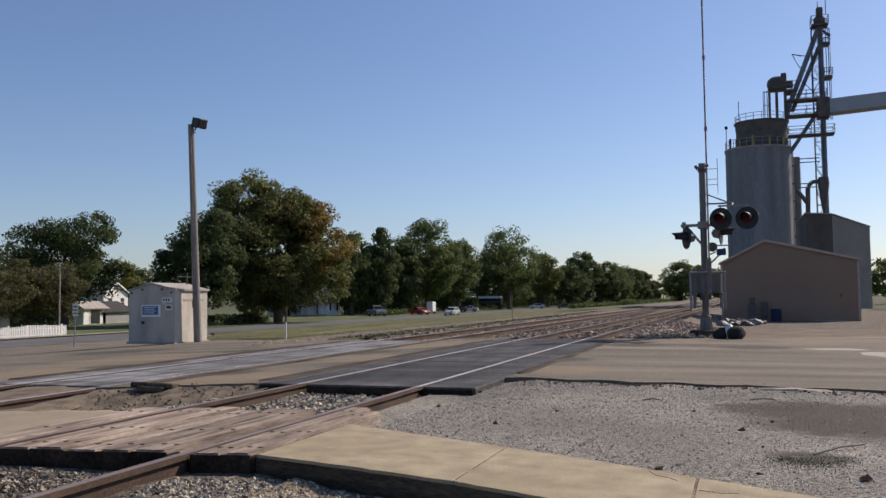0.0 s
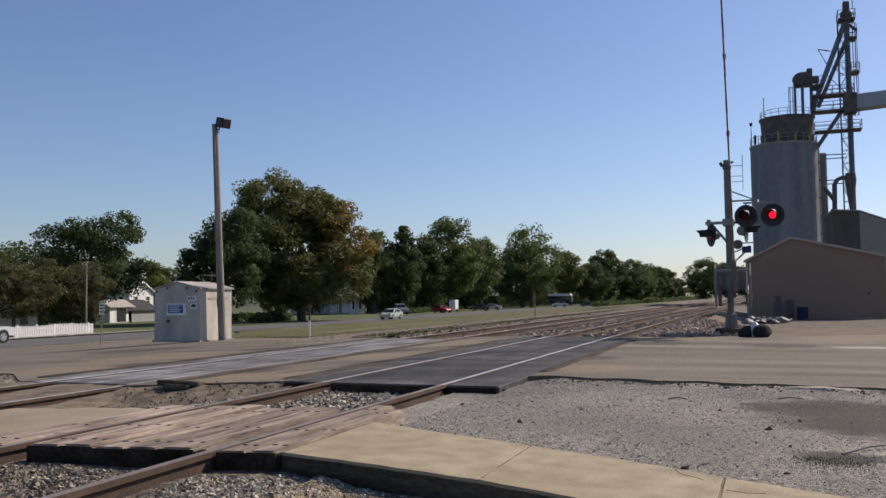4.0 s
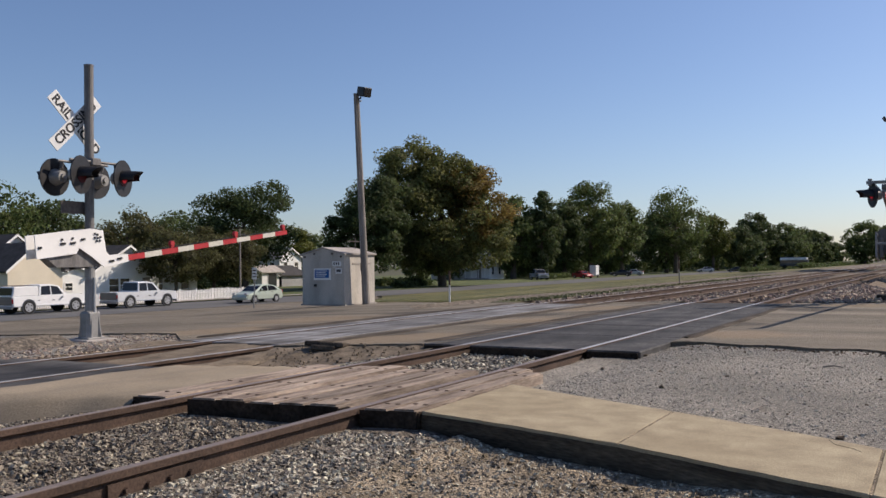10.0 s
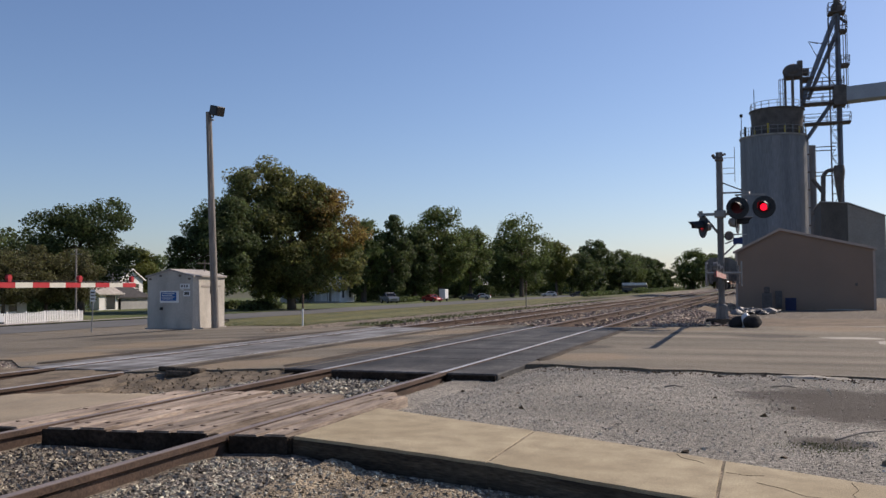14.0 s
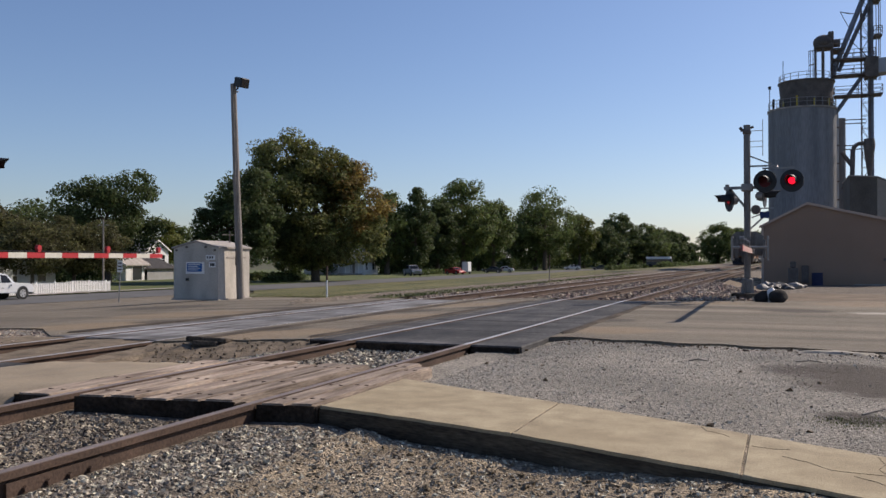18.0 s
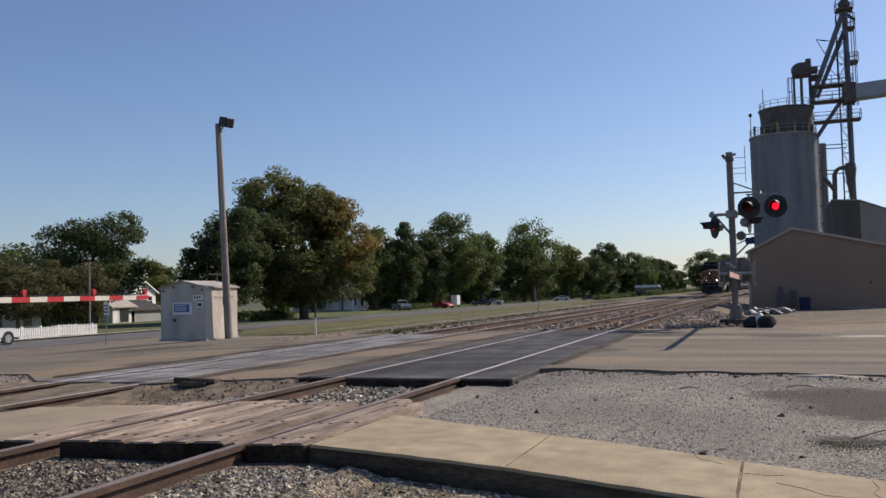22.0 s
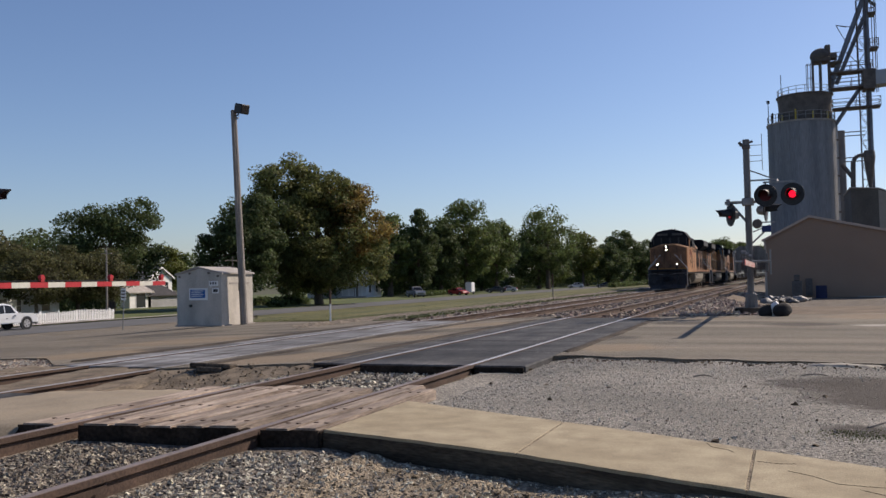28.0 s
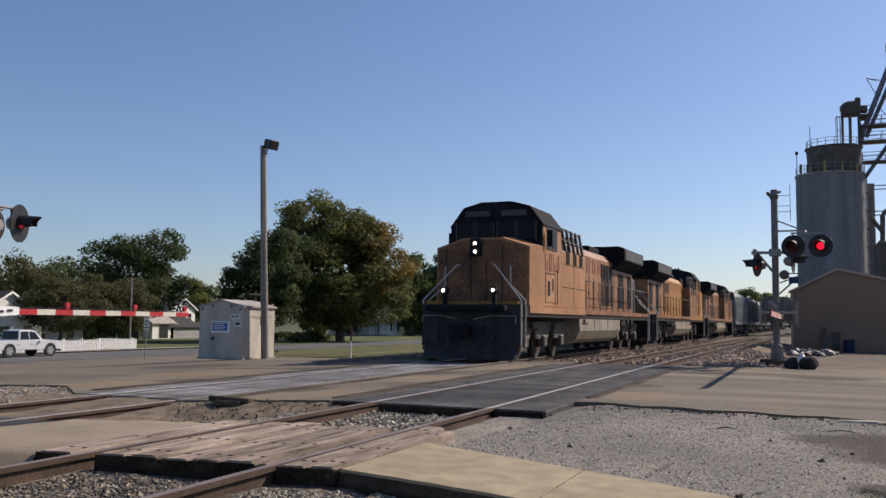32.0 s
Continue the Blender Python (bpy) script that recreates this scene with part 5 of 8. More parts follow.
def elevator():
    t = thing("grain_elevator", pose(3.0, 126.0, -0.6), "tall grey concrete grain silo with a dark steel bucket elevator", "grain elevator")
    bm = B()
    rod(bm, (0.45, 0, 0), (0.45, 0, 21.4), 4.25, seg=72)
    part("silo", bm, SILO, t, "grey concrete silo", smooth=False)
    bm = B()
    for z in (3, 6, 9, 12, 15, 18):
        rod(bm, (0.45, 0, z), (0.45, 0, z + 0.05), 4.265, seg=72)
    part("pour_ring", bm, SILO, t)
    for k in range(12):
        a = radians(185 + 16 * k)
        bm = B()
        rod(bm, (0.45 + 4.24 * math.cos(a), 4.24 * math.sin(a), 0), (0.45 + 4.24 * math.cos(a), 4.24 * math.sin(a), 21.4), 0.035, seg=4)
        part("pour_seam", bm, SILO, t)
    bm = B()
    rod(bm, (0.45, 0, 21.4), (0.45, 0, 21.6), 4.38, seg=48)
    part("silo_deck", bm, GREYCON, t)
    bm = B()
    railing(bm, 0.45, 0, 21.6, 4.2, 26)
    part("deck_rail", bm, GALV, t)
    bm = B()
    rod(bm, (1.0, 0.5, 21.6), (1.0, 0.5, 25.3), 3.15, 3.45, seg=48)
    rod(bm, (1.0, 0.5, 25.2), (1.0, 0.5, 25.34), 3.6, seg=48)
    part("top_drum", bm, DARKSTEEL, t, "dark steel top drum")
    for k in range(9):
        a = radians(195 + 18 * k)
        bm = B()
        box(bm, 1.0 + 3.45 * math.cos(a) - 0.1, 0.5 + 3.45 * math.sin(a) - 0.1, 21.6, 1.0 + 3.45 * math.cos(a) + 0.1, 0.5 + 3.45 * math.sin(a) + 0.1, 22.7 + 0.5 * (k % 3 == 0))
        part("drum_post", bm, YELLOW if k % 2 else DARKSTEEL, t)
    bm = B()
    railing(bm, 1.0, 0.5, 25.3, 3.4, 20, 1.0)
    part("drum_rail", bm, GALV, t)
    bm = B()
    rod(bm, (-1.9, -1.2, 25.3), (-1.9, -1.2, 28.2), 0.05, seg=5)
    part("lightning_rod", bm, BLACKSTEEL, t)
    bm = B()
    rod(bm, (-3.6, -0.5, 21.6), (-3.6, -0.5, 25.0), 0.05, seg=5)
    rod(bm, (-3.6, -0.5, 24.6), (-3.6, -0.5, 25.0), 0.2, seg=8)
    part("mast_light", bm, BLACKSTEEL, t)
    bm = B()
    rod(bm, (-3.1, -1.8, 21.6), (-3.1, -1.8, 23.0), 0.1, 0.16, seg=8)
    part("vent_pipe", bm, BLACKSTEEL, t)
    bm = B()
    rod(bm, (4.72, 0.4, 0), (4.72, 0.4, 21), 0.25, seg=10)
    part("downpipe", bm, CONVEY, t, "pale vertical pipe")
    for k in range(8):
        bm = B()
        rod(bm, (4.72, 0.4, 2.2 + 2.4 * k), (4.72, 0.4, 2.4 + 2.4 * k), 0.36, seg=10)
        part("pipe_clamp", bm, DARKSTEEL, t)
    bm = B()
    rod(bm, (5.35, 2.5, 0), (5.35, 2.5, 20.6), 0.6, seg=20)
    part("slim_silo", bm, SILO, t, "slim grey cylinder")
    # dust collector on the drum
    bm = B()
    ball(bm, (3.2, 0.5, 30.6), 1.35, (1.0, 0.9, 0.78), 3)
    box(bm, 2.0, -0.5, 29.6, 4.4, 1.5, 30.4, 0.2)
    box(bm, 3.7, -0.3, 30.6, 4.4, 1.2, 31.9, 0.1)
    rod(bm, (4.4, 0.5, 30.4), (5.2, 0.5, 30.4), 0.55, seg=14)
    part("dust_collector", bm, DARKSTEEL, t, "dark rounded dust collector")
    for x, y in ((2.15, -0.4), (2.2, 1.5), (3.1, -0.4), (3.1, 1.4), (4.2, -0.4), (4.2, 1.4)):
        bm = B()
        rod(bm, (x, y, 25.3), (x, y, 29.6), 0.15, seg=8)
        part("leg", bm, DARKSTEEL, t)
    platform(t, 4.2, 5.7, -1.2, 1.8, 29.4)
    bm = B()
    railing(bm, 1.7, 0.4, 25.4, 0.35, 6, 4.2)
    part("ladder_cage", bm, DARKSTEEL, t)
    # bucket elevator tower
    bm = B()
    lattice(bm, 8.2, 0, 0, 37.5, 0.5, 22)
    part("lattice_tower", bm, DARKSTEEL, t, "steel lattice tower")
    for x in (8.8,):
        bm = B()
        box(bm, x - 0.32, -0.4, 0, x + 0.32, 0.4, 38.2, 0.03)
        part("leg_casing", bm, BLUESTEEL, t, "blue-grey leg casing")
    bm = B()
    ball(bm, (8.8, 0, 38.6), 0.85, (0.95, 0.7, 1.0), 2)
    box(bm, 8.4, -0.5, 38.9, 9.2, 0.5, 40.4, 0.1)
    beam(bm, (9.0, 0, 37.4), (10.0, 0, 36.4), 0.3)
    rod(bm, (9.6, 0, 39.4), (9.6, 0, 41.8), 0.05, seg=5)
    rod(bm, (8.6, 0, 40.4), (8.6, 0, 41.3), 0.05, seg=5)
    part("head_pulley", bm, DARKSTEEL, t, "head section of the bucket elevator")
    for z, x0, x1 in ((38.0, 7.7, 9.8), (35.4, 8.9, 9.9), (30.8, 9.1, 10.1), (28.0, 4.2, 9.3), (25.9, 4.2, 9.3), (23.2, 4.4, 10.1)):
        platform(t, x0, x1, -1.1, 1.1, z)
    bm = B()
    railing(bm, 9.7, 0, 25, 0.28, 5, 12.5)
    part("ladder_cage", bm, GALV, t)
    for a, b, r in (((8.6, -0.2, 37.6), (4.6, -0.2, 27.2), 0.33), ((9.0, 0.5, 36.0), (5.0, 0.5, 26.6), 0.27), ((8.8, 0, 27.2), (4.6, 0, 21.0), 0.26), ((4.6, -0.2, 27.2), (4.2, 0, 25.4), 0.3)):
        bm = B()
        rod(bm, a, b, r, seg=12)
        part("spout", bm, BLUESTEEL, t, "blue-grey grain spout")
    bm = B()
    for a, b in (((5.2, 0, 34.4), (8.4, 0, 33.6)), ((5.2, 0, 34.4), (6.6, 0, 31.4)), ((6.2, 0, 32.6), (8.2, 0, 30.6)), ((6.0, 0, 31.0), (8.4, 0, 28.2)), ((5.2, 0, 34.4), (6.4, 0, 34.0)), ((7.6, 0, 33.8), (7.6, 0, 28.0))):
        bm = B()
        beam(bm, a, b, 0.08)
        part("brace", bm, DARKSTEEL, t)
    for z in (20.0, 19.5, 16.6, 16.1):
        bm = B()
        beam(bm, (5.6, 0, z), (8.2, 0, z), 0.12)
        part("brace", bm, DARKSTEEL, t)
    # conveyor bridge
    bm = B()
    box(bm, -0.2, -1.2, -0.98, 42, 1.2, 0.98, 0.1, pose(9.5, 0, 26.7, 0, -3.2, 0))
    part("conveyor_bridge", bm, CONVEY, t, "pale sheet-clad conveyor bridge")
    bm = B()
    box(bm, 8.1, -1.3, 25.3, 9.6, 1.3, 27.9, 0.05)
    part("transfer_box", bm, DARKSTEEL, t)
    # cyclone with a curved duct
    for q in (((8.3, -3, 12.8), (8.3, -3, 16.2), 0.3, 0.72), ((8.3, -3, 16.2), (8.3, -3, 17.0), 0.72, 0.62), ((8.3, -3, 9.0), (8.3, -3, 12.8), 0.24, 0.24), ((8.3, -3, 16.6), (6.9, -3, 16.4), 0.25, 0.25), ((6.9, -3, 16.4), (6.4, -3, 15.8), 0.25, 0.25),
              ((6.4, -3, 15.8), (6.3, -3, 12.2), 0.3, 0.3), ((6.3, -3, 12.4), (5.2, -3, 10.6), 0.24, 0.24), ((5.1, -3, 15.4), (6.3, -3, 13.6), 0.26, 0.26), ((6.3, -3, 12.4), (7.3, -3, 10.6), 0.24, 0.24)):
        bm = B()
        rod(bm, q[0], q[1], q[2], q[3], seg=14)
        part("duct", bm, DARKSTEEL, t, "dark dust duct")


elevator()


def head_house():
    t = thing("elevator_house", pose(7.65, 104.6, -0.6), "dark brown sheet-metal elevator house beside the silo", "elevator house")
    bm = B()
    side(bm, [(0, 0), (6.4, 0), (6.4, 9.0), (2.7, 10.5), (0, 10.7)], 0, 10)
    part("wall", bm, mat("dark_brown_sheet", (0.115, 0.096, 0.08), 0.75, 0.1, vary=0.2, scale=0.5, fine=8), t)
    bm = B()
    side(bm, [(2.7, 0.0), (6.42, 0.0), (6.42, 8.95), (2.7, 10.4)], -0.04, -0.002)
    part("front_sheet", bm, mat("brown_sheet", (0.34, 0.285, 0.235), 0.7, 0.1, vary=0.1, scale=0.5, fine=8), t, "brown corrugated front sheet")
    bm = B()
    side(bm, [(-0.1, 10.7), (2.7, 10.5), (6.5, 8.96), (6.5, 9.06), (2.7, 10.62), (-0.1, 10.82)], -0.15, 10.1)
    part("roof", bm, GREYCON, t)


head_house()

# ---- trees ----
BARK = mat("bark", (0.10, 0.08, 0.06), 0.95, vary=0.3, scale=3, fine=20, streak=(4, 4, 0.6), bump=0.8, depth=0.03)
LEAF_GREEN = leafy("green_leaves", (0.095, 0.132, 0.045), (0.145, 0.178, 0.06), 0.5)
LEAF_DARK = leafy("dark_green_leaves", (0.075, 0.105, 0.042), (0.115, 0.145, 0.055), 0.5)
LEAF_AUTUMN = leafy("turning_leaves", (0.11, 0.148, 0.052), (0.20, 0.192, 0.064), 0.5)
LEAF_ORANGE = leafy("orange_leaves", (0.18, 0.155, 0.05), (0.28, 0.185, 0.056), 0.5)
LEAF_LIGHT = leafy("yellow_green_leaves", (0.10, 0.125, 0.03), (0.16, 0.165, 0.04))
LEAF_RED = leafy("purple_leaves", (0.095, 0.09, 0.042), (0.13, 0.13, 0.052), 0.5)


def tree(x, y, h, w, leaf, seed, trunk=0.28, label="leafy green tree", clumps=60, per=85, size=0.42, low=0.22, shape=1.0, lean=0.0, lobes=(), second=None):
    """A tapered trunk with limbs and a crown of leaf clumps. w: the crown's width; low: where the crown begins, as a share of the height.
    lobes: (across, height, half width, half height, second leaf or not) of the crown's great masses, where it is no plain dome."""
    r = np.random.RandomState(seed)
    t = thing("tree", pose(x, y, ground_z(x, y) - 0.1), label, "tree", "trees")
    bm = B()
    th = h * (low + 0.18)
    pts = [Vector((0, 0, 0)), Vector((r.uniform(-.15, .15), r.uniform(-.15, .15), th * 0.5)), Vector((r.uniform(-.3, .3) + lean, r.uniform(-.3, .3), th)), Vector((r.uniform(-.6, .6) + lean * 1.5, r.uniform(-.6, .6), h * 0.72))]
    rad = [trunk * 1.35, trunk, trunk * 0.8, trunk * 0.25]
    for k in range(3):
        rod(bm, pts[k], pts[k + 1], rad[k], rad[k + 1], seg=9)
    cz0, cz1 = h * low, h
    mid, hh = (cz0 + cz1) / 2, (cz1 - cz0) / 2
    cent, leaf_of = [], []
    away = Vector((-x, -y, 0)).normalized()
    weight = np.array([q[2] * q[2] * q[3] for q in lobes]) if lobes else None
    for k in range(clumps):
        if lobes:
            a, z, rx, rz, alt = lobes[r.choice(len(lobes), p=weight / weight.sum())]
            v = r.normal(size=3)
            v = v / np.linalg.norm(v) * (0.45 + 0.5 * r.rand() ** 0.5)
            cent.append((-away.y * (a + v[0] * rx) + away.x * v[1] * rx, away.x * (a + v[0] * rx) + away.y * v[1] * rx, z + v[2] * rz))
            leaf_of.append(alt)
            continue
        leaf_of.append(0)
        while True:
            v = r.uniform(-1, 1, 3)
            d = np.linalg.norm(v)
            if 0.35 < d < 1:
                break
        v = v / d * ((0.45 + 0.5 * d ** 0.5) if k % 5 else 0.1 + 0.4 * d)
        zz = v[2]
        flare = (1 - 0.28 * max(0, zz)) ** shape if zz > 0 else (1 - 0.35 * zz * zz)
        wob = 1 + 0.2 * noise.noise((v[0] * 2 + seed, v[1] * 2, v[2] * 2))
        cent.append((v[0] * w / 2 * flare * wob, v[1] * w / 2 * flare * wob, mid + zz * hh * 0.95 * wob))
    for k in range(0, clumps, max(1, clumps // 12)):
        c = Vector(cent[k])
        a = pts[2].lerp(pts[3], r.rand() * 0.8) if c.z > th else pts[2] - Vector((0, 0, r.rand() * th * 0.25))
        m = a.lerp(c, 0.55) + Vector((0, 0, -0.04 * h * r.rand()))
        rod(bm, a, m, trunk * 0.42, trunk * 0.25, seg=6)
        rod(bm, m, c, trunk * 0.25, trunk * 0.06, seg=5)
    part("trunk", bm, BARK, t, "brown trunk and limbs")
    V, F = ([], []), ([], [])
    cr = 0.5 * (w * w * hh * 2 / clumps) ** (1 / 3) * 1.25
    for c, alt in zip(cent, leaf_of):
        k = int(per * r.uniform(0.7, 1.3))
        d = r.normal(size=(k, 3))
        d /= np.linalg.norm(d, axis=1)[:, None]
        rr = cr * r.uniform(0.6, 1.15) * (0.35 + 0.65 * r.rand(k) ** 0.5)
        p = np.array(c) + d * rr[:, None] * np.array((1.15, 1.15, 0.8))
        n = d + r.normal(size=(k, 3)) * 0.55 + np.array((0, 0, 0.35))
        n /= np.linalg.norm(n, axis=1)[:, None]
        u = np.cross(n, r.normal(size=(k, 3)))
        u /= np.linalg.norm(u, axis=1)[:, None] + 1e-9
        q = np.cross(n, u)
        s = size * r.uniform(0.5, 1.2, k)[:, None]
        o = len(V[alt])
        a, b, e, f = p - u * s * 0.6, p + q * s * 0.42 - n * s * 0.12, p + u * s * 0.6, p - q * s * 0.42 - n * s * 0.12
        quad = np.stack((a, b, e, f), 1).reshape(-1, 3)
        V[alt].extend(map(tuple, quad))
        F[alt].extend((o + 4 * i, o + 4 * i + 1, o + 4 * i + 2, o + 4 * i + 3) for i in range(k))
    raw("crown", V[0], F[0], leaf, t, "uneven crown of leaves")
    if V[1]:
        raw("turned_crown", V[1], F[1], second, t, "part of the crown with orange leaves")
    return t


tree(-58.8, 104.9, 21.3, 19.5, LEAF_AUTUMN, 11, 0.5, "large maple turning from green to orange, on a lawn", 420, 210, 0.34, 0.1,
     lobes=((-0.5, 9.3, 8.2, 6.8, 0), (-4.4, 16.4, 4.4, 4.7, 0), (0.6, 14.2, 5.4, 4.6, 0), (5.4, 11.2, 4.5, 5.4, 1), (6.3, 6.2, 3.8, 4.0, 0), (-6.6, 9.5, 4.4, 6.0, 0), (-1.0, 5.0, 6.0, 3.4, 0), (3.0, 15.2, 3.0, 2.6, 1), (2.6, 12.4, 3.4, 3.6, 1), (-1.6, 15.6, 4.2, 4.2, 0), (-6.2, 13.0, 3.8, 4.2, 0)), second=LEAF_ORANGE)
tree(-62.0, 91.1, 14.4, 11.0, LEAF_DARK, 12, 0.4, "dark green tree beside the large maple", 170, 170, 0.32, 0.1,
     lobes=((0.0, 7.0, 5.0, 5.2, 0), (2.4, 10.3, 3.6, 3.9, 0), (-2.6, 6.4, 3.0, 4.2, 0), (0.4, 11.0, 3.0, 2.6, 0)))
tree(-63.0, 65.3, 7.4, 9.7, LEAF_RED, 13, 0.17, "low spreading ornamental tree with dull purple-green leaves", 210, 130, 0.2, 0.2,
     lobes=((0.0, 4.6, 4.4, 2.2, 0), (-1.5, 5.6, 2.6, 1.7, 0), (2.4, 5.0, 2.4, 1.8, 0), (-3.0, 4.6, 2.0, 1.8, 0), (0.2, 3.1, 4.0, 1.2, 0), (3.9, 3.2, 1.1, 2.3, 0), (-2.6, 2.6, 2.2, 1.1, 0)))
tree(-61.0, 58.3, 6.6, 7.4, LEAF_RED, 14, 0.15, "low ornamental tree with dull purple-green leaves", 100, 110, 0.22, 0.27)
tree(-79.0, 87.7, 14.4, 13.9, LEAF_DARK, 15, 0.38, "tall green tree with an open flat top", 190, 150, 0.30, 0.12,
     lobes=((-0.8, 7.4, 5.4, 4.6, 0), (3.2, 12.5, 3.6, 2.0, 0), (-3.8, 10.0, 3.2, 3.2, 0), (0.6, 11.4, 4.4, 2.6, 0), (3.6, 6.0, 3.2, 3.2, 0), (-1.5, 12.2, 2.6, 1.8, 0)))
tree(-95.0, 117.7, 10.2, 6.5, LEAF_LIGHT, 16, 0.28, "yellow-green tree behind the houses", 70, 90, 0.36)
tree(-95.0, 124.1, 9.0, 8.5, LEAF_GREEN, 17, 0.28, "green tree behind the houses", 60, 90, 0.36)
tree(-71.0, 155.0, 17.0, 10.5, LEAF_GREEN, 18, 0.48, "green tree in a dense row", 110, 120, 0.46, 0.08)
tree(-66.0, 158.4, 18.0, 6.6, LEAF_DARK, 19, 0.4, "dark pointed spruce in a dense row", 100, 120, 0.42, 0.05, 3.2)
tree(-66.5, 170.7, 16.8, 9.0, LEAF_DARK, 20, 0.45, "dark green tree in a dense row", 90, 110, 0.5, 0.08)
tree(-64.0, 180.1, 21.2, 14.5, LEAF_GREEN, 21, 0.5, "tall feathery green tree in a dense row", 150, 120, 0.46, 0.14, 1.4)
tree(-62.0, 195.7, 17.0, 10.5, LEAF_GREEN, 22, 0.42, "green tree in a dense row", 100, 110, 0.5, 0.13)
tree(-58.0, 228.8, 22.3, 17.5, LEAF_GREEN, 23, 0.55, "tall open green tree with bare lower limbs", 110, 110, 0.5, 0.22)
tree(-62.5, 236.0, 17.0, 16.0, LEAF_DARK, 24, 0.5, "dark green tree in the street row", 90, 110, 0.6, 0.08)
tree(-56.0, 263.9, 17.2, 10.5, LEAF_LIGHT, 25, 0.38, "yellow-green tree in the street row", 70, 100, 0.56)
tree(-50.0, 274.2, 14.0, 12.5, LEAF_DARK, 26, 0.45, "round dark green tree in the street row", 90, 110, 0.55, 0.06)
tree(-54.0, 322.0, 21.2, 13.5, LEAF_DARK, 27, 0.5, "dark green tree in the street row", 90, 100, 0.65, 0.08)
tree(-46.0, 331.7, 16.6, 12.5, LEAF_DARK, 28, 0.42, "dark green tree in the street row", 80, 100, 0.65, 0.06)
tree(-46.0, 361.0, 16.6, 12.5, LEAF_GREEN, 29, 0.42, "green tree in the street row", 80, 100, 0.7, 0.06)
tree(-46.0, 389.5, 16.8, 12.5, LEAF_DARK, 30, 0.42, "dark green tree in the street row", 80, 90, 0.75, 0.06)
tree(-46.0, 425.0, 16.6, 12.5, LEAF_DARK, 31, 0.42, "dark green tree in the street row", 80, 90, 0.8, 0.06)
tree(-46.0, 463.2, 16.8, 12.5, LEAF_DARK, 32, 0.42, "dark green tree in the street row", 80, 90, 0.85, 0.05)
tree(-45.5, 520.0, 12.6, 12.0, LEAF_DARK, 52, 0.4, "dark green tree at the end of the street row", 60, 90, 0.9, 0.04)
tree(-16.5, 285.0, 12.6, 12.0, LEAF_GREEN, 33, 0.40, "green tree near the tracks", 90, 110, 0.52, 0.06)
tree(-10.5, 292.0, 11.0, 9.0, LEAF_GREEN, 34, 0.36, "green tree near the tracks", 80, 110, 0.52, 0.06)
tree(-66.5, 111.0, 5.0, 4.4, LEAF_GREEN, 37, 0.12, "small green shrub tree by a white house", 50, 90, 0.25, 0.1)
tree(-95.0, 62.6, 13.2, 11.0, LEAF_GREEN, 38, 0.40, "green tree behind the white house", 90, 110, 0.4, 0.1)
tree(-100.0, 72.8, 13.5, 11.0, LEAF_DARK, 39, 0.40, "dark green tree behind the white house", 90, 110, 0.4, 0.1)
tree(-92.0, 79.7, 10.8, 12.0, LEAF_RED, 40, 0.36, "olive-green tree behind the purple trees", 80, 110, 0.36, 0.1)
tree(-92.0, 88.9, 11.2, 12.0, LEAF_DARK, 41, 0.36, "green tree behind the purple trees", 80, 110, 0.36, 0.1)
tree(-104.0, 50.0, 15.0, 14.0, LEAF_DARK, 46, 0.42, "tall dark green tree behind the cream house", 90, 100, 0.45, 0.1)
tree(-108.0, 96.0, 10.0, 12.0, LEAF_DARK, 47, 0.36, "green tree behind the houses", 60, 90, 0.45, 0.08)
tree(24.0, 150.0, 8.0, 9.0, LEAF_GREEN, 42, 0.30, "green tree beyond the yard", 60, 90, 0.42, 0.06)
tree(33.0, 176.0, 8.6, 11.0, LEAF_LIGHT, 43, 0.30, "green tree beyond the yard", 60, 90, 0.42, 0.06)

# dense dark trees behind the street row
for k, (x, y, h, w) in enumerate(((-84, 150, 12.5, 14), (-80, 172, 14, 14), (-76, 196, 15, 14), (-72, 214, 14.5, 14), (-84, 190, 14, 15), (-92, 168, 12, 15), (-72, 250, 15, 15), (-68, 275, 15, 14), (-66, 300, 15.5, 14), (-60, 290, 14.5, 12), (-72, 330, 15, 15), (-60, 350, 15.5, 14), (-58, 385, 15.5, 14), (-58, 420, 15.5, 15), (-58, 460, 15.5, 15), (-88, 235, 14, 16), (-90, 265, 14, 16), (-6, 390, 13, 14), (4, 420, 13, 16), (18, 400, 13, 16))):
    tree(x, y, h, w, (LEAF_DARK, LEAF_GREEN)[k % 2], 60 + k, 0.4, "dark green tree behind the street houses", 70, 70, 0.62, 0.03)


def far_woods(x0, x1, y, h, seed):
    """A far belt of trees that closes the plain."""
    r = np.random.RandomState(seed)
    V, F = [], []
    for i in range(int((x1 - x0) * 9)):
        x = x0 + (x1 - x0) * r.rand()
        top = h * (0.72 + 0.4 * noise.noise((x * 0.05, seed, 0)) + 0.25 * noise.noise((x * 0.19, seed, 4)))
        p = np.array((x, y + 9 * r.normal(), ground_z(x, y) + top * r.rand() ** 0.6))
        u, v = r.normal(size=3), r.normal(size=3)
        u, v = u / np.linalg.norm(u) * 1.5, v / np.linalg.norm(v) * 1.2
        o = len(V)
        V.extend(map(tuple, (p - u, p + v, p + u, p - v)))
        F.append((o, o + 1, o + 2, o + 3))
    tagged(raw("far_woods", V, F, LEAF_DARK), "far belt of dark woods on the plain", "woods", kind="stuff")


far_woods(-60, 420, 780, 13, 3)
far_woods(-520, -120, 420, 13, 4)

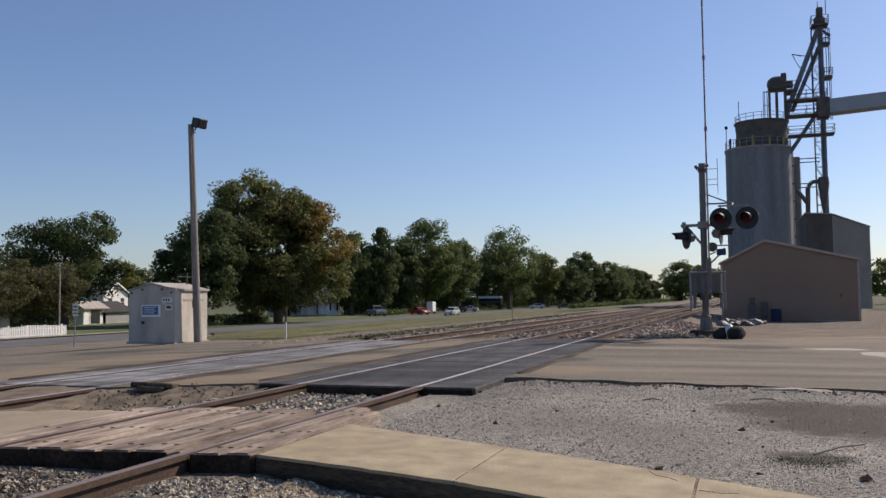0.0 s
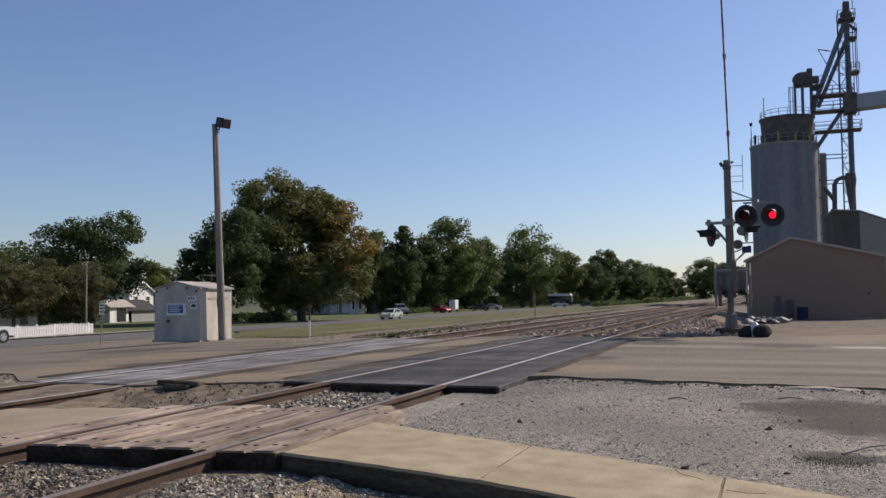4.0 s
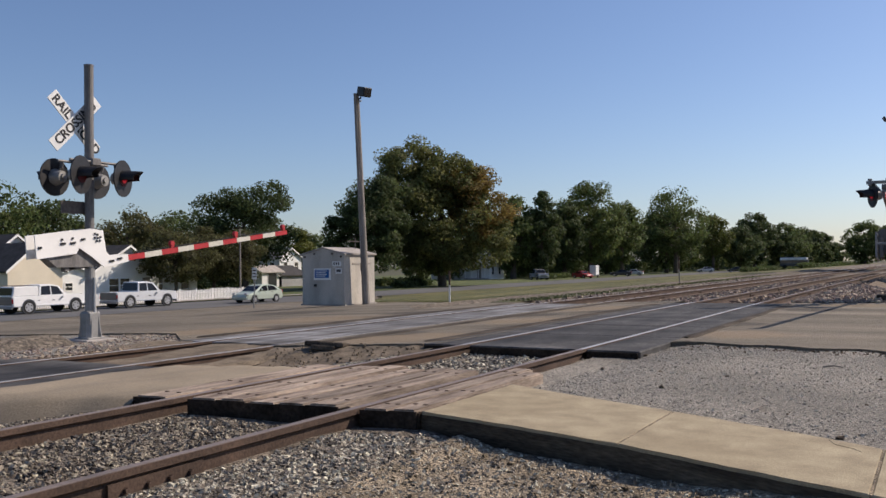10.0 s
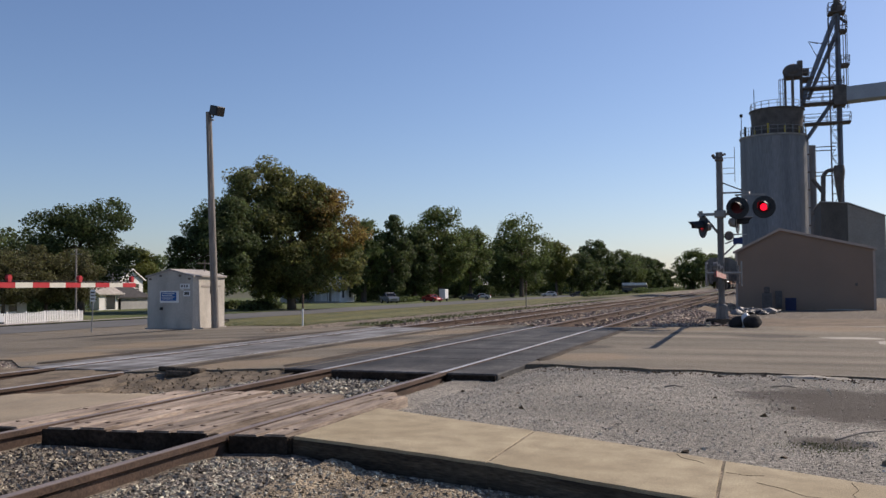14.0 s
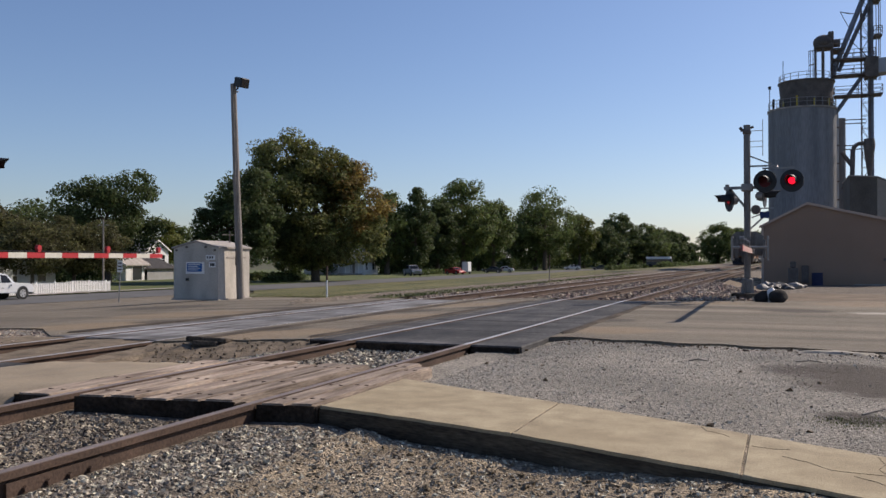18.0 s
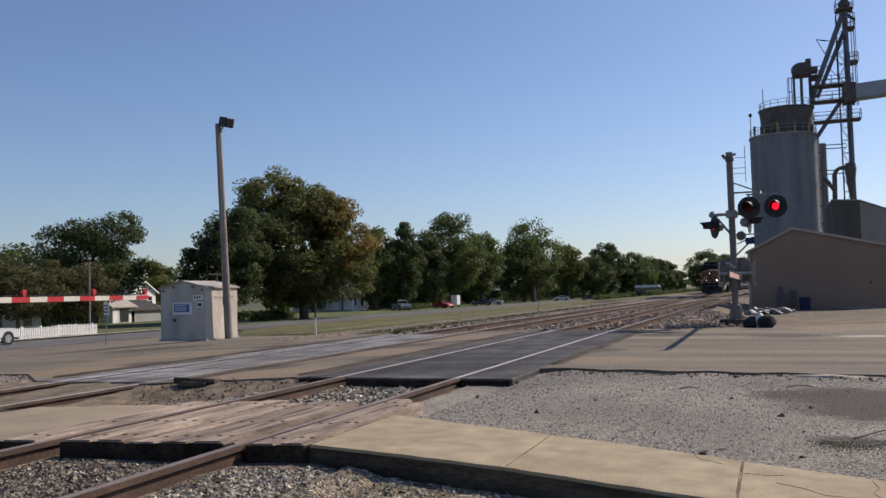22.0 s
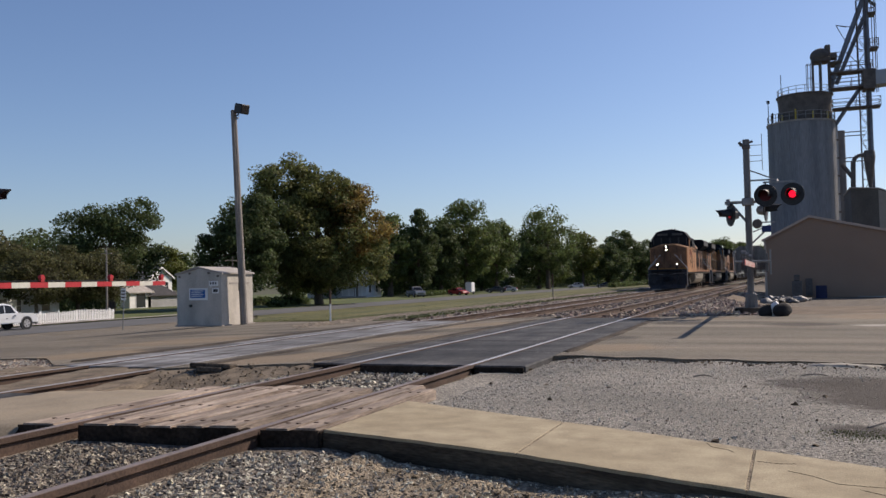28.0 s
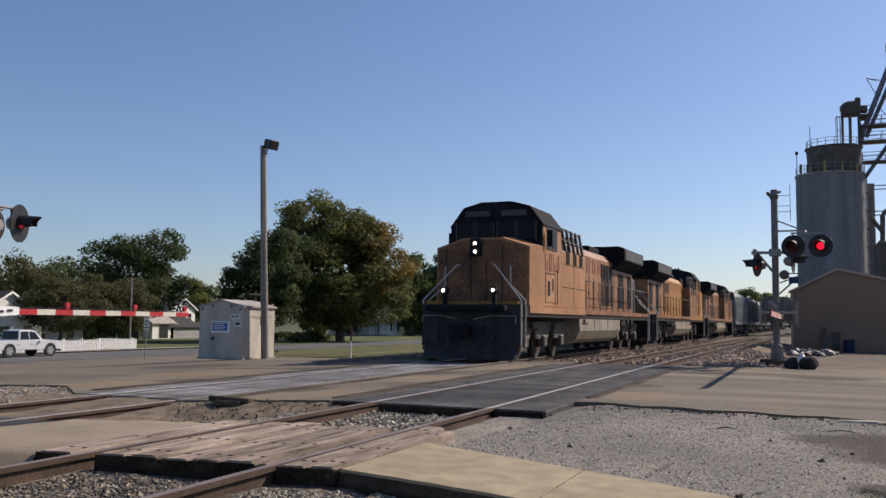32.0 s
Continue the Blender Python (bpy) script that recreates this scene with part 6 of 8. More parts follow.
# ---- houses, fence, street things ----
MOVERS, MOVE_TIMES = [], [0.0, 3.0, 5.5, 7.0, 9.0, 11.0, 12.0, 14.0, 16.0, 18.0, 20.0, 21.0, 24.0, 27.0, 28.0, 29.0, 30.0, 31.0, 32.0]
SIDING = mat("white_lap_siding", (0.70, 0.70, 0.68), 0.7, vary=0.06, scale=0.8, fine=12, bump=0.1)
# White siding with the shade of the trees put into its colour.
SHADESIDING = mat("white_siding_dimmed_for_shade", (0.30, 0.30, 0.295), 0.75, vary=0.1, scale=0.8, fine=12, bump=0.1)
CREAM = mat("cream_siding", (0.62, 0.55, 0.43), 0.7, vary=0.06, scale=0.8, fine=12, bump=0.1)
SHINGLE = mat("dark_shingles", (0.045, 0.042, 0.042), 0.9, vary=0.25, scale=1.5, fine=10, bump=0.4)
GREYSHINGLE = mat("grey_shingles", (0.20, 0.195, 0.19), 0.9, vary=0.2, scale=1.5, fine=10, bump=0.4)


def opening(house, x, y, z, w, h, axis, door=False):
    """A window or door on a wall that faces +x (axis x) or -y (axis y)."""
    bm = B()
    f = 0.09
    def bar(a0, a1, z0, z1, d0, d1, b):
        if axis == "x":
            box(b, x + d0, y + a0, z + z0, x + d1, y + a1, z + z1)
        else:
            box(b, x + a0, y - d1, z + z0, x + a1, y - d0, z + z1)
    for a0, a1, z0, z1 in ((-f, 0, -f, h + f), (w, w + f, -f, h + f), (0, w, h, h + f), (0, w, -f, 0)):
        bar(a0, a1, z0, z1, -0.02, 0.05, bm)
    if not door:
        bar(0, w, h / 2 - 0.03, h / 2 + 0.03, -0.02, 0.035, bm)
    o = part("door" if door else "window", bm, WHITEPAINT, house)
    bm = B()
    bar(0.003, w - 0.003, 0.003, h - 0.003, -0.01, 0.015, bm)
    # Doors wider than 1.5 m get dark glass for the unlit open doorway.
    part("door_leaf" if door else "pane", bm, (GLASS if w > 1.5 else POLEWOOD) if door else GLASS, o)


def gable_house(name, x, y, w, d, h, rise, ridge, wall, roof, label, wins=(), doors=(), chimney=False):
    """w along x, d along y; the ridge runs along "x" or "y"; (x, y) is the corner nearest to the tracks' near side."""
    t = thing(name, pose(x, y, -1.97), label, "house")
    bm = B()
    if ridge == "y":
        side(bm, [(0, 0), (w, 0), (w, h), (w / 2, h + rise), (0, h)], 0, d)
    else:
        side(bm, [(0, 0), (d, 0), (d, h), (d / 2, h + rise), (0, h)], 0, w, "x")
    part("wall", bm, wall, t)
    bm = B()
    o, th = 0.35, 0.14
    if ridge == "y":
        sl = rise / (w / 2)
        for a, s in ((0, -1), (w, 1)):
            e = a + s * o
            side(bm, [(w / 2, h + rise + 0.01), (e, h - o * sl + 0.01), (e, h - o * sl + th), (w / 2, h + rise + th + 0.02)], -o, d + o)
    else:
        sl = rise / (d / 2)
        for a, s in ((0, -1), (d, 1)):
            e = a + s * o
            side(bm, [(d / 2, h + rise + 0.01), (e, h - o * sl + 0.01), (e, h - o * sl + th), (d / 2, h + rise + th + 0.02)], -o, w + o, "x")
    part("roof", bm, roof, t)
    for q in (0, 1):
        if ridge == "y":
            yy = -o - 0.03 if q == 0 else d + o
            for a, s in ((0, -1), (w, 1)):
                e = a + s * o
                bm = B()
                side(bm, [(w / 2, h + rise - 0.08), (e, h - o * rise / (w / 2) - 0.08), (e, h - o * rise / (w / 2) + th), (w / 2, h + rise + th)], yy, yy + 0.03)
                part("rake_trim", bm, WHITEPAINT, t)
        else:
            xx = -o - 0.03 if q == 0 else w + o
            for a, s in ((0, -1), (d, 1)):
                e = a + s * o
                bm = B()
                side(bm, [(d / 2, h + rise - 0.08), (e, h - o * rise / (d / 2) - 0.08), (e, h - o * rise / (d / 2) + th), (d / 2, h + rise + th)], xx, xx + 0.03, "x")
                part("rake_trim", bm, WHITEPAINT, t)
    bm = B()
    n = int(h / 0.3)
    for k in range(1, n):
        box(bm, -0.008, -0.008, 0.3 * k, w + 0.008, d + 0.008, 0.3 * k + 0.02)
    part("siding", bm, wall, t)
    for ax, q, z, ww, hh in wins:
        opening(t, w if ax == "x" else q, q if ax == "x" else 0, z, ww, hh, ax)
    for ax, q, z, ww, hh in doors:
        opening(t, w if ax == "x" else q, q if ax == "x" else 0, z, ww, hh, ax, True)
    if chimney:
        bm = B()
        box(bm, w * 0.45, d * 0.5, h + rise * 0.4, w * 0.45 + 0.5, d * 0.5 + 0.5, h + rise + 0.8)
        part("chimney", bm, RUST, t)
    return t


gable_house("house", -70.5, 42.5, 8.0, 4.9, 3.05, 2.0, "x", CREAM, SHINGLE, "small cream house with a steep dark roof and a gable", (("x", 1.9, 1.1, 1.1, 0.45),))
gable_house("house", -81.0, 45.2, 9.0, 9.0, 2.8, 3.3, "x", SIDING, SHINGLE, "white house with a tall dark roof", (("x", 1.0, 1.0, 1.2, 1.3),))
gable_house("house", -72.0, 51.4, 8.5, 7.2, 2.9, 2.1, "x", SIDING, SHINGLE, "white one-storey house with a small white gable", (("x", 1.5, 0.9, 1.0, 1.2), ("x", 2.7, 0.9, 1.0, 1.2)), (("x", 5.2, 0.1, 0.95, 2.05),))
gable_house("house", -71.5, 47.9, 7.6, 3.4, 2.7, 0.5, "x", SIDING, SHINGLE, "low white wing between two houses", (("x", 0.8, 1.2, 0.7, 0.6),))
gable_house("house", -74.5, 58.9, 9.0, 6.6, 2.7, 1.5, "x", SIDING, SHINGLE, "long white house wing behind ornamental trees", (("x", 1.0, 0.9, 1.0, 1.2), ("x", 4.4, 0.9, 1.0, 1.2)))
gable_house("house", -97.5, 109.6, 6.0, 5.6, 4.4, 1.6, "x", SIDING, GREYSHINGLE, "pale two-storey house behind the trees", (("y", 1.2, 2.4, 0.9, 1.3), ("x", 1.0, 2.4, 0.9, 1.3), ("x", 3.8, 2.4, 0.9, 1.3), ("x", 1.0, 0.7, 0.9, 1.3), ("y", 4.0, 2.4, 0.9, 1.3)))
gable_house("garage", -87.2, 96.7, 3.2, 4.4, 2.3, 0.8, "y", SIDING, GREYCON, "low white garage with a dark open door", (), (("x", 1.3, 0.1, 1.9, 2.0),))
gable_house("garage", -90.0, 100.5, 6.0, 6.4, 1.75, 1.3, "y", SHADESIDING, SHINGLE, "low grey-white shed with a dark roof", ())
gable_house("house", -87.2, 151.0, 9.2, 8.0, 3.9, 1.6, "x", SIDING, GREYSHINGLE, "white house half hidden behind the large maple", (("y", 1.5, 1.0, 1.0, 1.4), ("y", 5.5, 1.0, 1.0, 1.4), ("x", 1.2, 0.9, 1.0, 1.4)), (("x", 4.6, 0.15, 0.95, 2.05),))
gable_house("house", -78.0, 150.0, 4.3, 6.5, 4.6, 1.7, "y", SIDING, GREYSHINGLE, "white house wing with a small porch", (("y", 0.8, 3.6, 0.9, 1.3), ("y", 2.5, 3.6, 0.9, 1.3), ("x", 1.0, 1.0, 0.9, 1.4), ("x", 4.0, 1.0, 0.9, 1.4)), (("y", 1.6, 0.15, 0.95, 2.05),))
gable_house("house", -84.0, 294.0, 8, 8, 3.0, 2.0, "y", SHADESIDING, GREYSHINGLE, "white house among street trees", (("y", 1.5, 1.0, 1.0, 1.4), ("y", 5.5, 1.0, 1.0, 1.4)))
gable_house("house", -76.0, 345.0, 9, 9, 3.2, 2.2, "y", SHADESIDING, GREYSHINGLE, "pale house among street trees", (("y", 1.5, 1.0, 1.0, 1.4), ("y", 5.5, 1.0, 1.0, 1.4)))
gable_house("house", -100.0, 300.0, 10, 9, 3.2, 2.2, "x", SHADESIDING, GREYSHINGLE, "pale house among street trees", (("y", 1.5, 1.0, 1.0, 1.4), ("y", 5.5, 1.0, 1.0, 1.4)))


def porch(x, y):
    t = thing("porch", pose(x, y, -1.97), "small white front porch with posts", "porch")
    bm = B()
    box(bm, 0, 0, 2.5, 4.4, 2.0, 2.65, 0.02)
    part("roof", bm, GREYSHINGLE, t)
    bm = B()
    box(bm, 0, 0, 0.0, 4.4, 2.0, 0.35, 0.02)
    part("floor", bm, GREYCON, t)
    for k in range(4):
        bm = B()
        box(bm, 0.1 + 1.4 * k, 0.08, 0.35, 0.22 + 1.4 * k, 0.2, 2.5)
        part("post", bm, WHITEPAINT, t)


porch(-78.1, 147.9)


def picket_fence():
    t = thing("picket_fence", pose(0, 0, 0), "white picket fence along the side street", "fence")
    bm = B()
    box(bm, -0.045, -0.01, 0.06, 0.0, 0.09, 0.94)
    side(bm, [(-0.01, 0.94), (0.09, 0.94), (0.04, 1.03)], -0.045, 0.0, "x")
    me = mesh_of(bm, WHITEPAINT)
    z = -1.97 + 0.02
    k = 0
    y = 33.0
    while y < 63.4:
        o = new("picket", me)
        o.parent = t
        sag = 0.1 * smooth01(57.5, 59.5, y)
        o.matrix_basis = pose(-57.0, y, z + sag * (1 - smooth01(59.5, 63.4, y)))
        y += 0.19
    for y0 in range(33, 64, 2):
        bm = B()
        box(bm, -57.22, y0, z, -57.10, y0 + 0.12, z + 1.12)
        part("post", bm, WHITEPAINT, t)
    for h in (0.2, 0.72):
        bm = B()
        box(bm, -57.10, 33, z + h, -57.05, 63.4, z + h + 0.09)
        part("rail", bm, WHITEPAINT, t)


picket_fence()


def utility_pole(x, y, h):
    t = thing("utility_pole", pose(x, y, ground_z(x, y) - 0.05), "thin wooden utility pole with a cross arm", "utility pole", "utility poles")
    bm = B()
    rod(bm, (0, 0, 0), (0, 0, h), 0.1, 0.07, 8)
    part("pole", bm, POLEWOOD, t)
    bm = B()
    beam(bm, (-0.6, 0, h - 0.5), (0.6, 0, h - 0.5), 0.07)
    part("cross_arm", bm, POLEWOOD, t)


for x, y, h in ((-58.2, 63.9, 6.7),):
    utility_pole(x, y, h)


def hedge(x0, y0, x1, y1, h, seed, label):
    r = np.random.RandomState(seed)
    V, F = [], []
    n = int(math.hypot(x1 - x0, y1 - y0) * 130)
    for i in range(n):
        q = r.rand()
        p = np.array((x0 + (x1 - x0) * q + r.normal() * 0.5, y0 + (y1 - y0) * q + r.normal() * 0.5, ground_z(x0, y0) + h * r.rand() ** 0.7 * (0.8 + 0.3 * noise.noise((q * 9, seed, 0)))))
        u, v = r.normal(size=3), r.normal(size=3)
        u, v = u / np.linalg.norm(u) * 0.22, v / np.linalg.norm(v) * 0.16
        o = len(V)
        V.extend(map(tuple, (p - u, p + v, p + u, p - v)))
        F.append((o, o + 1, o + 2, o + 3))
    tagged(raw("hedge", V, F, LEAF_DARK), label, "hedge", kind="stuff")


hedge(-62.8, 151, -64.4, 166, 1.2, 3, "dark clipped hedge by the street")
hedge(-76.0, 162, -74.0, 190, 3.6, 21, "dark undergrowth below the row of trees")
hedge(-74.0, 190, -71.0, 232, 4.0, 22, "dark undergrowth below the row of trees")
hedge(-71.0, 232, -66.0, 300, 4.0, 23, "dark undergrowth below the row of trees")
hedge(-64.0, 300, -56.0, 400, 4.5, 24, "dark undergrowth below the row of trees")
hedge(-34.0, 190, -30.0, 250, 1.3, 4, "dark scrub along the tracks")
hedge(-24.0, 200, -17.5, 300, 1.3, 5, "dark scrub along the tracks")
hedge(-78.0, 67, -82.0, 92, 2.4, 25, "dark shrubs behind the ornamental trees")
hedge(-60.5, 96, -64, 110, 1.0, 6, "low shrubs by the house")
hedge(-71.0, 100, -66, 112, 1.3, 7, "low shrubs by the house")


def grass_tufts(name, count, place, h, label, seed, zf=ground_z):
    r = np.random.RandomState(seed)
    V, F = [], []
    for i in range(count):
        x, y = place(r)
        z = zf(x, y)
        a, s = r.rand() * 6.3, h * (0.5 + r.rand())
        dx, dy = math.cos(a) * s * 0.22, math.sin(a) * s * 0.22
        lx, ly = r.normal() * s * 0.35, r.normal() * s * 0.35
        o = len(V)
        V.extend(((x - dx, y - dy, z), (x + dx, y + dy, z), (x + lx + dx * 0.5, y + ly + dy * 0.5, z + s), (x + lx - dx * 0.3, y + ly - dy * 0.3, z + s * 0.8)))
        F.append((o, o + 1, o + 2, o + 3))
    tagged(raw(name, V, F, BLADE), label, "grass", kind="stuff")


def verge_place(r):
    y = 26 + 90 * r.rand() ** 1.5
    lo = -13.0
    x = lo - (30 * r.rand() if y > 48 else r.rand() * max(1.0, (y - 24.5) * 1.25))
    return x, max(y, road_hi(x) + 0.6)


grass_tufts("grass", 26000, verge_place, 0.022, "mixed green and dry grass on the verge", 8)
grass_tufts("grass", 2500, lambda r: (-12.4 - 1.6 * r.rand(), 27 + 60 * r.rand()), 0.07, "taller dry weeds beside the tracks", 9)
grass_tufts("grass", 5000, lambda r: (-12.6 + 1.9 * r.rand() ** 0.8, 25.5 + 50 * r.rand() ** 1.4), 0.05, "green and dry weeds on the shoulder of the main track", 11)
grass_tufts("grass", 1200, lambda r: (0.37 + 0.13 * r.normal(), 5.8 + 0.12 * r.normal()), 0.008, "small dry weed clump on the gravel lot", 10, lot_z)


# ---- yard litter by the shed ----
BLACKBAG = mat("black_plastic_bag", (0.02, 0.018, 0.018), 0.9, vary=0.4, scale=4, fine=30)


def sack(x, y, s, seed, material, name="plastic_sack", label="crumpled white plastic sack", tall=0.5):
    bm = B()
    vs = ball(bm, (0, 0, s * 0.7 * tall), s, (1.2, 0.9, tall), 3)
    for v in vs:
        v.co += Vector((noise.noise(v.co * 4 + Vector((seed, 0, 0))), noise.noise(v.co * 4 + Vector((0, seed, 0))), noise.noise(v.co * 5 + Vector((0, 0, seed))))) * s * 0.35
        v.co.z = max(v.co.z, 0)
    o = part(name, bm, material)
    o.matrix_basis = pose(x, y, ground_z(x, y) - 0.015, 0, 0, seed * 50)
    tagged(o, label, "litter", "litter pile")


SHEET = mat("white_plastic_sheet", (0.6, 0.6, 0.6), 0.5, vary=0.1, scale=4, fine=20, spec=0.5)
SACK = mat("white_plastic", (0.15, 0.145, 0.14), 0.6, vary=0.15, scale=4, fine=20, spec=0.5)
GREYSACK = mat("grey_plastic", (0.06, 0.056, 0.055), 0.6, vary=0.3, scale=4, fine=20, spec=0.5)
for k, (x, y, s) in enumerate(((-0.6, 43, 0.32), (-0.1, 43.6, 0.36), (0.35, 44.2, 0.34), (0.75, 45, 0.38), (1.1, 46, 0.3), (0.2, 44.9, 0.42), (-0.4, 44.5, 0.4), (0.55, 43.5, 0.22))):
    sack(x, y, s, k + 1, SACK if k % 3 == 0 else GREYSACK, label="crumpled white plastic sack" if k % 3 == 0 else "crumpled dark plastic sack")
sack(-0.32, 21.42, 0.16, 11, BLACKBAG, "black_bag", "full black plastic bag beside the signal", 0.95)
sack(-0.01, 21.32, 0.2, 12, BLACKBAG, "black_bag", "full black plastic bag beside the signal", 0.9)
sack(-0.17, 21.4, 0.14, 13, SHEET, label="white plastic sheet between two black bags", tall=1.55)


def stick(x0, y0, x1, y1, r):
    bm = B()
    mid = ((x0 + x1) / 2 + 0.01, (y0 + y1) / 2 + 0.02, 0.02)
    rod(bm, (x0, y0, 0.0), mid, r, r * 0.9, 6)
    rod(bm, mid, (x1, y1, 0.012), r * 0.9, r * 0.6, 6)
    o = part("stick", bm, POLEWOOD)
    o.matrix_basis = pose(0, 0, lot_z(x0, y0) + 0.008)
    tagged(o, "dry grey stick lying on the gravel lot", "stick", "sticks")


stick(0.44, 6.16, 0.79, 6.57, 0.008)
stick(-1.06, 6.13, -0.99, 6.35, 0.005)
stick(-0.9, 8.9, -0.72, 8.82, 0.008)
stick(0.1, 9.1, 0.34, 9.0, 0.006)
bm = B()
rod(bm, (0, 0, 0), (0, 0, 0.74), 0.28, seg=18)
for z in (0.25, 0.5):
    rod(bm, (0, 0, z), (0, 0, z + 0.03), 0.3, seg=18)
barrel = part("barrel", bm, mat("blue_plastic", (0.012, 0.018, 0.062), 0.65, vary=0.15), label="blue plastic barrel by the metal shed")
barrel.matrix_basis = pose(2.05, 50.6, -0.47)
tagged(barrel, category="barrel")
bm = B()
box(bm, -0.25, -0.2, 0, 0.25, 0.2, 1.0, 0.03)
box(bm, -0.15, -0.15, 1.0, 0.15, 0.15, 1.35, 0.05)
crate = part("steel_cabinet", bm, DARKSTEEL, label="dark steel cabinet standing by the metal shed")
crate.matrix_basis = pose(0.85, 50.7, -0.47)
tagged(crate, category="cabinet")


def yard_wall():
    t = thing("rubble_pile", pose(10.5, 62, -0.5), "heap of scrap and rubble behind the metal shed", "rubble")
    for k in range(14):
        r = random.Random(k)
        bm = B()
        box(bm, -0.6, -0.4, -0.3, 0.6, 0.4, 0.3, 0.05)
        part("block", bm, GREYCON if k % 2 else DARKSTEEL, t, m=pose(r.uniform(-1, 8), r.uniform(-1, 1), 0.25 + 0.55 * (k % 3), r.uniform(-20, 20), r.uniform(-20, 20), r.uniform(0, 180)))


yard_wall()

# ---- vehicles ----
TYRE = mat("tyre_rubber", (0.02, 0.02, 0.02), 0.85, vary=0.2)
RIM = mat("alloy_rim", (0.45, 0.45, 0.46), 0.35, 0.7, vary=0.1)
CARWHITE = mat("white_car_paint", (0.72, 0.72, 0.71), 0.3, vary=0.03, bump=0, spec=0.6)
CARSILVER = mat("silver_car_paint", (0.60, 0.61, 0.62), 0.3, 0.2, vary=0.04, bump=0, spec=0.6)
CARGREY = mat("grey_car_paint", (0.27, 0.28, 0.295), 0.25, 0.4, vary=0.05, bump=0, spec=0.7)
CARGREEN = mat("pale_green_car_paint", (0.46, 0.52, 0.44), 0.3, 0.2, vary=0.04, bump=0, spec=0.6)
CARRED = mat("red_car_paint", (0.40, 0.03, 0.035), 0.35, vary=0.05, bump=0, spec=0.6)
CARDARK = mat("dark_car_paint", (0.03, 0.035, 0.045), 0.3, vary=0.05, bump=0, spec=0.6)
TAILRED = mat("red_tail_lamp", (0.35, 0.01, 0.015), 0.3, vary=0.05, bump=0)
CARGLASS = mat("tinted_car_glass", (0.010, 0.011, 0.013), 0.12, vary=0.05, bump=0, spec=0.3)
LAMPCLEAR = mat("clear_head_lamp", (0.6, 0.6, 0.6), 0.15, 0.3, vary=0.05, bump=0, spec=0.8)


def vehicle(name, lower, upper, glass, wheels, width, r, paint, label, m, cap=None, category="car", group="vehicles"):
    """The car looks along -y. lower and upper: outlines (y, z) seen from the side; glass: outlines of its side windows."""
    t = thing(name, m, label, category, group)
    w = width / 2
    bm = B()
    a = side(bm, lower, -w, w, "x")
    for v in a:
        if v.co.z < 0.4:
            v.co.x *= 0.95
        elif v.co.z > 0.75:
            v.co.x *= 0.97
    bmesh.ops.bevel(bm, geom=[e for e in bm.edges if abs(abs(e.verts[0].co.x) - abs(e.verts[1].co.x)) < 0.2 and e.verts[0].co.x * e.verts[1].co.x > 0], offset=0.05, segments=2, affect="EDGES")
    body = part("body", bm, paint, t)
    ys = [p[0] for p in upper]
    zlo, zhi = min(p[1] for p in upper), max(p[1] for p in upper)
    bm = B()
    b = side(bm, upper, -w * 0.95, w * 0.95, "x")
    for v in b:
        v.co.x *= 1 - 0.16 * (v.co.z - zlo) / (zhi - zlo)
    bmesh.ops.bevel(bm, geom=[e for e in bm.edges if e.verts[0].co.x * e.verts[1].co.x > 0], offset=0.03, segments=2, affect="EDGES")
    cabin = part("cabin", bm, paint, t)
    for g in glass:
        for s in (-1, 1):
            bm = B()
            v = side(bm, g, -0.01, 0.01, "x")
            for q in v:
                q.co.x += s * (w * 0.95 * (1 - 0.16 * (q.co.z - zlo) / (zhi - zlo)) + 0.004)
            part("side_window", bm, CARGLASS, cabin)
    # windscreen and rear window follow the sloping ends
    for (p, q), off in (((upper[0], upper[1]), -0.012), ((upper[-1], upper[-2]), 0.012)):
        bm = B()
        k0, k1 = 0.12, 0.9
        P = [(p[0] + (q[0] - p[0]) * k, p[1] + (q[1] - p[1]) * k) for k in (k0, k1)]
        x0 = w * 0.95 * (1 - 0.16 * (P[0][1] - zlo) / (zhi - zlo)) - 0.1
        x1 = w * 0.95 * (1 - 0.16 * (P[1][1] - zlo) / (zhi - zlo)) - 0.08
        vs = [bm.verts.new(c) for c in ((-x0, P[0][0] + off, P[0][1] + 0.012), (x0, P[0][0] + off, P[0][1] + 0.012), (x1, P[1][0] + off, P[1][1] + 0.012), (-x1, P[1][0] + off, P[1][1] + 0.012))]
        f = bm.faces.new(vs)
        ex = bmesh.ops.extrude_face_region(bm, geom=[f])
        bmesh.ops.translate(bm, verts=[g for g in ex["geom"] if isinstance(g, bmesh.types.BMVert)], vec=(0, -off * 1.2, -0.012))
        part("windscreen", bm, CARGLASS, cabin, "dark window glass")
    if cap:
        bm = B()
        v = side(bm, cap, -w * 0.93, w * 0.93, "x")
        bmesh.ops.bevel(bm, geom=list(bm.edges), offset=0.04, segments=1, affect="EDGES")
        part("bed_cap", bm, paint, t, "white bed cap")
    if category == "pickup truck":
        back = max(p[0] for p in lower)
        bm = B()
        box(bm, -w * 0.86, back - 0.02, 0.62, w * 0.86, back + 0.02, 1.16, 0.01)
        part("tailgate", bm, CARDARK, t, "dark tailgate")
        if cap:
            bm = B()
            box(bm, -w * 0.8, back - 0.09, 1.26, w * 0.8, back - 0.03, 1.76, 0.01)
            part("cap_window", bm, GLASS, t, "dark rear window of the bed cap")
            for q in (-0.5, 0.5):
                bm = B()
                rod(bm, (q, 1.1, 1.88), (q, 2.7, 1.88), 0.03, seg=6)
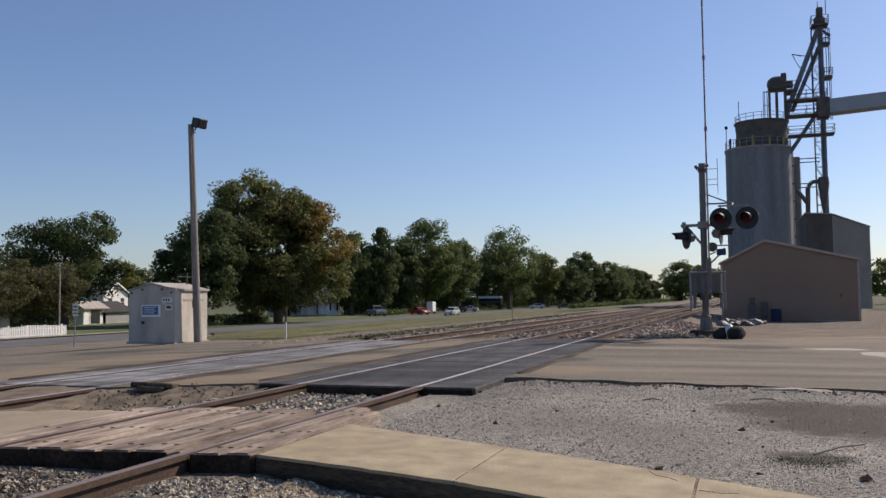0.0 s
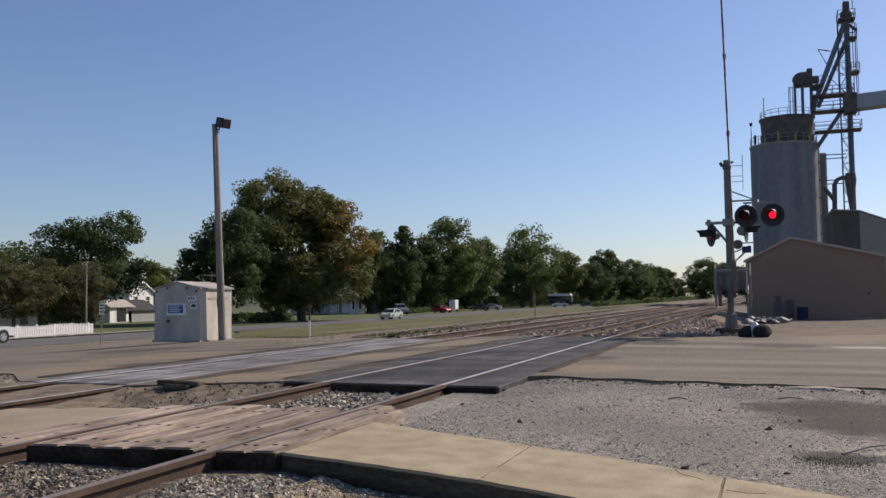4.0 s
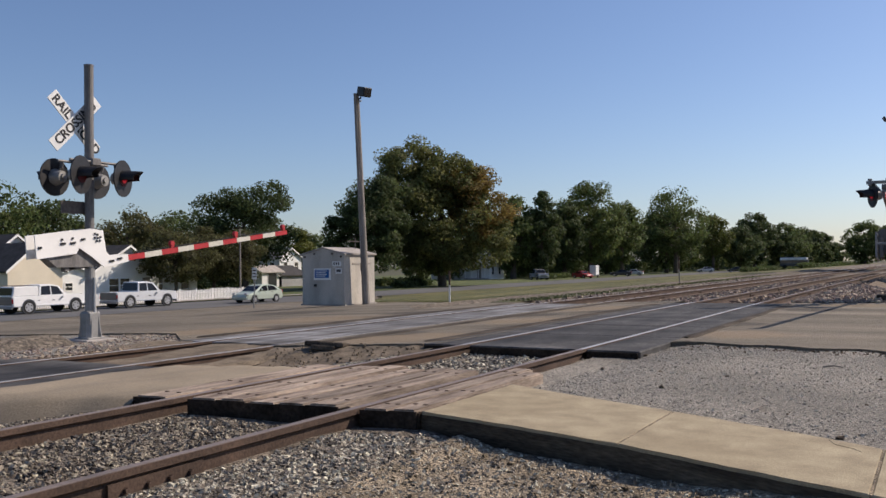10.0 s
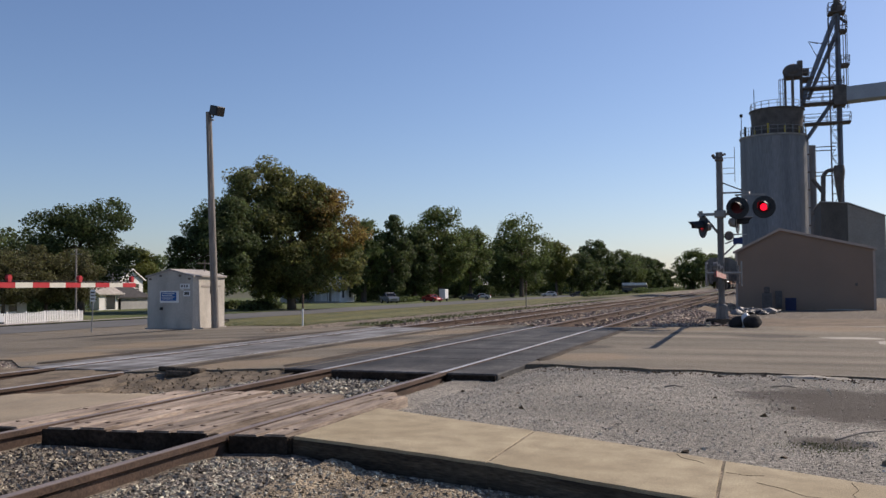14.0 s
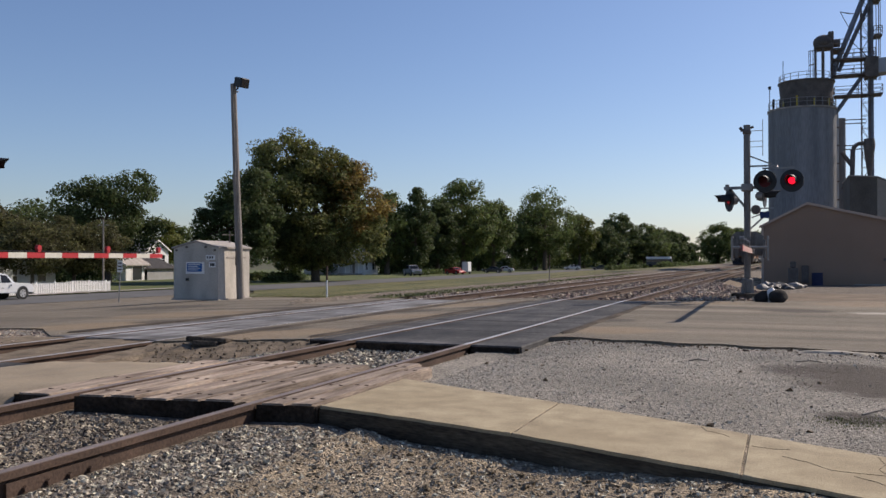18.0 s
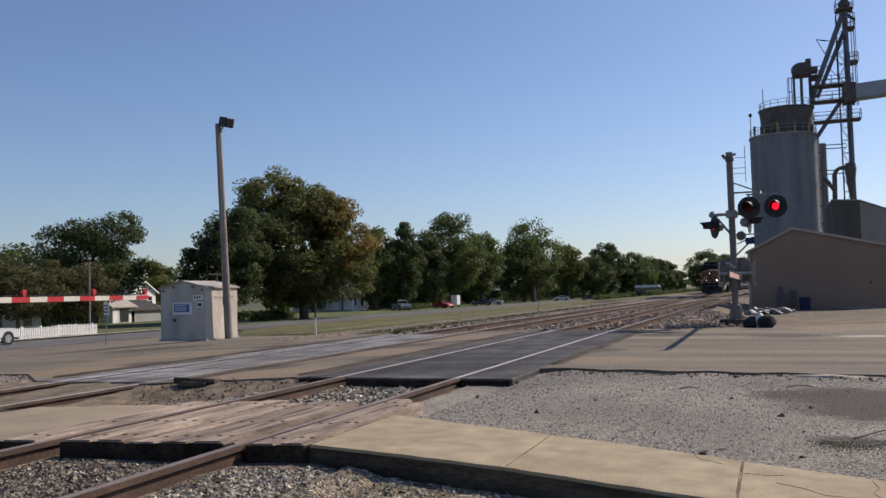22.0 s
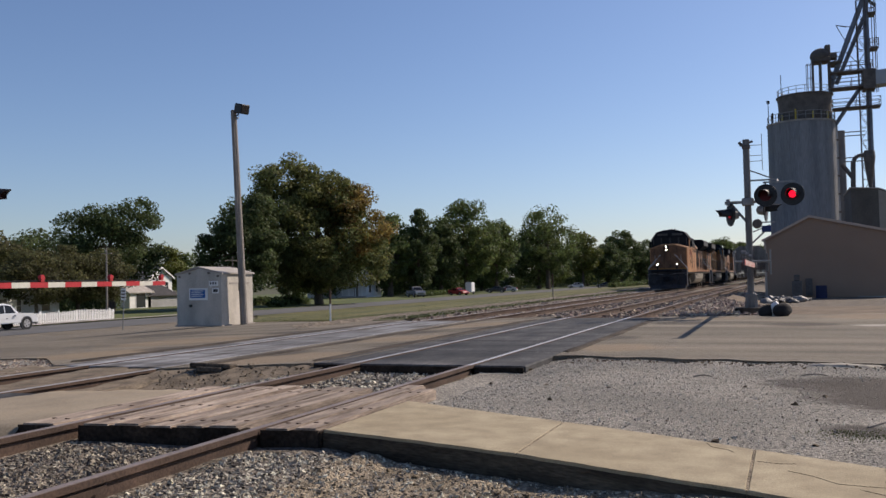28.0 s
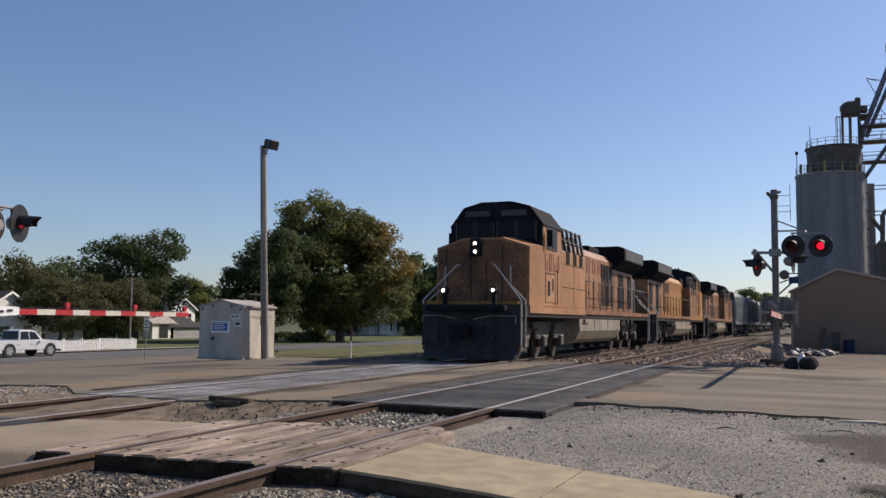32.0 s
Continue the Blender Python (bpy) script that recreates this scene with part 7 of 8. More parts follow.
                part("roof_rack", bm, DARKSTEEL, t)
    for y in wheels:
        for s in (-1, 1):
            bm = B()
            rod(bm, (-0.11, 0, 0), (0.11, 0, 0), r, seg=24)
            tyre = part("wheel", bm, TYRE, t, "black tyre", pose(s * (w - 0.1), y, r))
            bm = B()
            rod(bm, (s * 0.1, 0, 0), (s * 0.118, 0, 0), r * 0.66, seg=18)
            part("rim", bm, RIM, tyre, "silver wheel rim")
            for k in range(5):
                bm = B()
                q = 1.2566 * k
                rod(bm, (s * 0.112, math.cos(q) * r * 0.45, math.sin(q) * r * 0.45), (s * 0.121, math.cos(q) * r * 0.45, math.sin(q) * r * 0.45), r * 0.12, seg=8)
                part("rim_hole", bm, TYRE, tyre)
            bm = B()
            rod(bm, (s * (w - 0.02), y, r + 0.02), (s * (w + 0.004), y, r + 0.02), r * 1.17, seg=24)
            part("wheel_arch", bm, CARDARK, t)
    y0, y1 = min(p[0] for p in lower), max(p[0] for p in lower)
    for s in (-1, 1):
        bm = B()
        box(bm, s * w * 0.92, y0 - 0.012, 0.66, s * w * 0.55, y0 + 0.12, 0.84, 0.02)
        part("head_lamp", bm, LAMPCLEAR, t)
        bm = B()
        box(bm, s * w * 0.95, y1 - 0.1, 0.72, s * w * 0.74, y1 + 0.012, 1.02, 0.02)
        part("tail_lamp", bm, TAILRED, t)
        bm = B()
        box(bm, s * w * 0.99, y0 + (y1 - y0) * 0.36, 1.0, s * (w + 0.16), y0 + (y1 - y0) * 0.36 + 0.1, 1.14, 0.02)
        part("mirror", bm, paint, t)
        for q in (0.47, 0.66):
            bm = B()
            box(bm, s * w * 0.985, y0 + (y1 - y0) * q, 0.86, s * (w + 0.012), y0 + (y1 - y0) * q + 0.16, 0.9)
            part("door_handle", bm, CARDARK, t)
    for y, q in ((y0, -1), (y1, 1)):
        bm = B()
        box(bm, -w * 0.93, y - 0.06, 0.36, w * 0.93, y + 0.06, 0.56, 0.03)
        part("bumper", bm, GALV if category == "pickup truck" else paint, t)
    return t


HATCH = [(-2.2, 0.28), (2.1, 0.28), (2.2, 0.7), (2.12, 1.0), (1.2, 0.98), (-1.2, 0.92), (-2.05, 0.72), (-2.23, 0.5)]
HATCH_UP = [(-1.25, 0.9), (-0.35, 1.42), (0.3, 1.49), (1.2, 1.4), (2.08, 1.0)]
HATCH_WIN = [[(-0.85, 0.95), (-0.25, 1.35), (0.3, 1.41), (0.3, 0.96)], [(0.38, 0.96), (0.38, 1.41), (1.1, 1.35), (1.6, 1.02)]]
PICK = [(-2.85, 0.5), (2.9, 0.5), (2.92, 1.2), (0.75, 1.2), (-1.15, 1.23), (-2.3, 1.2), (-2.75, 1.12), (-2.92, 0.85)]
PICK_UP = [(-1.25, 1.18), (-0.6, 1.84), (0.0, 1.96), (0.85, 1.92), (0.98, 1.18)]
PICK_WIN = [[(-0.9, 1.25), (-0.5, 1.78), (0.0, 1.85), (0.0, 1.25)], [(0.08, 1.25), (0.08, 1.85), (0.74, 1.82), (0.84, 1.25)]]
SEDAN_UP = [(-1.0, 0.9), (-0.3, 1.38), (0.7, 1.4), (1.5, 0.96)]
SEDAN_WIN = [[(-0.65, 0.95), (-0.2, 1.31), (0.25, 1.33), (0.25, 0.95)], [(0.33, 0.95), (0.33, 1.33), (0.68, 1.33), (1.15, 0.97)]]
ST = -1.93

hatch = vehicle("hatchback_car", HATCH, HATCH_UP, HATCH_WIN, (-1.35, 1.35), 1.74, 0.31, CARGREEN, "pale silver-green hatchback driving along the side street", pose(-49, 90, ST))
MOVERS.append((hatch, lambda t: pose(-49.0, 93.9 - 9.5 * (t - 6.0), ST)))
vehicle("pickup_truck", PICK, PICK_UP, PICK_WIN, (-1.85, 1.75), 2.0, 0.45, CARSILVER, "silver crew-cab pickup truck waiting on the side street", pose(-53.0, 47.0, ST, 0, 0, 180), category="pickup truck")
vehicle("pickup_truck", PICK, PICK_UP, PICK_WIN, (-1.85, 1.75), 2.0, 0.45, CARWHITE, "white pickup truck with a bed cap waiting on the street", pose(-53.2, 38.8, ST, 0, 0, 180), cap=[(1.0, 1.2), (1.0, 1.84), (2.8, 1.82), (2.9, 1.2)], category="pickup truck")
vehicle("pickup_truck", PICK, PICK_UP, PICK_WIN, (-1.85, 1.75), 2.0, 0.45, CARGREY, "grey pickup truck parked on a driveway", pose(-62.0, 146.5, ST, 0, 0, 40), category="pickup truck")
vehicle("car", HATCH, SEDAN_UP, SEDAN_WIN, (-1.35, 1.35), 1.78, 0.32, CARRED, "red car parked by the street trees", pose(-58.6, 160.0, ST, 0, 0, 60))
vehicle("car", HATCH, SEDAN_UP, SEDAN_WIN, (-1.35, 1.35), 1.78, 0.32, CARSILVER, "pale car parked by the street trees", pose(-57.8, 190.3, ST, 0, 0, -80))
vehicle("car", HATCH, SEDAN_UP, SEDAN_WIN, (-1.35, 1.35), 1.78, 0.32, CARDARK, "dark car parked by the street trees", pose(-57.9, 182.0, ST, 0, 0, -80))
vehicle("car", HATCH, HATCH_UP, HATCH_WIN, (-1.35, 1.35), 1.78, 0.32, CARWHITE, "white car parked far along the street", pose(-53.2, 241.0, ST, 0, 0, -70))
vehicle("car", HATCH, HATCH_UP, HATCH_WIN, (-1.35, 1.35), 1.78, 0.32, CARDARK, "dark car parked on the verge far along the street", pose(-44.6, 238.0, ground_z(-44.6, 238.0), 0, 0, -75))


def cargo_trailer():
    t = thing("cargo_trailer", pose(-58.6, 166.8, ST), "small white box trailer parked beside a red car", "trailer")
    bm = B()
    box(bm, -0.65, -1.0, 0.45, 0.65, 1.0, 2.45, 0.06)
    part("box", bm, CARWHITE, t)
    for s in (-1, 1):
        bm = B()
        rod(bm, (s * 0.6, 0, 0.3), (s * 0.8, 0, 0.3), 0.3, seg=16)
        part("wheel", bm, TYRE, t)
    bm = B()
    box(bm, -0.04, -2.1, 0.4, 0.04, -1.2, 0.48)
    part("drawbar", bm, DARKSTEEL, t)


cargo_trailer()


def box_van():
    t = thing("delivery_van", pose(0, 0, 0), "long pale-roofed van driving away far along the street", "van")
    bm = B()
    box(bm, -1.1, -3.2, 0.45, 1.1, 3.0, 2.05, 0.08)
    part("body", bm, CARDARK, t)
    bm = B()
    box(bm, -1.12, -3.0, 1.9, 1.12, 3.0, 2.55, 0.08)
    part("roof", bm, CARWHITE, t)
    for y in (-2.0, 2.0):
        for s in (-1, 1):
            bm = B()
            rod(bm, (s * 0.9, y, 0.4), (s * 1.12, y, 0.4), 0.4, seg=16)
            part("wheel", bm, TYRE, t)
    for s in (-1, 1):
        bm = B()
        box(bm, s * 1.1 - 0.01, -2.9, 1.3, s * 1.1 + 0.012, 2.8, 1.9)
        part("side_window", bm, GLASS, t)
    return t


van = box_van()
MOVERS.append((van, lambda t: pose(lerp((0, 3, 5.5, 7, 9, 11, 32), (-62, -53.5, -43, -38, -31, -27.5, -27), t), 224, ground_z(-27, 224) + 0.1, 0, 0, 90)))

# ---- the train ----
FADED = mat("faded_armour_yellow", (0.33, 0.152, 0.064), 0.62, vary=0.2, scale=0.9, fine=14, bump=0.12, tint=(0.41, 0.212, 0.096), streak=(1, 1, 0.45))
BRIGHT = mat("armour_yellow", (0.50, 0.235, 0.036), 0.62, vary=0.3, scale=1.1, fine=14, bump=0.12, tint=(0.33, 0.15, 0.04), streak=(1, 1, 0.4))
LOCOGREY = mat("locomotive_grey", (0.065, 0.065, 0.066), 0.6, vary=0.2, scale=1.0, fine=14, bump=0.1)
TRUCKGREY = mat("dusty_truck_paint", (0.155, 0.135, 0.112), 0.7, vary=0.45, scale=2.2, fine=14, tint=(0.07, 0.06, 0.05))
PLOW = mat("dusty_plow_paint", (0.02, 0.024, 0.034), 0.75, vary=0.4, scale=1.6, fine=14, bump=0.15, tint=(0.036, 0.034, 0.038))
WHEELDARK = mat("oily_wheel_steel", (0.042, 0.034, 0.028), 0.75, vary=0.35, scale=4, fine=20, bump=0.15)
SILL = mat("dark_sill_paint", (0.03, 0.028, 0.027), 0.8, vary=0.4, scale=1.5, fine=14, bump=0.12, spec=0.15)
NAVY = mat("sooty_dark_paint", (0.013, 0.014, 0.018), 0.85, vary=0.4, scale=1.2, fine=14, bump=0.15, spec=0.12)
TANKGREY = mat("tank_grey", (0.25, 0.215, 0.165), 0.6, vary=0.3, scale=0.9, fine=12, tint=(0.31, 0.27, 0.21), streak=(1, 1, 0.4))
REDLETTER = mat("faded_red_lettering", (0.23, 0.075, 0.045), 0.6, vary=0.2, scale=2, fine=20)
HOPPER = mat("hopper_grey", (0.25, 0.27, 0.262), 0.6, vary=0.18, scale=0.5, fine=10, streak=(1, 1, 0.3))
HOPPERDARK = mat("hopper_dark", (0.105, 0.108, 0.105), 0.65, vary=0.2, scale=0.5, fine=10)
WHITERAIL = mat("white_handrail", (0.42, 0.40, 0.37), 0.5, vary=0.08)
# Yellow darkened for shade on the nose front; also grime on the steps.
GRIMYSHADE = mat("grimy_shade_dark_yellow", (0.15, 0.078, 0.042), 0.72, vary=0.35, scale=1.6, fine=12, bump=0.15, tint=(0.24, 0.118, 0.06))
SOOTED = mat("sooted_faded_paint", (0.20, 0.092, 0.046), 0.55, vary=0.35, scale=1.3, fine=12, bump=0.15, tint=(0.34, 0.165, 0.072), streak=(1, 1, 0.4))
CABGLASS = mat("dusty_cab_glass", (0.008, 0.009, 0.013), 0.4, vary=0.2, bump=0, spec=0.15)
WHEELS = []


def wheelset(t, y, z=0.0, keep=False):
    bm = B()
    for s in (-1, 1):
        rod(bm, (s * 0.68, 0, 0), (s * 0.81, 0, 0), 0.52, seg=26)
        rod(bm, (s * 0.66, 0, 0), (s * 0.68, 0, 0), 0.55, seg=26)
        rod(bm, (s * 0.81, 0, 0), (s * 0.86, 0, 0), 0.2, seg=10)
        for k in range(3):
            a = 2.094 * k
            rod(bm, (s * 0.8, 0.32 * math.cos(a), 0.32 * math.sin(a)), (s * 0.825, 0.32 * math.cos(a), 0.32 * math.sin(a)), 0.07, seg=8)
    rod(bm, (-0.7, 0, 0), (0.7, 0, 0), 0.09, seg=10)
    w = part("wheelset", bm, WHEELDARK, t, "dark oily steel wheels on an axle", pose(0, y, 0.53 + z))
    if keep:
        WHEELS.append(w)
    return w


def bogie(t, y0, keep=False):
    for k in range(3):
        wheelset(t, y0 + 2.0 * k - 2.0, keep=keep)
    for s in (-1, 1):
        bm = B()
        vs = side(bm, [(-2.9, 0.95), (-2.75, 1.15), (2.75, 1.15), (2.9, 0.95), (2.4, 0.62), (1.45, 0.62), (1.25, 0.85), (0.75, 0.85), (0.55, 0.62), (-0.55, 0.62), (-0.75, 0.85), (-1.25, 0.85), (-1.45, 0.62), (-2.4, 0.62)], s * 0.98 - 0.06, s * 0.98 + 0.06, "x")
        shift(bm, vs, pose(0, y0, 0))
        f = part("bogie_frame", bm, TRUCKGREY, t, "silver-grey bogie side frame")
        for k in (-2, 0, 2):
            bm = B()
            box(bm, s * 1.0 - 0.1, y0 + k - 0.2, 0.36, s * 1.0 + 0.14, y0 + k + 0.2, 0.72, 0.04)
            part("axle_box", bm, TRUCKGREY, f)
        for k in (-1, 1):
            bm = B()
            rod(bm, (s * 1.06, y0 + k, 0.6), (s * 1.06, y0 + k, 1.12), 0.09, seg=10)
            part("spring", bm, TRUCKGREY, f)
        for q in (-1, 1):
            bm = B()
            rod(bm, (s * 1.1, y0 + q * 1.5, 1.05), (s * 1.1, y0 + q * 0.9, 0.95), 0.1, seg=10)
            part("brake_cylinder", bm, TRUCKGREY, f)


def rails_along(t, x, y0, y1, z, n):
    bm = B()
    for k in range(n + 1):
        y = y0 + (y1 - y0) * k / n
        rod(bm, (x, y, z), (x, y, z + 1.05), 0.018, seg=5)
    rod(bm, (x, y0, z + 1.05), (x, y1, z + 1.05), 0.018, seg=5)
    part("handrail", bm, LOCOGREY, t)


def locomotive(name, paint, lit, label, keep=False, rad=(15.3, 19.6)):
    t = thing(name, pose(0, 0, 0), label, "locomotive", "locomotives")
    bm = B()
    box(bm, -1.46, 1.4, 1.26, 1.46, 21.2, 1.6, 0.03)
    part("underframe", bm, SILL, t, "dark underframe sill")
    for s in (-1, 1):
        bm = B()
        box(bm, s * 1.46, 8.42, 1.44, s * 1.5, 21.1, 1.6)
        part("sill_stripe", bm, SOOTED, t, "sooty yellow deck edge")
        bm = B()
        box(bm, s * 1.46, 1.78, 1.4, s * 1.5, 8.4, 1.63)
        part("side_skirt", bm, paint, t, "painted skirt below the cab")
        for k in range(3):
            bm = B()
            box(bm, s * 1.46, 15.2 + 0.9 * k, 1.08, s * 1.38, 15.6 + 0.9 * k, 1.4, 0.02)
            part("air_reservoir", bm, SILL, t)
        for y in (8.0, 14.9):
            bm = B()
            rod(bm, (s * 1.3, y, 1.1), (s * 1.3, y + 0.9, 1.1), 0.16, seg=12)
            part("air_tank", bm, SILL, t, "dark air tank")
    # pilot and plow
    for e, sgn in ((0.0, 1), (22.3, -1)):
        bm = B()
        prism(bm, [(-1.5, e + sgn * 1.1), (1.5, e + sgn * 1.1), (1.5, e + sgn * 0.85), (0.9, e + sgn * 0.6), (-0.9, e + sgn * 0.6), (-1.5, e + sgn * 0.85)][::sgn], 0.42, 1.62)
        part("pilot", bm, PLOW, t, "dark sooty pilot plate")
        bm = B()
        low = [(-1.4, 0.72), (-0.5, 0.4), (0.5, 0.4), (1.4, 0.72)]
        top = [bm.verts.new((x * 1.02, e + sgn * (y + 0.16), 0.72)) for x, y in low]
        mid = [bm.verts.new((x, e + sgn * (y + 0.1), 0.4)) for x, y in low]
        toe = [bm.verts.new((x * 0.98, e + sgn * (y - 0.08), 0.1)) for x, y in low]
        back = [bm.verts.new((x, e + sgn * 1.05, z)) for z in (0.72, 0.1) for x in (-1.4, 1.4)]
        for p, q in ((top, mid), (mid, toe)):
            for i in range(3):
                bm.faces.new((p[i], p[i + 1], q[i + 1], q[i]))
        bm.faces.new(top + [back[1], back[0]]), bm.faces.new(toe + [back[3], back[2]])
        bm.faces.new((top[0], mid[0], toe[0], back[2], back[0])), bm.faces.new((top[3], mid[3], toe[3], back[3], back[1])), bm.faces.new((back[0], back[1], back[3], back[2]))
        part("plow", bm, PLOW, t, "dusty blue-black snow plow")
        for s in (-1, 1):
            bm = B()
            rod(bm, (s * 0.25, e + sgn * 0.45, 1.2), (s * 0.75, e + sgn * 0.5, 1.3), 0.011, seg=6)
            rod(bm, (s * 0.75, e + sgn * 0.5, 1.3), (s * 1.42, e + sgn * 0.72, 1.3), 0.011, seg=6)
            rod(bm, (s * 1.42, e + sgn * 0.72, 1.3), (s * 1.42, e + sgn * 0.66, 1.1), 0.011, seg=6)
            part("uncoupling_lever", bm, GALV, t, "pale uncoupling lever")
            bm = B()
            box(bm, s * 1.5, e + sgn * 0.9, 0.32, s * 1.1, e + sgn * 1.35, 0.4, 0.01)
            part("step_toe", bm, GRIMYSHADE, t, "dusty lowest step")
        bm = B()
        box(bm, -0.16, e + sgn * -0.05, 0.72, 0.16, e + sgn * 0.8, 1.02, 0.04)
        box(bm, -0.24, e + sgn * -0.15, 0.68, 0.2, e + sgn * 0.18, 1.06, 0.05)
        part("coupler", bm, NAVY, t)
        bm = B()
        box(bm, -1.2, e + sgn * 0.35, 1.42, 1.2, e + sgn * 0.95, 1.58, 0.03)
        part("anticlimber", bm, NAVY, t)
        for s in (-1, 1):
            for k in range(4):
                bm = B()
                box(bm, s * 1.5, e + sgn * 0.95, 0.35 + 0.32 * k, s * 1.16, e + sgn * 1.3, 0.39 + 0.32 * k)
                part("step", bm, NAVY, t)
            bm = B()
            rod(bm, (s * 1.5, e + sgn * 0.92, 0.3), (s * 1.5, e + sgn * 0.92, 1.75), 0.025, seg=6)
            rod(bm, (s * 1.5, e + sgn * 0.92, 1.75), (s * 0.62, e + sgn * 1.25, 2.75), 0.022, seg=6)
            rod(bm, (s * 0.62, e + sgn * 1.25, 2.75), (s * 0.52, e + sgn * 1.3, 2.8), 0.022, seg=6)
            rod(bm, (s * 1.5, e + sgn * 1.32, 0.3), (s * 1.5, e + sgn * 1.32, 1.75), 0.025, seg=6)
            rod(bm, (s * 1.5, e + sgn * 1.32, 1.75), (s * 1.02, e + sgn * 1.42, 2.2), 0.022, seg=6)
            rod(bm, (s * 1.02, e + sgn * 1.42, 2.2), (s * 1.02, e + sgn * 1.42, 2.75), 0.022, seg=6)
            part("grab_rail", bm, WHITERAIL, t, "white step handrail")
        for s in (-0.85, -0.5, 0.5, 0.85):
            bm = B()
            rod(bm, (s, e + sgn * 0.6, 1.0), (s, e + sgn * 0.42, 0.8), 0.035, seg=6)
            rod(bm, (s, e + sgn * 0.42, 0.8), (s * 0.9, e + sgn * 0.36, 0.5), 0.032, seg=6)
            part("brake_hose", bm, BLACKSTEEL, t)
    bm = B()
    box(bm, -1.42, 0.93, 1.63, 1.42, 1.0, 1.72)
    part("front_stripe", bm, BRIGHT, t, "yellow sill stripe")
    # nose
    bm = B()
    sec = [(-1.46, 1.62), (1.46, 1.62), (1.46, 3.34), (0.6, 3.62), (-0.6, 3.62), (-1.46, 3.34)]
    a = [bm.verts.new((x, 1.75, z)) for x, z in sec]
    b = [bm.verts.new((x * 1.03, 3.1, z + (0.12 if z > 2 else 0))) for x, z in sec]
    bm.faces.new(a), bm.faces.new(b[::-1])
    for i in range(6):
        j = (i + 1) % 6
        bm.faces.new((a[i], b[i], b[j], a[j]))
    bmesh.ops.bevel(bm, geom=[e for e in bm.edges if abs(e.verts[0].co.y - 1.75) < 0.01 and abs(e.verts[1].co.y - 1.75) < 0.01], offset=0.06, segments=3, affect="EDGES")
    nose = part("nose", bm, paint, t, "broad safety nose")
    # Front plate and door carry the nose's shade as darker paint.
    bm = B()
    side(bm, [(-1.39, 1.68), (1.39, 1.68), (1.39, 3.29), (0.58, 3.55), (-0.58, 3.55), (-1.39, 3.29)], 1.734, 1.752)
    part("nose_front", bm, GRIMYSHADE, nose, "brown nose front, paint darkened for its shade")
    bm = B()
    box(bm, -1.05, 1.71, 1.75, -0.4, 1.733, 3.2, 0.01)
    door = part("nose_door", bm, GRIMYSHADE, nose)
    bm = B()
    rod(bm, (-0.5, 1.7, 2.3), (-0.5, 1.7, 2.62), 0.014, seg=6)
    rod(bm, (-0.5, 1.7, 2.3), (-0.5, 1.715, 2.3), 0.014, seg=6)
    rod(bm, (-0.5, 1.7, 2.62), (-0.5, 1.715, 2.62), 0.014, seg=6)
    part("door_grab", bm, DARKSTEEL, door)
    for x, z1 in ((-1.12, 3.3), (-0.32, 3.3), (0.16, 2.95), (0.66, 3.4)):
        bm = B()
        box(bm, x - 0.009, 1.722, 1.72, x + 0.009, 1.736, z1)
        part("nose_seam", bm, NAVY, nose)
    bm = B()
    box(bm, -0.34, 1.63, 3.06, 0.02, 1.9, 3.6, 0.03)
    part("headlight_box", bm, NAVY, nose, "black headlight box")
    for z in (3.2, 3.45):
        bm = B()
        rod(bm, (-0.16, 1.6, z), (-0.16, 1.64, z), 0.085, seg=16)
        rim = part("headlight_rim", bm, DARKSTEEL, nose)
        bm = B()
        rod(bm, (-0.16, 1.585, z), (-0.16, 1.602, z), 0.034, seg=16)
        part("headlight", bm, WARMGLOW if lit else GLASS, rim, "lit headlight" if lit else "dark headlight")
    for s in (-1, 1):
        bm = B()
        rod(bm, (s * 0.76, 0.64, 2.02), (s * 0.76, 0.9, 2.02), 0.10, seg=16)
        box(bm, s * 0.76 - 0.05, 0.72, 1.6, s * 0.76 + 0.05, 0.84, 1.94)
        d = part("ditch_light", bm, NAVY, t, "ditch light")
        bm = B()
        rod(bm, (s * 0.76, 0.622, 2.02), (s * 0.76, 0.642, 2.02), 0.042, seg=16)
        part("lens", bm, WARMGLOW if lit else GLASS, d, "lit lens" if lit else "dark lens")
    bm = B()
    box(bm, -1.46, 0.95, 1.56, 1.46, 1.8, 1.63, 0.01)
    part("front_deck", bm, NAVY, t, "dark front platform")
    # cab
    bm = B()
    side(bm, [(-1.5, 1.6), (1.5, 1.6), (1.5, 4.08), (-1.5, 4.08)], 3.08, 5.1)
    cab = part("cab", bm, paint, t)
    bm = B()
    side(bm, [(1.5, 3.42), (1.5, 4.1), (1.06, 4.68), (0.5, 4.83), (-0.5, 4.83), (-1.06, 4.68), (-1.5, 4.1), (-1.5, 3.42)], 2.98, 3.075)
    part("cab_front", bm, NAVY, cab, "black cab front")
    bm = B()
    side(bm, [(1.53, 4.08), (1.53, 4.12), (1.09, 4.7), (0.5, 4.86), (-0.5, 4.86), (-1.09, 4.7), (-1.53, 4.12), (-1.53, 4.08)], 3.0, 5.3)
    part("cab_top", bm, NAVY, cab, "sooty black cab roof")
    for x0, x1 in ((-1.3, -0.72), (-0.64, -0.06), (0.06, 0.64), (0.72, 1.3)):
        bm = B()
        box(bm, x0, 2.945, 3.66, x1, 2.978, 4.2, 0.01)
        w = part("windscreen", bm, CABGLASS, cab, "dark windscreen")
        for q in (x0 - 0.02, x1 - 0.01):
            bm = B()
            box(bm, q, 2.935, 3.63, q + 0.03, 2.979, 4.23)
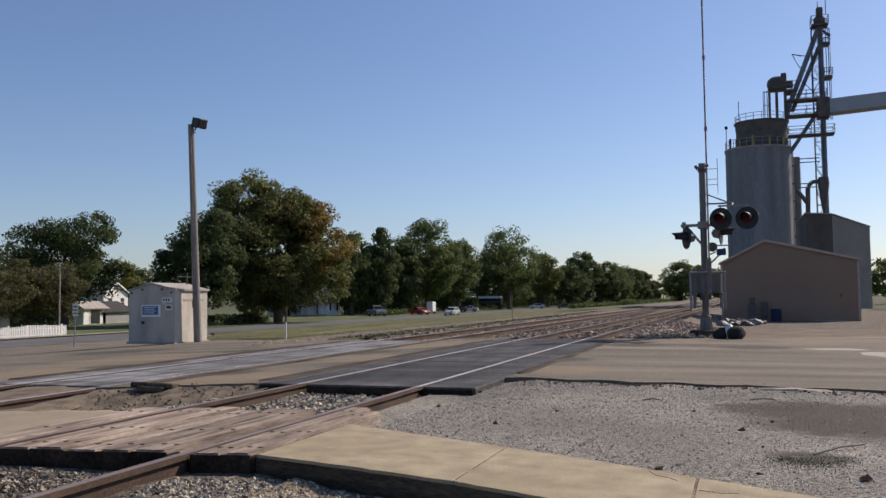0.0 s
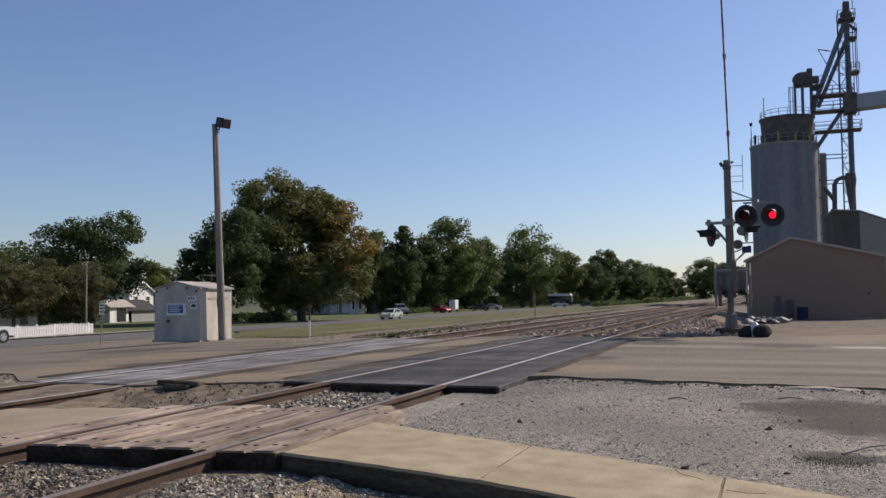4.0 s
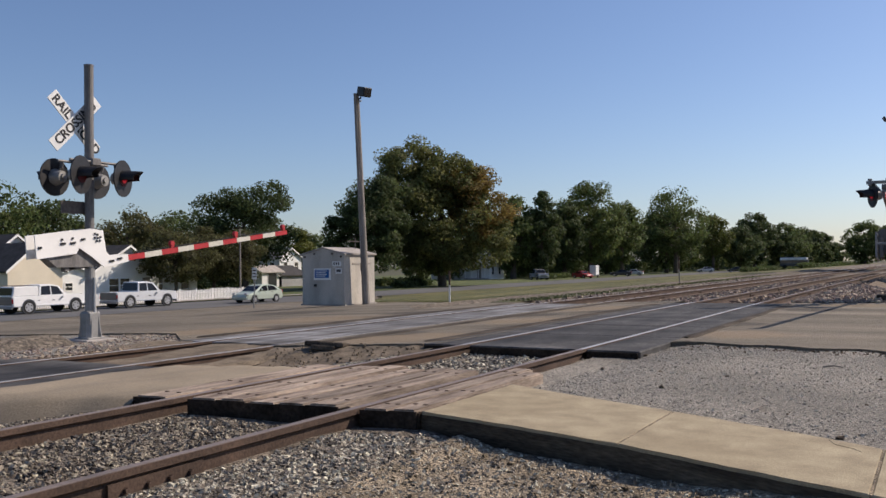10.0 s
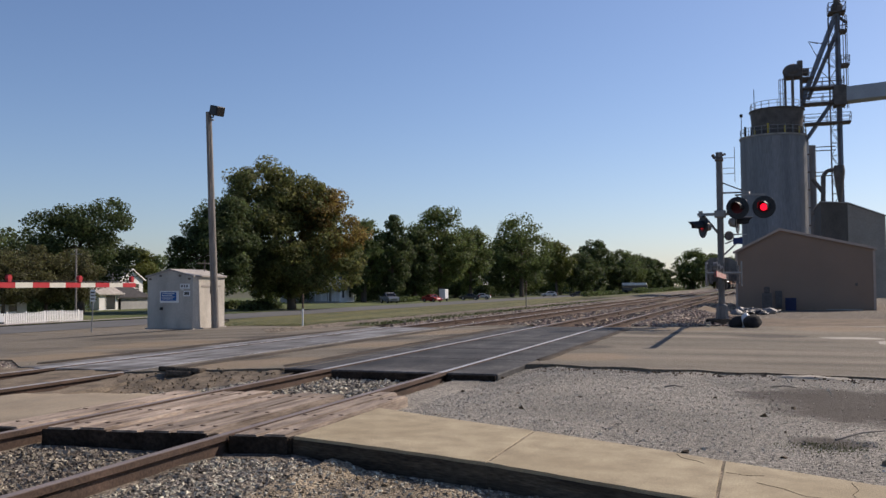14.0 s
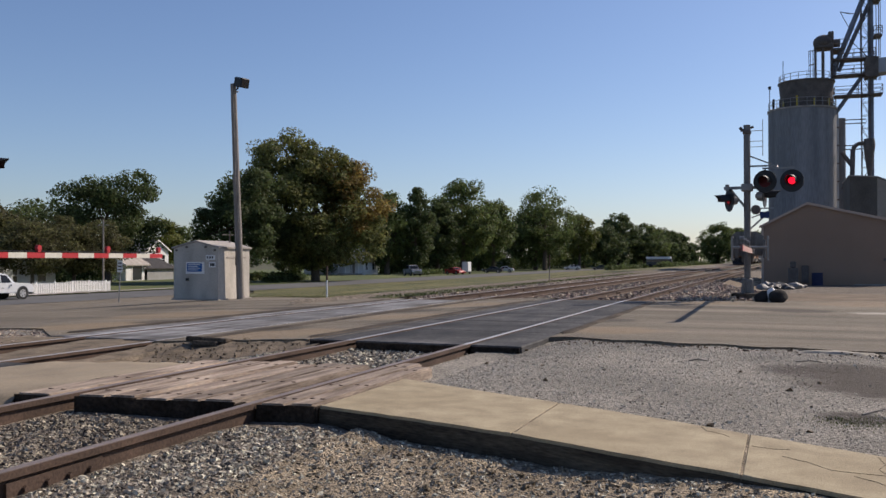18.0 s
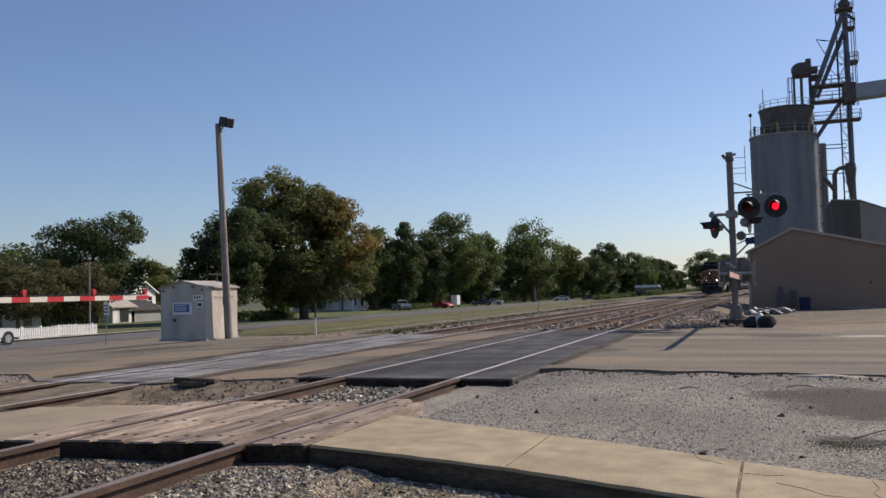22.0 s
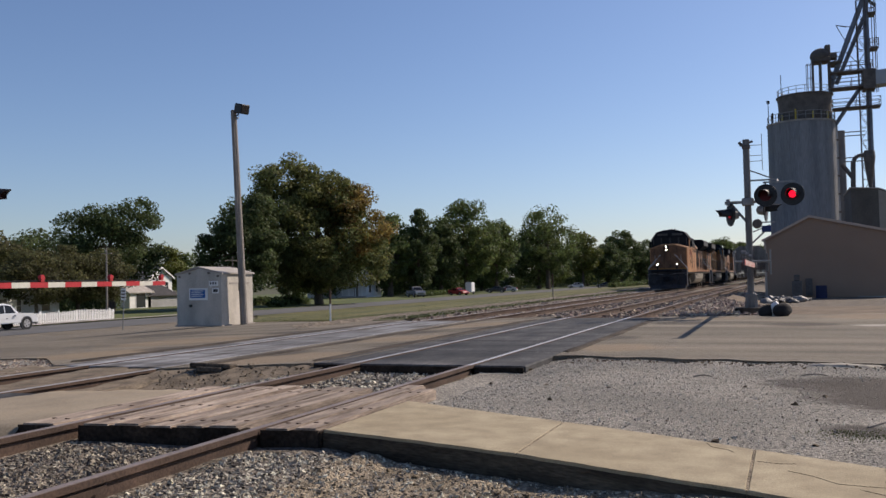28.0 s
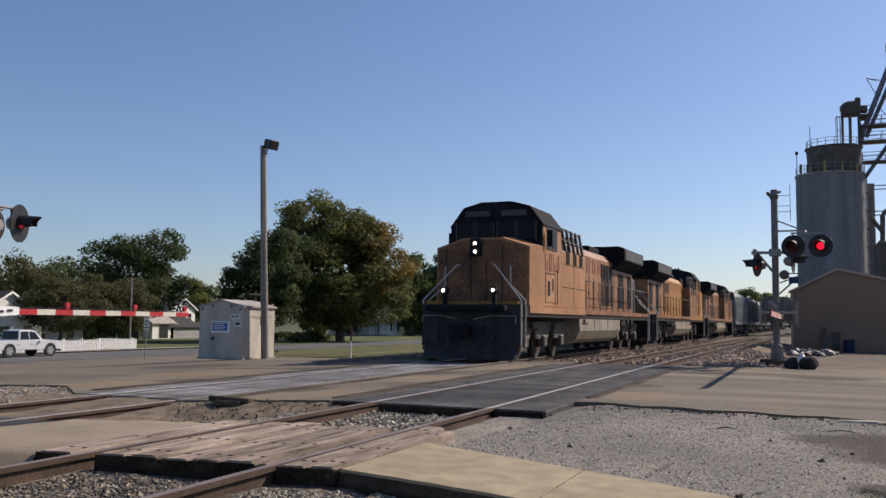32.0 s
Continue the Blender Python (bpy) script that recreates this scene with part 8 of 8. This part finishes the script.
            part("frame", bm, LOCOGREY, w)
    for x0, x1 in ((-1.0, -0.18), (0.18, 1.0)):
        bm = B()
        box(bm, x0, 2.93, 4.4, x1, 2.979, 4.58, 0.01)
        nb = part("number_board", bm, LOCOGREY, cab)
        for k in range(4):
            bm = B()
            q = x0 + 0.12 + 0.16 * k
            box(bm, q, 2.925, 4.44, q + 0.1, 2.929, 4.54)
            part("bar", bm, TRUCKGREY, nb)
    bm = B()
    for k in range(3):
        rod(bm, (-0.22 + 0.22 * k, 4.2, 4.96), (-0.22 + 0.22 * k, 4.75, 4.96), 0.04, 0.075, 10)
    box(bm, -0.3, 4.35, 4.85, 0.3, 4.5, 4.95, 0.01)
    part("horn", bm, BLACKSTEEL, t, "black air horn on the cab roof")
    for s in (-1, 1):
        for y0, y1 in ((3.42, 3.95), (4.02, 4.6)):
            bm = B()
            box(bm, s * 1.5 - 0.02, y0, 3.42, s * 1.5 + 0.015, y1, 4.02, 0.01)
            w = part("side_window", bm, CABGLASS, cab, "dark side window")
            for zz in (3.39, 4.02):
                bm = B()
                box(bm, s * 1.5 - 0.02, y0 - 0.03, zz, s * 1.5 + 0.025, y1 + 0.03, zz + 0.035)
                part("frame", bm, LOCOGREY, w)
        bm = B()
        box(bm, s * 1.56, 3.3, 3.45, s * 1.72, 3.35, 3.95, 0.01)
        part("mirror", bm, NAVY, cab)
        for k in range(4):
            bm = B()
            q = 3.25 + 0.44 * k
            box(bm, s * 1.502, q, 2.72, s * 1.512, q + 0.09, 3.28)
            box(bm, s * 1.502, q + 0.2, 2.72, s * 1.512, q + 0.29, 3.28 if k % 2 else 3.02)
            box(bm, s * 1.502, q + 0.09, 2.72, s * 1.512, q + 0.2, 2.81)
            part("number_bar", bm, REDLETTER, cab)
        bm = B()
        box(bm, s * 1.5, 3.3, 1.75, s * 1.518, 4.35, 2.62, 0.005)
        part("side_door", bm, paint, cab)
        for y0, y1, z0, z1 in ((3.5, 3.75, 1.95, 2.4), (4.0, 4.14, 2.1, 2.5), (3.28, 4.37, 2.62, 2.65), (4.36, 4.385, 1.7, 2.65)):
            bm = B()
            box(bm, s * 1.5, y0, z0, s * 1.522, y1, z1)
            part("door_recess", bm, NAVY, cab, "dark recess in the cab side")
        bm = B()
        rod(bm, (s * 1.56, 4.45, 1.7), (s * 1.56, 4.45, 2.75), 0.018, seg=6)
        rod(bm, (s * 1.56, 4.45, 2.75), (s * 1.5, 4.45, 2.75), 0.018, seg=6)
        part("grab_iron", bm, LOCOGREY, cab)
    # cabinet behind the cab, with an open frame above it
    bm = B()
    box(bm, -1.49, 5.1, 1.6, 1.49, 8.4, 3.5, 0.04)
    cabinet = part("cabinet", bm, SOOTED if paint is BRIGHT else paint, t)
    for s in (-1, 1):
        for y0, y1, z0, z1 in ((5.12, 5.145, 1.68, 3.45), (6.75, 6.775, 1.68, 3.05), (5.2, 8.3, 2.28, 2.3), (5.2, 8.3, 3.04, 3.06)):
            bm = B()
            box(bm, s * 1.49 - 0.005, y0, z0, s * 1.49 + 0.006, y1, z1)
            part("panel_seam", bm, NAVY, cabinet)
        for y in (5.75, 6.65, 7.5):
            bm = B()
            box(bm, s * 1.49 - 0.01, y, 3.08, s * 1.49 + 0.014, y + 0.42, 3.49)
            part("vent", bm, NAVY, cabinet, "dark vent opening")
        for k in range(6):
            bm = B()
            y = 5.3 + 0.58 * k
            beam(bm, (s * 1.44, y, 3.48), (s * 1.3, y, 4.28), 0.13, 0.08)
            part("roof_rib", bm, LOCOGREY, t, "upright of the open roof frame")
        bm = B()
        for z, x in ((4.28, 1.3), (3.9, 1.37)):
            beam(bm, (s * x, 5.2, z), (s * x, 8.3, z - 0.06), 0.05)
        part("roof_rail", bm, LOCOGREY, t)
    for x0, y0, x1, y1, h in ((-0.95, 5.5, 0.95, 6.3, 4.3), (-0.8, 6.6, 0.8, 7.9, 4.15), (-0.5, 8.6, 0.5, 9.8, 4.35), (-0.4, 10.6, 0.4, 11.6, 4.45), (-0.6, 12.6, 0.6, 14.4, 4.3)):
        bm = B()
        box(bm, x0, y0, 3.45, x1, y1, h, 0.06)
        part("roof_box", bm, NAVY, t, "dark roof box")
    # engine hood
    r0, r1 = rad
    bm = B()
    side(bm, [(-1.0, 1.6), (1.0, 1.6), (1.0, 3.7), (0.72, 4.0), (-0.72, 4.0), (-1.0, 3.7)], 8.4, r0)
    skin = SOOTED if paint == FADED else paint
    hood = part("engine_hood", bm, skin, t)
    n = int((r0 - 8.5) / 0.8)
    for s in (-1, 1):
        for k in range(n):
            bm = B()
            y = 8.5 + 0.8 * k
            box(bm, s * 1.0 - 0.01, y, 1.75, s * 1.0 + 0.022, y + 0.74, 2.95, 0.01)
            p = part("hood_door", bm, skin, hood)
            bm = B()
            box(bm, s * 1.0, y + 0.62, 2.2, s * 1.0 + 0.04, y + 0.66, 2.36)
            part("latch", bm, NAVY, p)
        for k in range(6):
            bm = B()
            y = 8.8 + 0.9 * k
            box(bm, s * 1.0, y, 3.08, s * 1.0 + 0.012, y + 0.16, 3.62)
            box(bm, s * 1.0, y + 0.38, 3.08, s * 1.0 + 0.012, y + 0.54, 3.62)
            box(bm, s * 1.0, y + 0.16, 3.3 + 0.16 * (k % 2), s * 1.0 + 0.012, y + 0.38, 3.42 + 0.16 * (k % 2))
            part("letter_bar", bm, REDLETTER, hood, "faded red lettering")
        rails_along(t, s * 1.46, 8.6, 20.9, 1.6, 11)
        for k in range(4):
            bm = B()
            box(bm, s * 1.0 - 0.01, r0 - 2.3 + 0.55 * k, 1.85, s * 1.0 + 0.03, r0 - 1.9 + 0.55 * k, 3.55)
            part("grille", bm, NAVY, hood, "dark louvred grille")
    bm = B()
    side(bm, [(-1.0, 1.6), (1.0, 1.6), (1.0, 3.62), (-1.0, 3.62)], r0, r1)
    radiator = part("radiator_base", bm, SOOTED, t, "hood below the radiators")
    bm = B()
    side(bm, [(-1.0, 3.45), (1.0, 3.45), (1.54, 3.85), (1.54, 4.36), (1.3, 4.46), (-1.3, 4.46), (-1.54, 4.36), (-1.54, 3.85)], r0 - 0.1, r1)
    part("radiator", bm, NAVY, t, "flared sooty radiator housing")
    for s in (-1, 1):
        bm = B()
        box(bm, s * 1.54 - 0.01, r0 + 0.1, 3.9, s * 1.54 + 0.012, r1 - 0.15, 4.32)
        part("radiator_grille", bm, LOCOGREY, radiator, "dusty radiator grille")
        for k in range(4):
            bm = B()
            y = r0 + 0.2 + (r1 - r0 - 0.4) * k / 4
            box(bm, s * 1.0 - 0.01, y, 1.8, s * 1.0 + 0.02, y + (r1 - r0) / 4 - 0.18, 3.3, 0.01)
            part("radiator_door", bm, NAVY if k % 2 else SOOTED, radiator)
    if r1 < 20.5:
        bm = B()
        side(bm, [(-0.9, 1.6), (0.9, 1.6), (0.9, 3.2), (0.6, 3.5), (-0.6, 3.5), (-0.9, 3.2)], r1, 20.8)
        part("rear_hood", bm, LOCOGREY, t)
    # below the deck
    bm = B()
    side(bm, [(-1.44, 1.32), (1.44, 1.32), (1.46, 0.85), (1.3, 0.55), (1.0, 0.4), (-1.0, 0.4), (-1.3, 0.55), (-1.46, 0.85), (-1.44, 1.32)][:-1], 7.7, 14.55)
    tank = part("fuel_tank", bm, TANKGREY, t, "pale grey fuel tank")
    for s in (-1, 1):
        for y in (9.9, 12.2):
            bm = B()
            box(bm, s * 1.45 - 0.01, y, 0.86, s * 1.45 + 0.012, y + 0.03, 1.3)
            part("tank_seam", bm, NAVY, tank)
        bm = B()
        rod(bm, (s * 1.4, 8.3, 1.2), (s * 1.52, 8.3, 1.2), 0.06, seg=10)
        part("filler_cap", bm, DARKSTEEL, tank)
    bogie(t, 4.6, keep)
    bogie(t, 17.7, keep)
    return t


def hopper(name, paint, label, seed):
    t = thing(name, pose(0, 0, 0), label, "freight car", "freight cars")
    bm = B()
    sec = [(-1.42, 1.3), (1.42, 1.3), (1.58, 1.7), (1.6, 2.8), (1.52, 3.9), (1.2, 4.45), (-1.2, 4.45), (-1.52, 3.9), (-1.6, 2.8), (-1.58, 1.7)]
    side(bm, sec, 1.7, 16.3)
    body = part("body", bm, paint, t, smooth=False)
    for k in range(12):
        for s in (-1, 1):
            bm = B()
            box(bm, s * 1.59, 1.9 + 1.26 * k, 1.5, s * 1.66, 2.0 + 1.26 * k, 4.0)
            part("rib", bm, paint, body)
    for s in (-1, 1):
        bm = B()
        box(bm, s * 1.5, 0.5, 1.15, s * 1.62, 17.5, 1.42)
        part("sill", bm, HOPPERDARK, t)
    bm = B()
    for y0, y1 in ((0.5, 1.7), (16.3, 17.5)):
        box(bm, -1.5, y0, 1.2, 1.5, y1, 1.4)
        for s in (-1, 1):
            beam(bm, (s * 1.4, y0 + 0.1, 1.4), (s * 1.4, y0 + 0.1, 4.3), 0.08)
            beam(bm, (s * 1.4, y1 - 0.1, 1.4), (s * 1.4, y1 - 0.1, 4.3), 0.08)
        box(bm, -1.4, y0, 4.25, 1.4, y1, 4.32)
    part("end_platform", bm, HOPPERDARK, t)
    for k in range(3):
        bm = B()
        prism(bm, [(-1.2, 4.0 + 4.2 * k), (1.2, 4.0 + 4.2 * k), (1.2, 6.6 + 4.2 * k), (-1.2, 6.6 + 4.2 * k)], 0.55, 1.35)
        part("outlet", bm, HOPPERDARK, t)
    bm = B()
    box(bm, -0.6, 1.9, 4.45, 0.6, 16.1, 4.62, 0.04)
    part("hatch", bm, paint, t)
    for y in (2.6, 15.4):
        for d in (-0.9, 0.9):
            wheelset(t, y + d, -0.07)
        for s in (-1, 1):
            bm = B()
            vs = side(bm, [(-1.2, 0.35), (-1.2, 0.7), (-0.4, 0.95), (0.4, 0.95), (1.2, 0.7), (1.2, 0.35), (0.4, 0.3), (-0.4, 0.3)], s * 0.98 - 0.06, s * 0.98 + 0.06, "x")
            shift(bm, vs, pose(0, y, 0))
            part("bogie_frame", bm, RUST, t)
    bm = B()
    box(bm, -0.12, -0.1, 0.75, 0.12, 0.6, 1.0)
    box(bm, -0.12, 17.4, 0.75, 0.12, 18.1, 1.0)
    part("coupler", bm, NAVY, t)
    return t


SPEED = 12.0


def train_front(t):
    """Where the leading coupler is along the main track at t seconds."""
    return lerp((0, 21, 27, 28, 29, 30, 31, 32), (400, 150, 82, 70, 58.5, 46.6, 34.5, 22.3), t)


lead = locomotive("locomotive", FADED, True, "faded yellow leading diesel locomotive with lit headlights", True)
second = locomotive("locomotive", BRIGHT, False, "yellow diesel locomotive running backwards, grey radiators first", rad=(16.4, 21.0))
third = locomotive("locomotive", SOOTED, False, "faded yellow diesel locomotive running backwards behind two others")
TRAIN = [(lead, 0.0, 0), (second, 44.9, 180), (third, 67.6, 180)]
pale = hopper("hopper_car", HOPPER, "pale grey covered hopper car with ribbed sides", 1)
dark = hopper("hopper_car", HOPPERDARK, "dark grey covered hopper car with ribbed sides", 2)
at_y = 68.0
for k in range(9):
    src = pale if k not in (1, 5, 8) else dark
    car = src if k in (0, 1) else copy_thing(src, pose(0, 0, 0))
    TRAIN.append((car, at_y, 0))
    at_y += 18.3
def on_track(t, back, turn):
    y = train_front(t) + back
    q = y + (11 if turn == 0 else -11)
    lean = -math.degrees(math.atan((bend(q + 8) - bend(q - 8)) / 16))
    return pose(FAR_X + bend(y), y, FAR_Z + 0.005, 0, 0, turn + lean)


for ob, back, turn in TRAIN:
    MOVERS.append((ob, lambda t, back=back, turn=turn: on_track(t, back, turn)))



# ---- what moves ----
def gate_angle(t):
    return lerp((0, 4.0, 5.0, 5.5, 6, 6.5, 7, 7.5, 8, 8.5, 9, 9.3, 9.6, 10, 10.6, 11, 11.6, 12, 12.4, 32), (86, 86, 79.5, 73, 68, 63.8, 56.6, 47.4, 38.0, 29.0, 20.4, 15.2, 11.2, 7.4, 5.2, 4.2, 2.2, 0.8, 0, 0), t)


def right_gate_angle(t):
    return lerp((0, 1.5, 3.5, 5.5, 6, 6.5, 7, 7.5, 8, 9, 10, 11, 11.6, 32), RIGHT, t)


RIGHT = (89, 89, 62, 41.5, 36.8, 32.2, 27.3, 23, 19.8, 12.3, 6, 2, 0, 0)


def motions():
    times = [0, 1.4] + [1.75 + 0.25 * k for k in range(44)] + [13, 32]
    for arm, way in ARMS:
        p = arm.matrix_basis.translation.copy()
        rows = []
        for t in times:
            turn = pose(*p) @ pose(0, 0.4, 0.2, gate_angle(t), 0, 0) @ pose(0, -0.4, -0.2) if way > 0 else pose(*p, 0, 0, 180) @ pose(0, 0, 0, right_gate_angle(t), 0, 0)
            rows.append((t, turn))
        walk(arm, rows)
    # the bulb slides out to the lens while it is lit
    on, off = pose(0, -0.014, 0), pose(0, 0.06, 0)
    for bulbs, phase in ((BULBS_B, 0), (BULBS_A, 1)):
        for disc in bulbs:
            rows = [(0, off)]
            for n in range(1, 34):
                a, b = (n - 0.38, n + 0.07) if phase == 0 else (n + 0.08, n + 0.61)
                rows += [(a - 0.034, off), (a, on), (b, on), (b + 0.034, off)]
            rows = [q for q in rows if q[0] < 32]
            rows.append((32.0, on if phase == 0 else off))
            walk(disc, rows)
    spin = math.degrees(SPEED / 0.53) / 15
    for w in WHEELS:
        p = w.matrix_basis.translation.copy()
        walk(w, [(k / 15, pose(*p, (spin * k) % 360, 0, 0)) for k in range(481)])
    for ob, f in MOVERS:
        walk(ob, [(t, f(t)) for t in MOVE_TIMES])


motions()
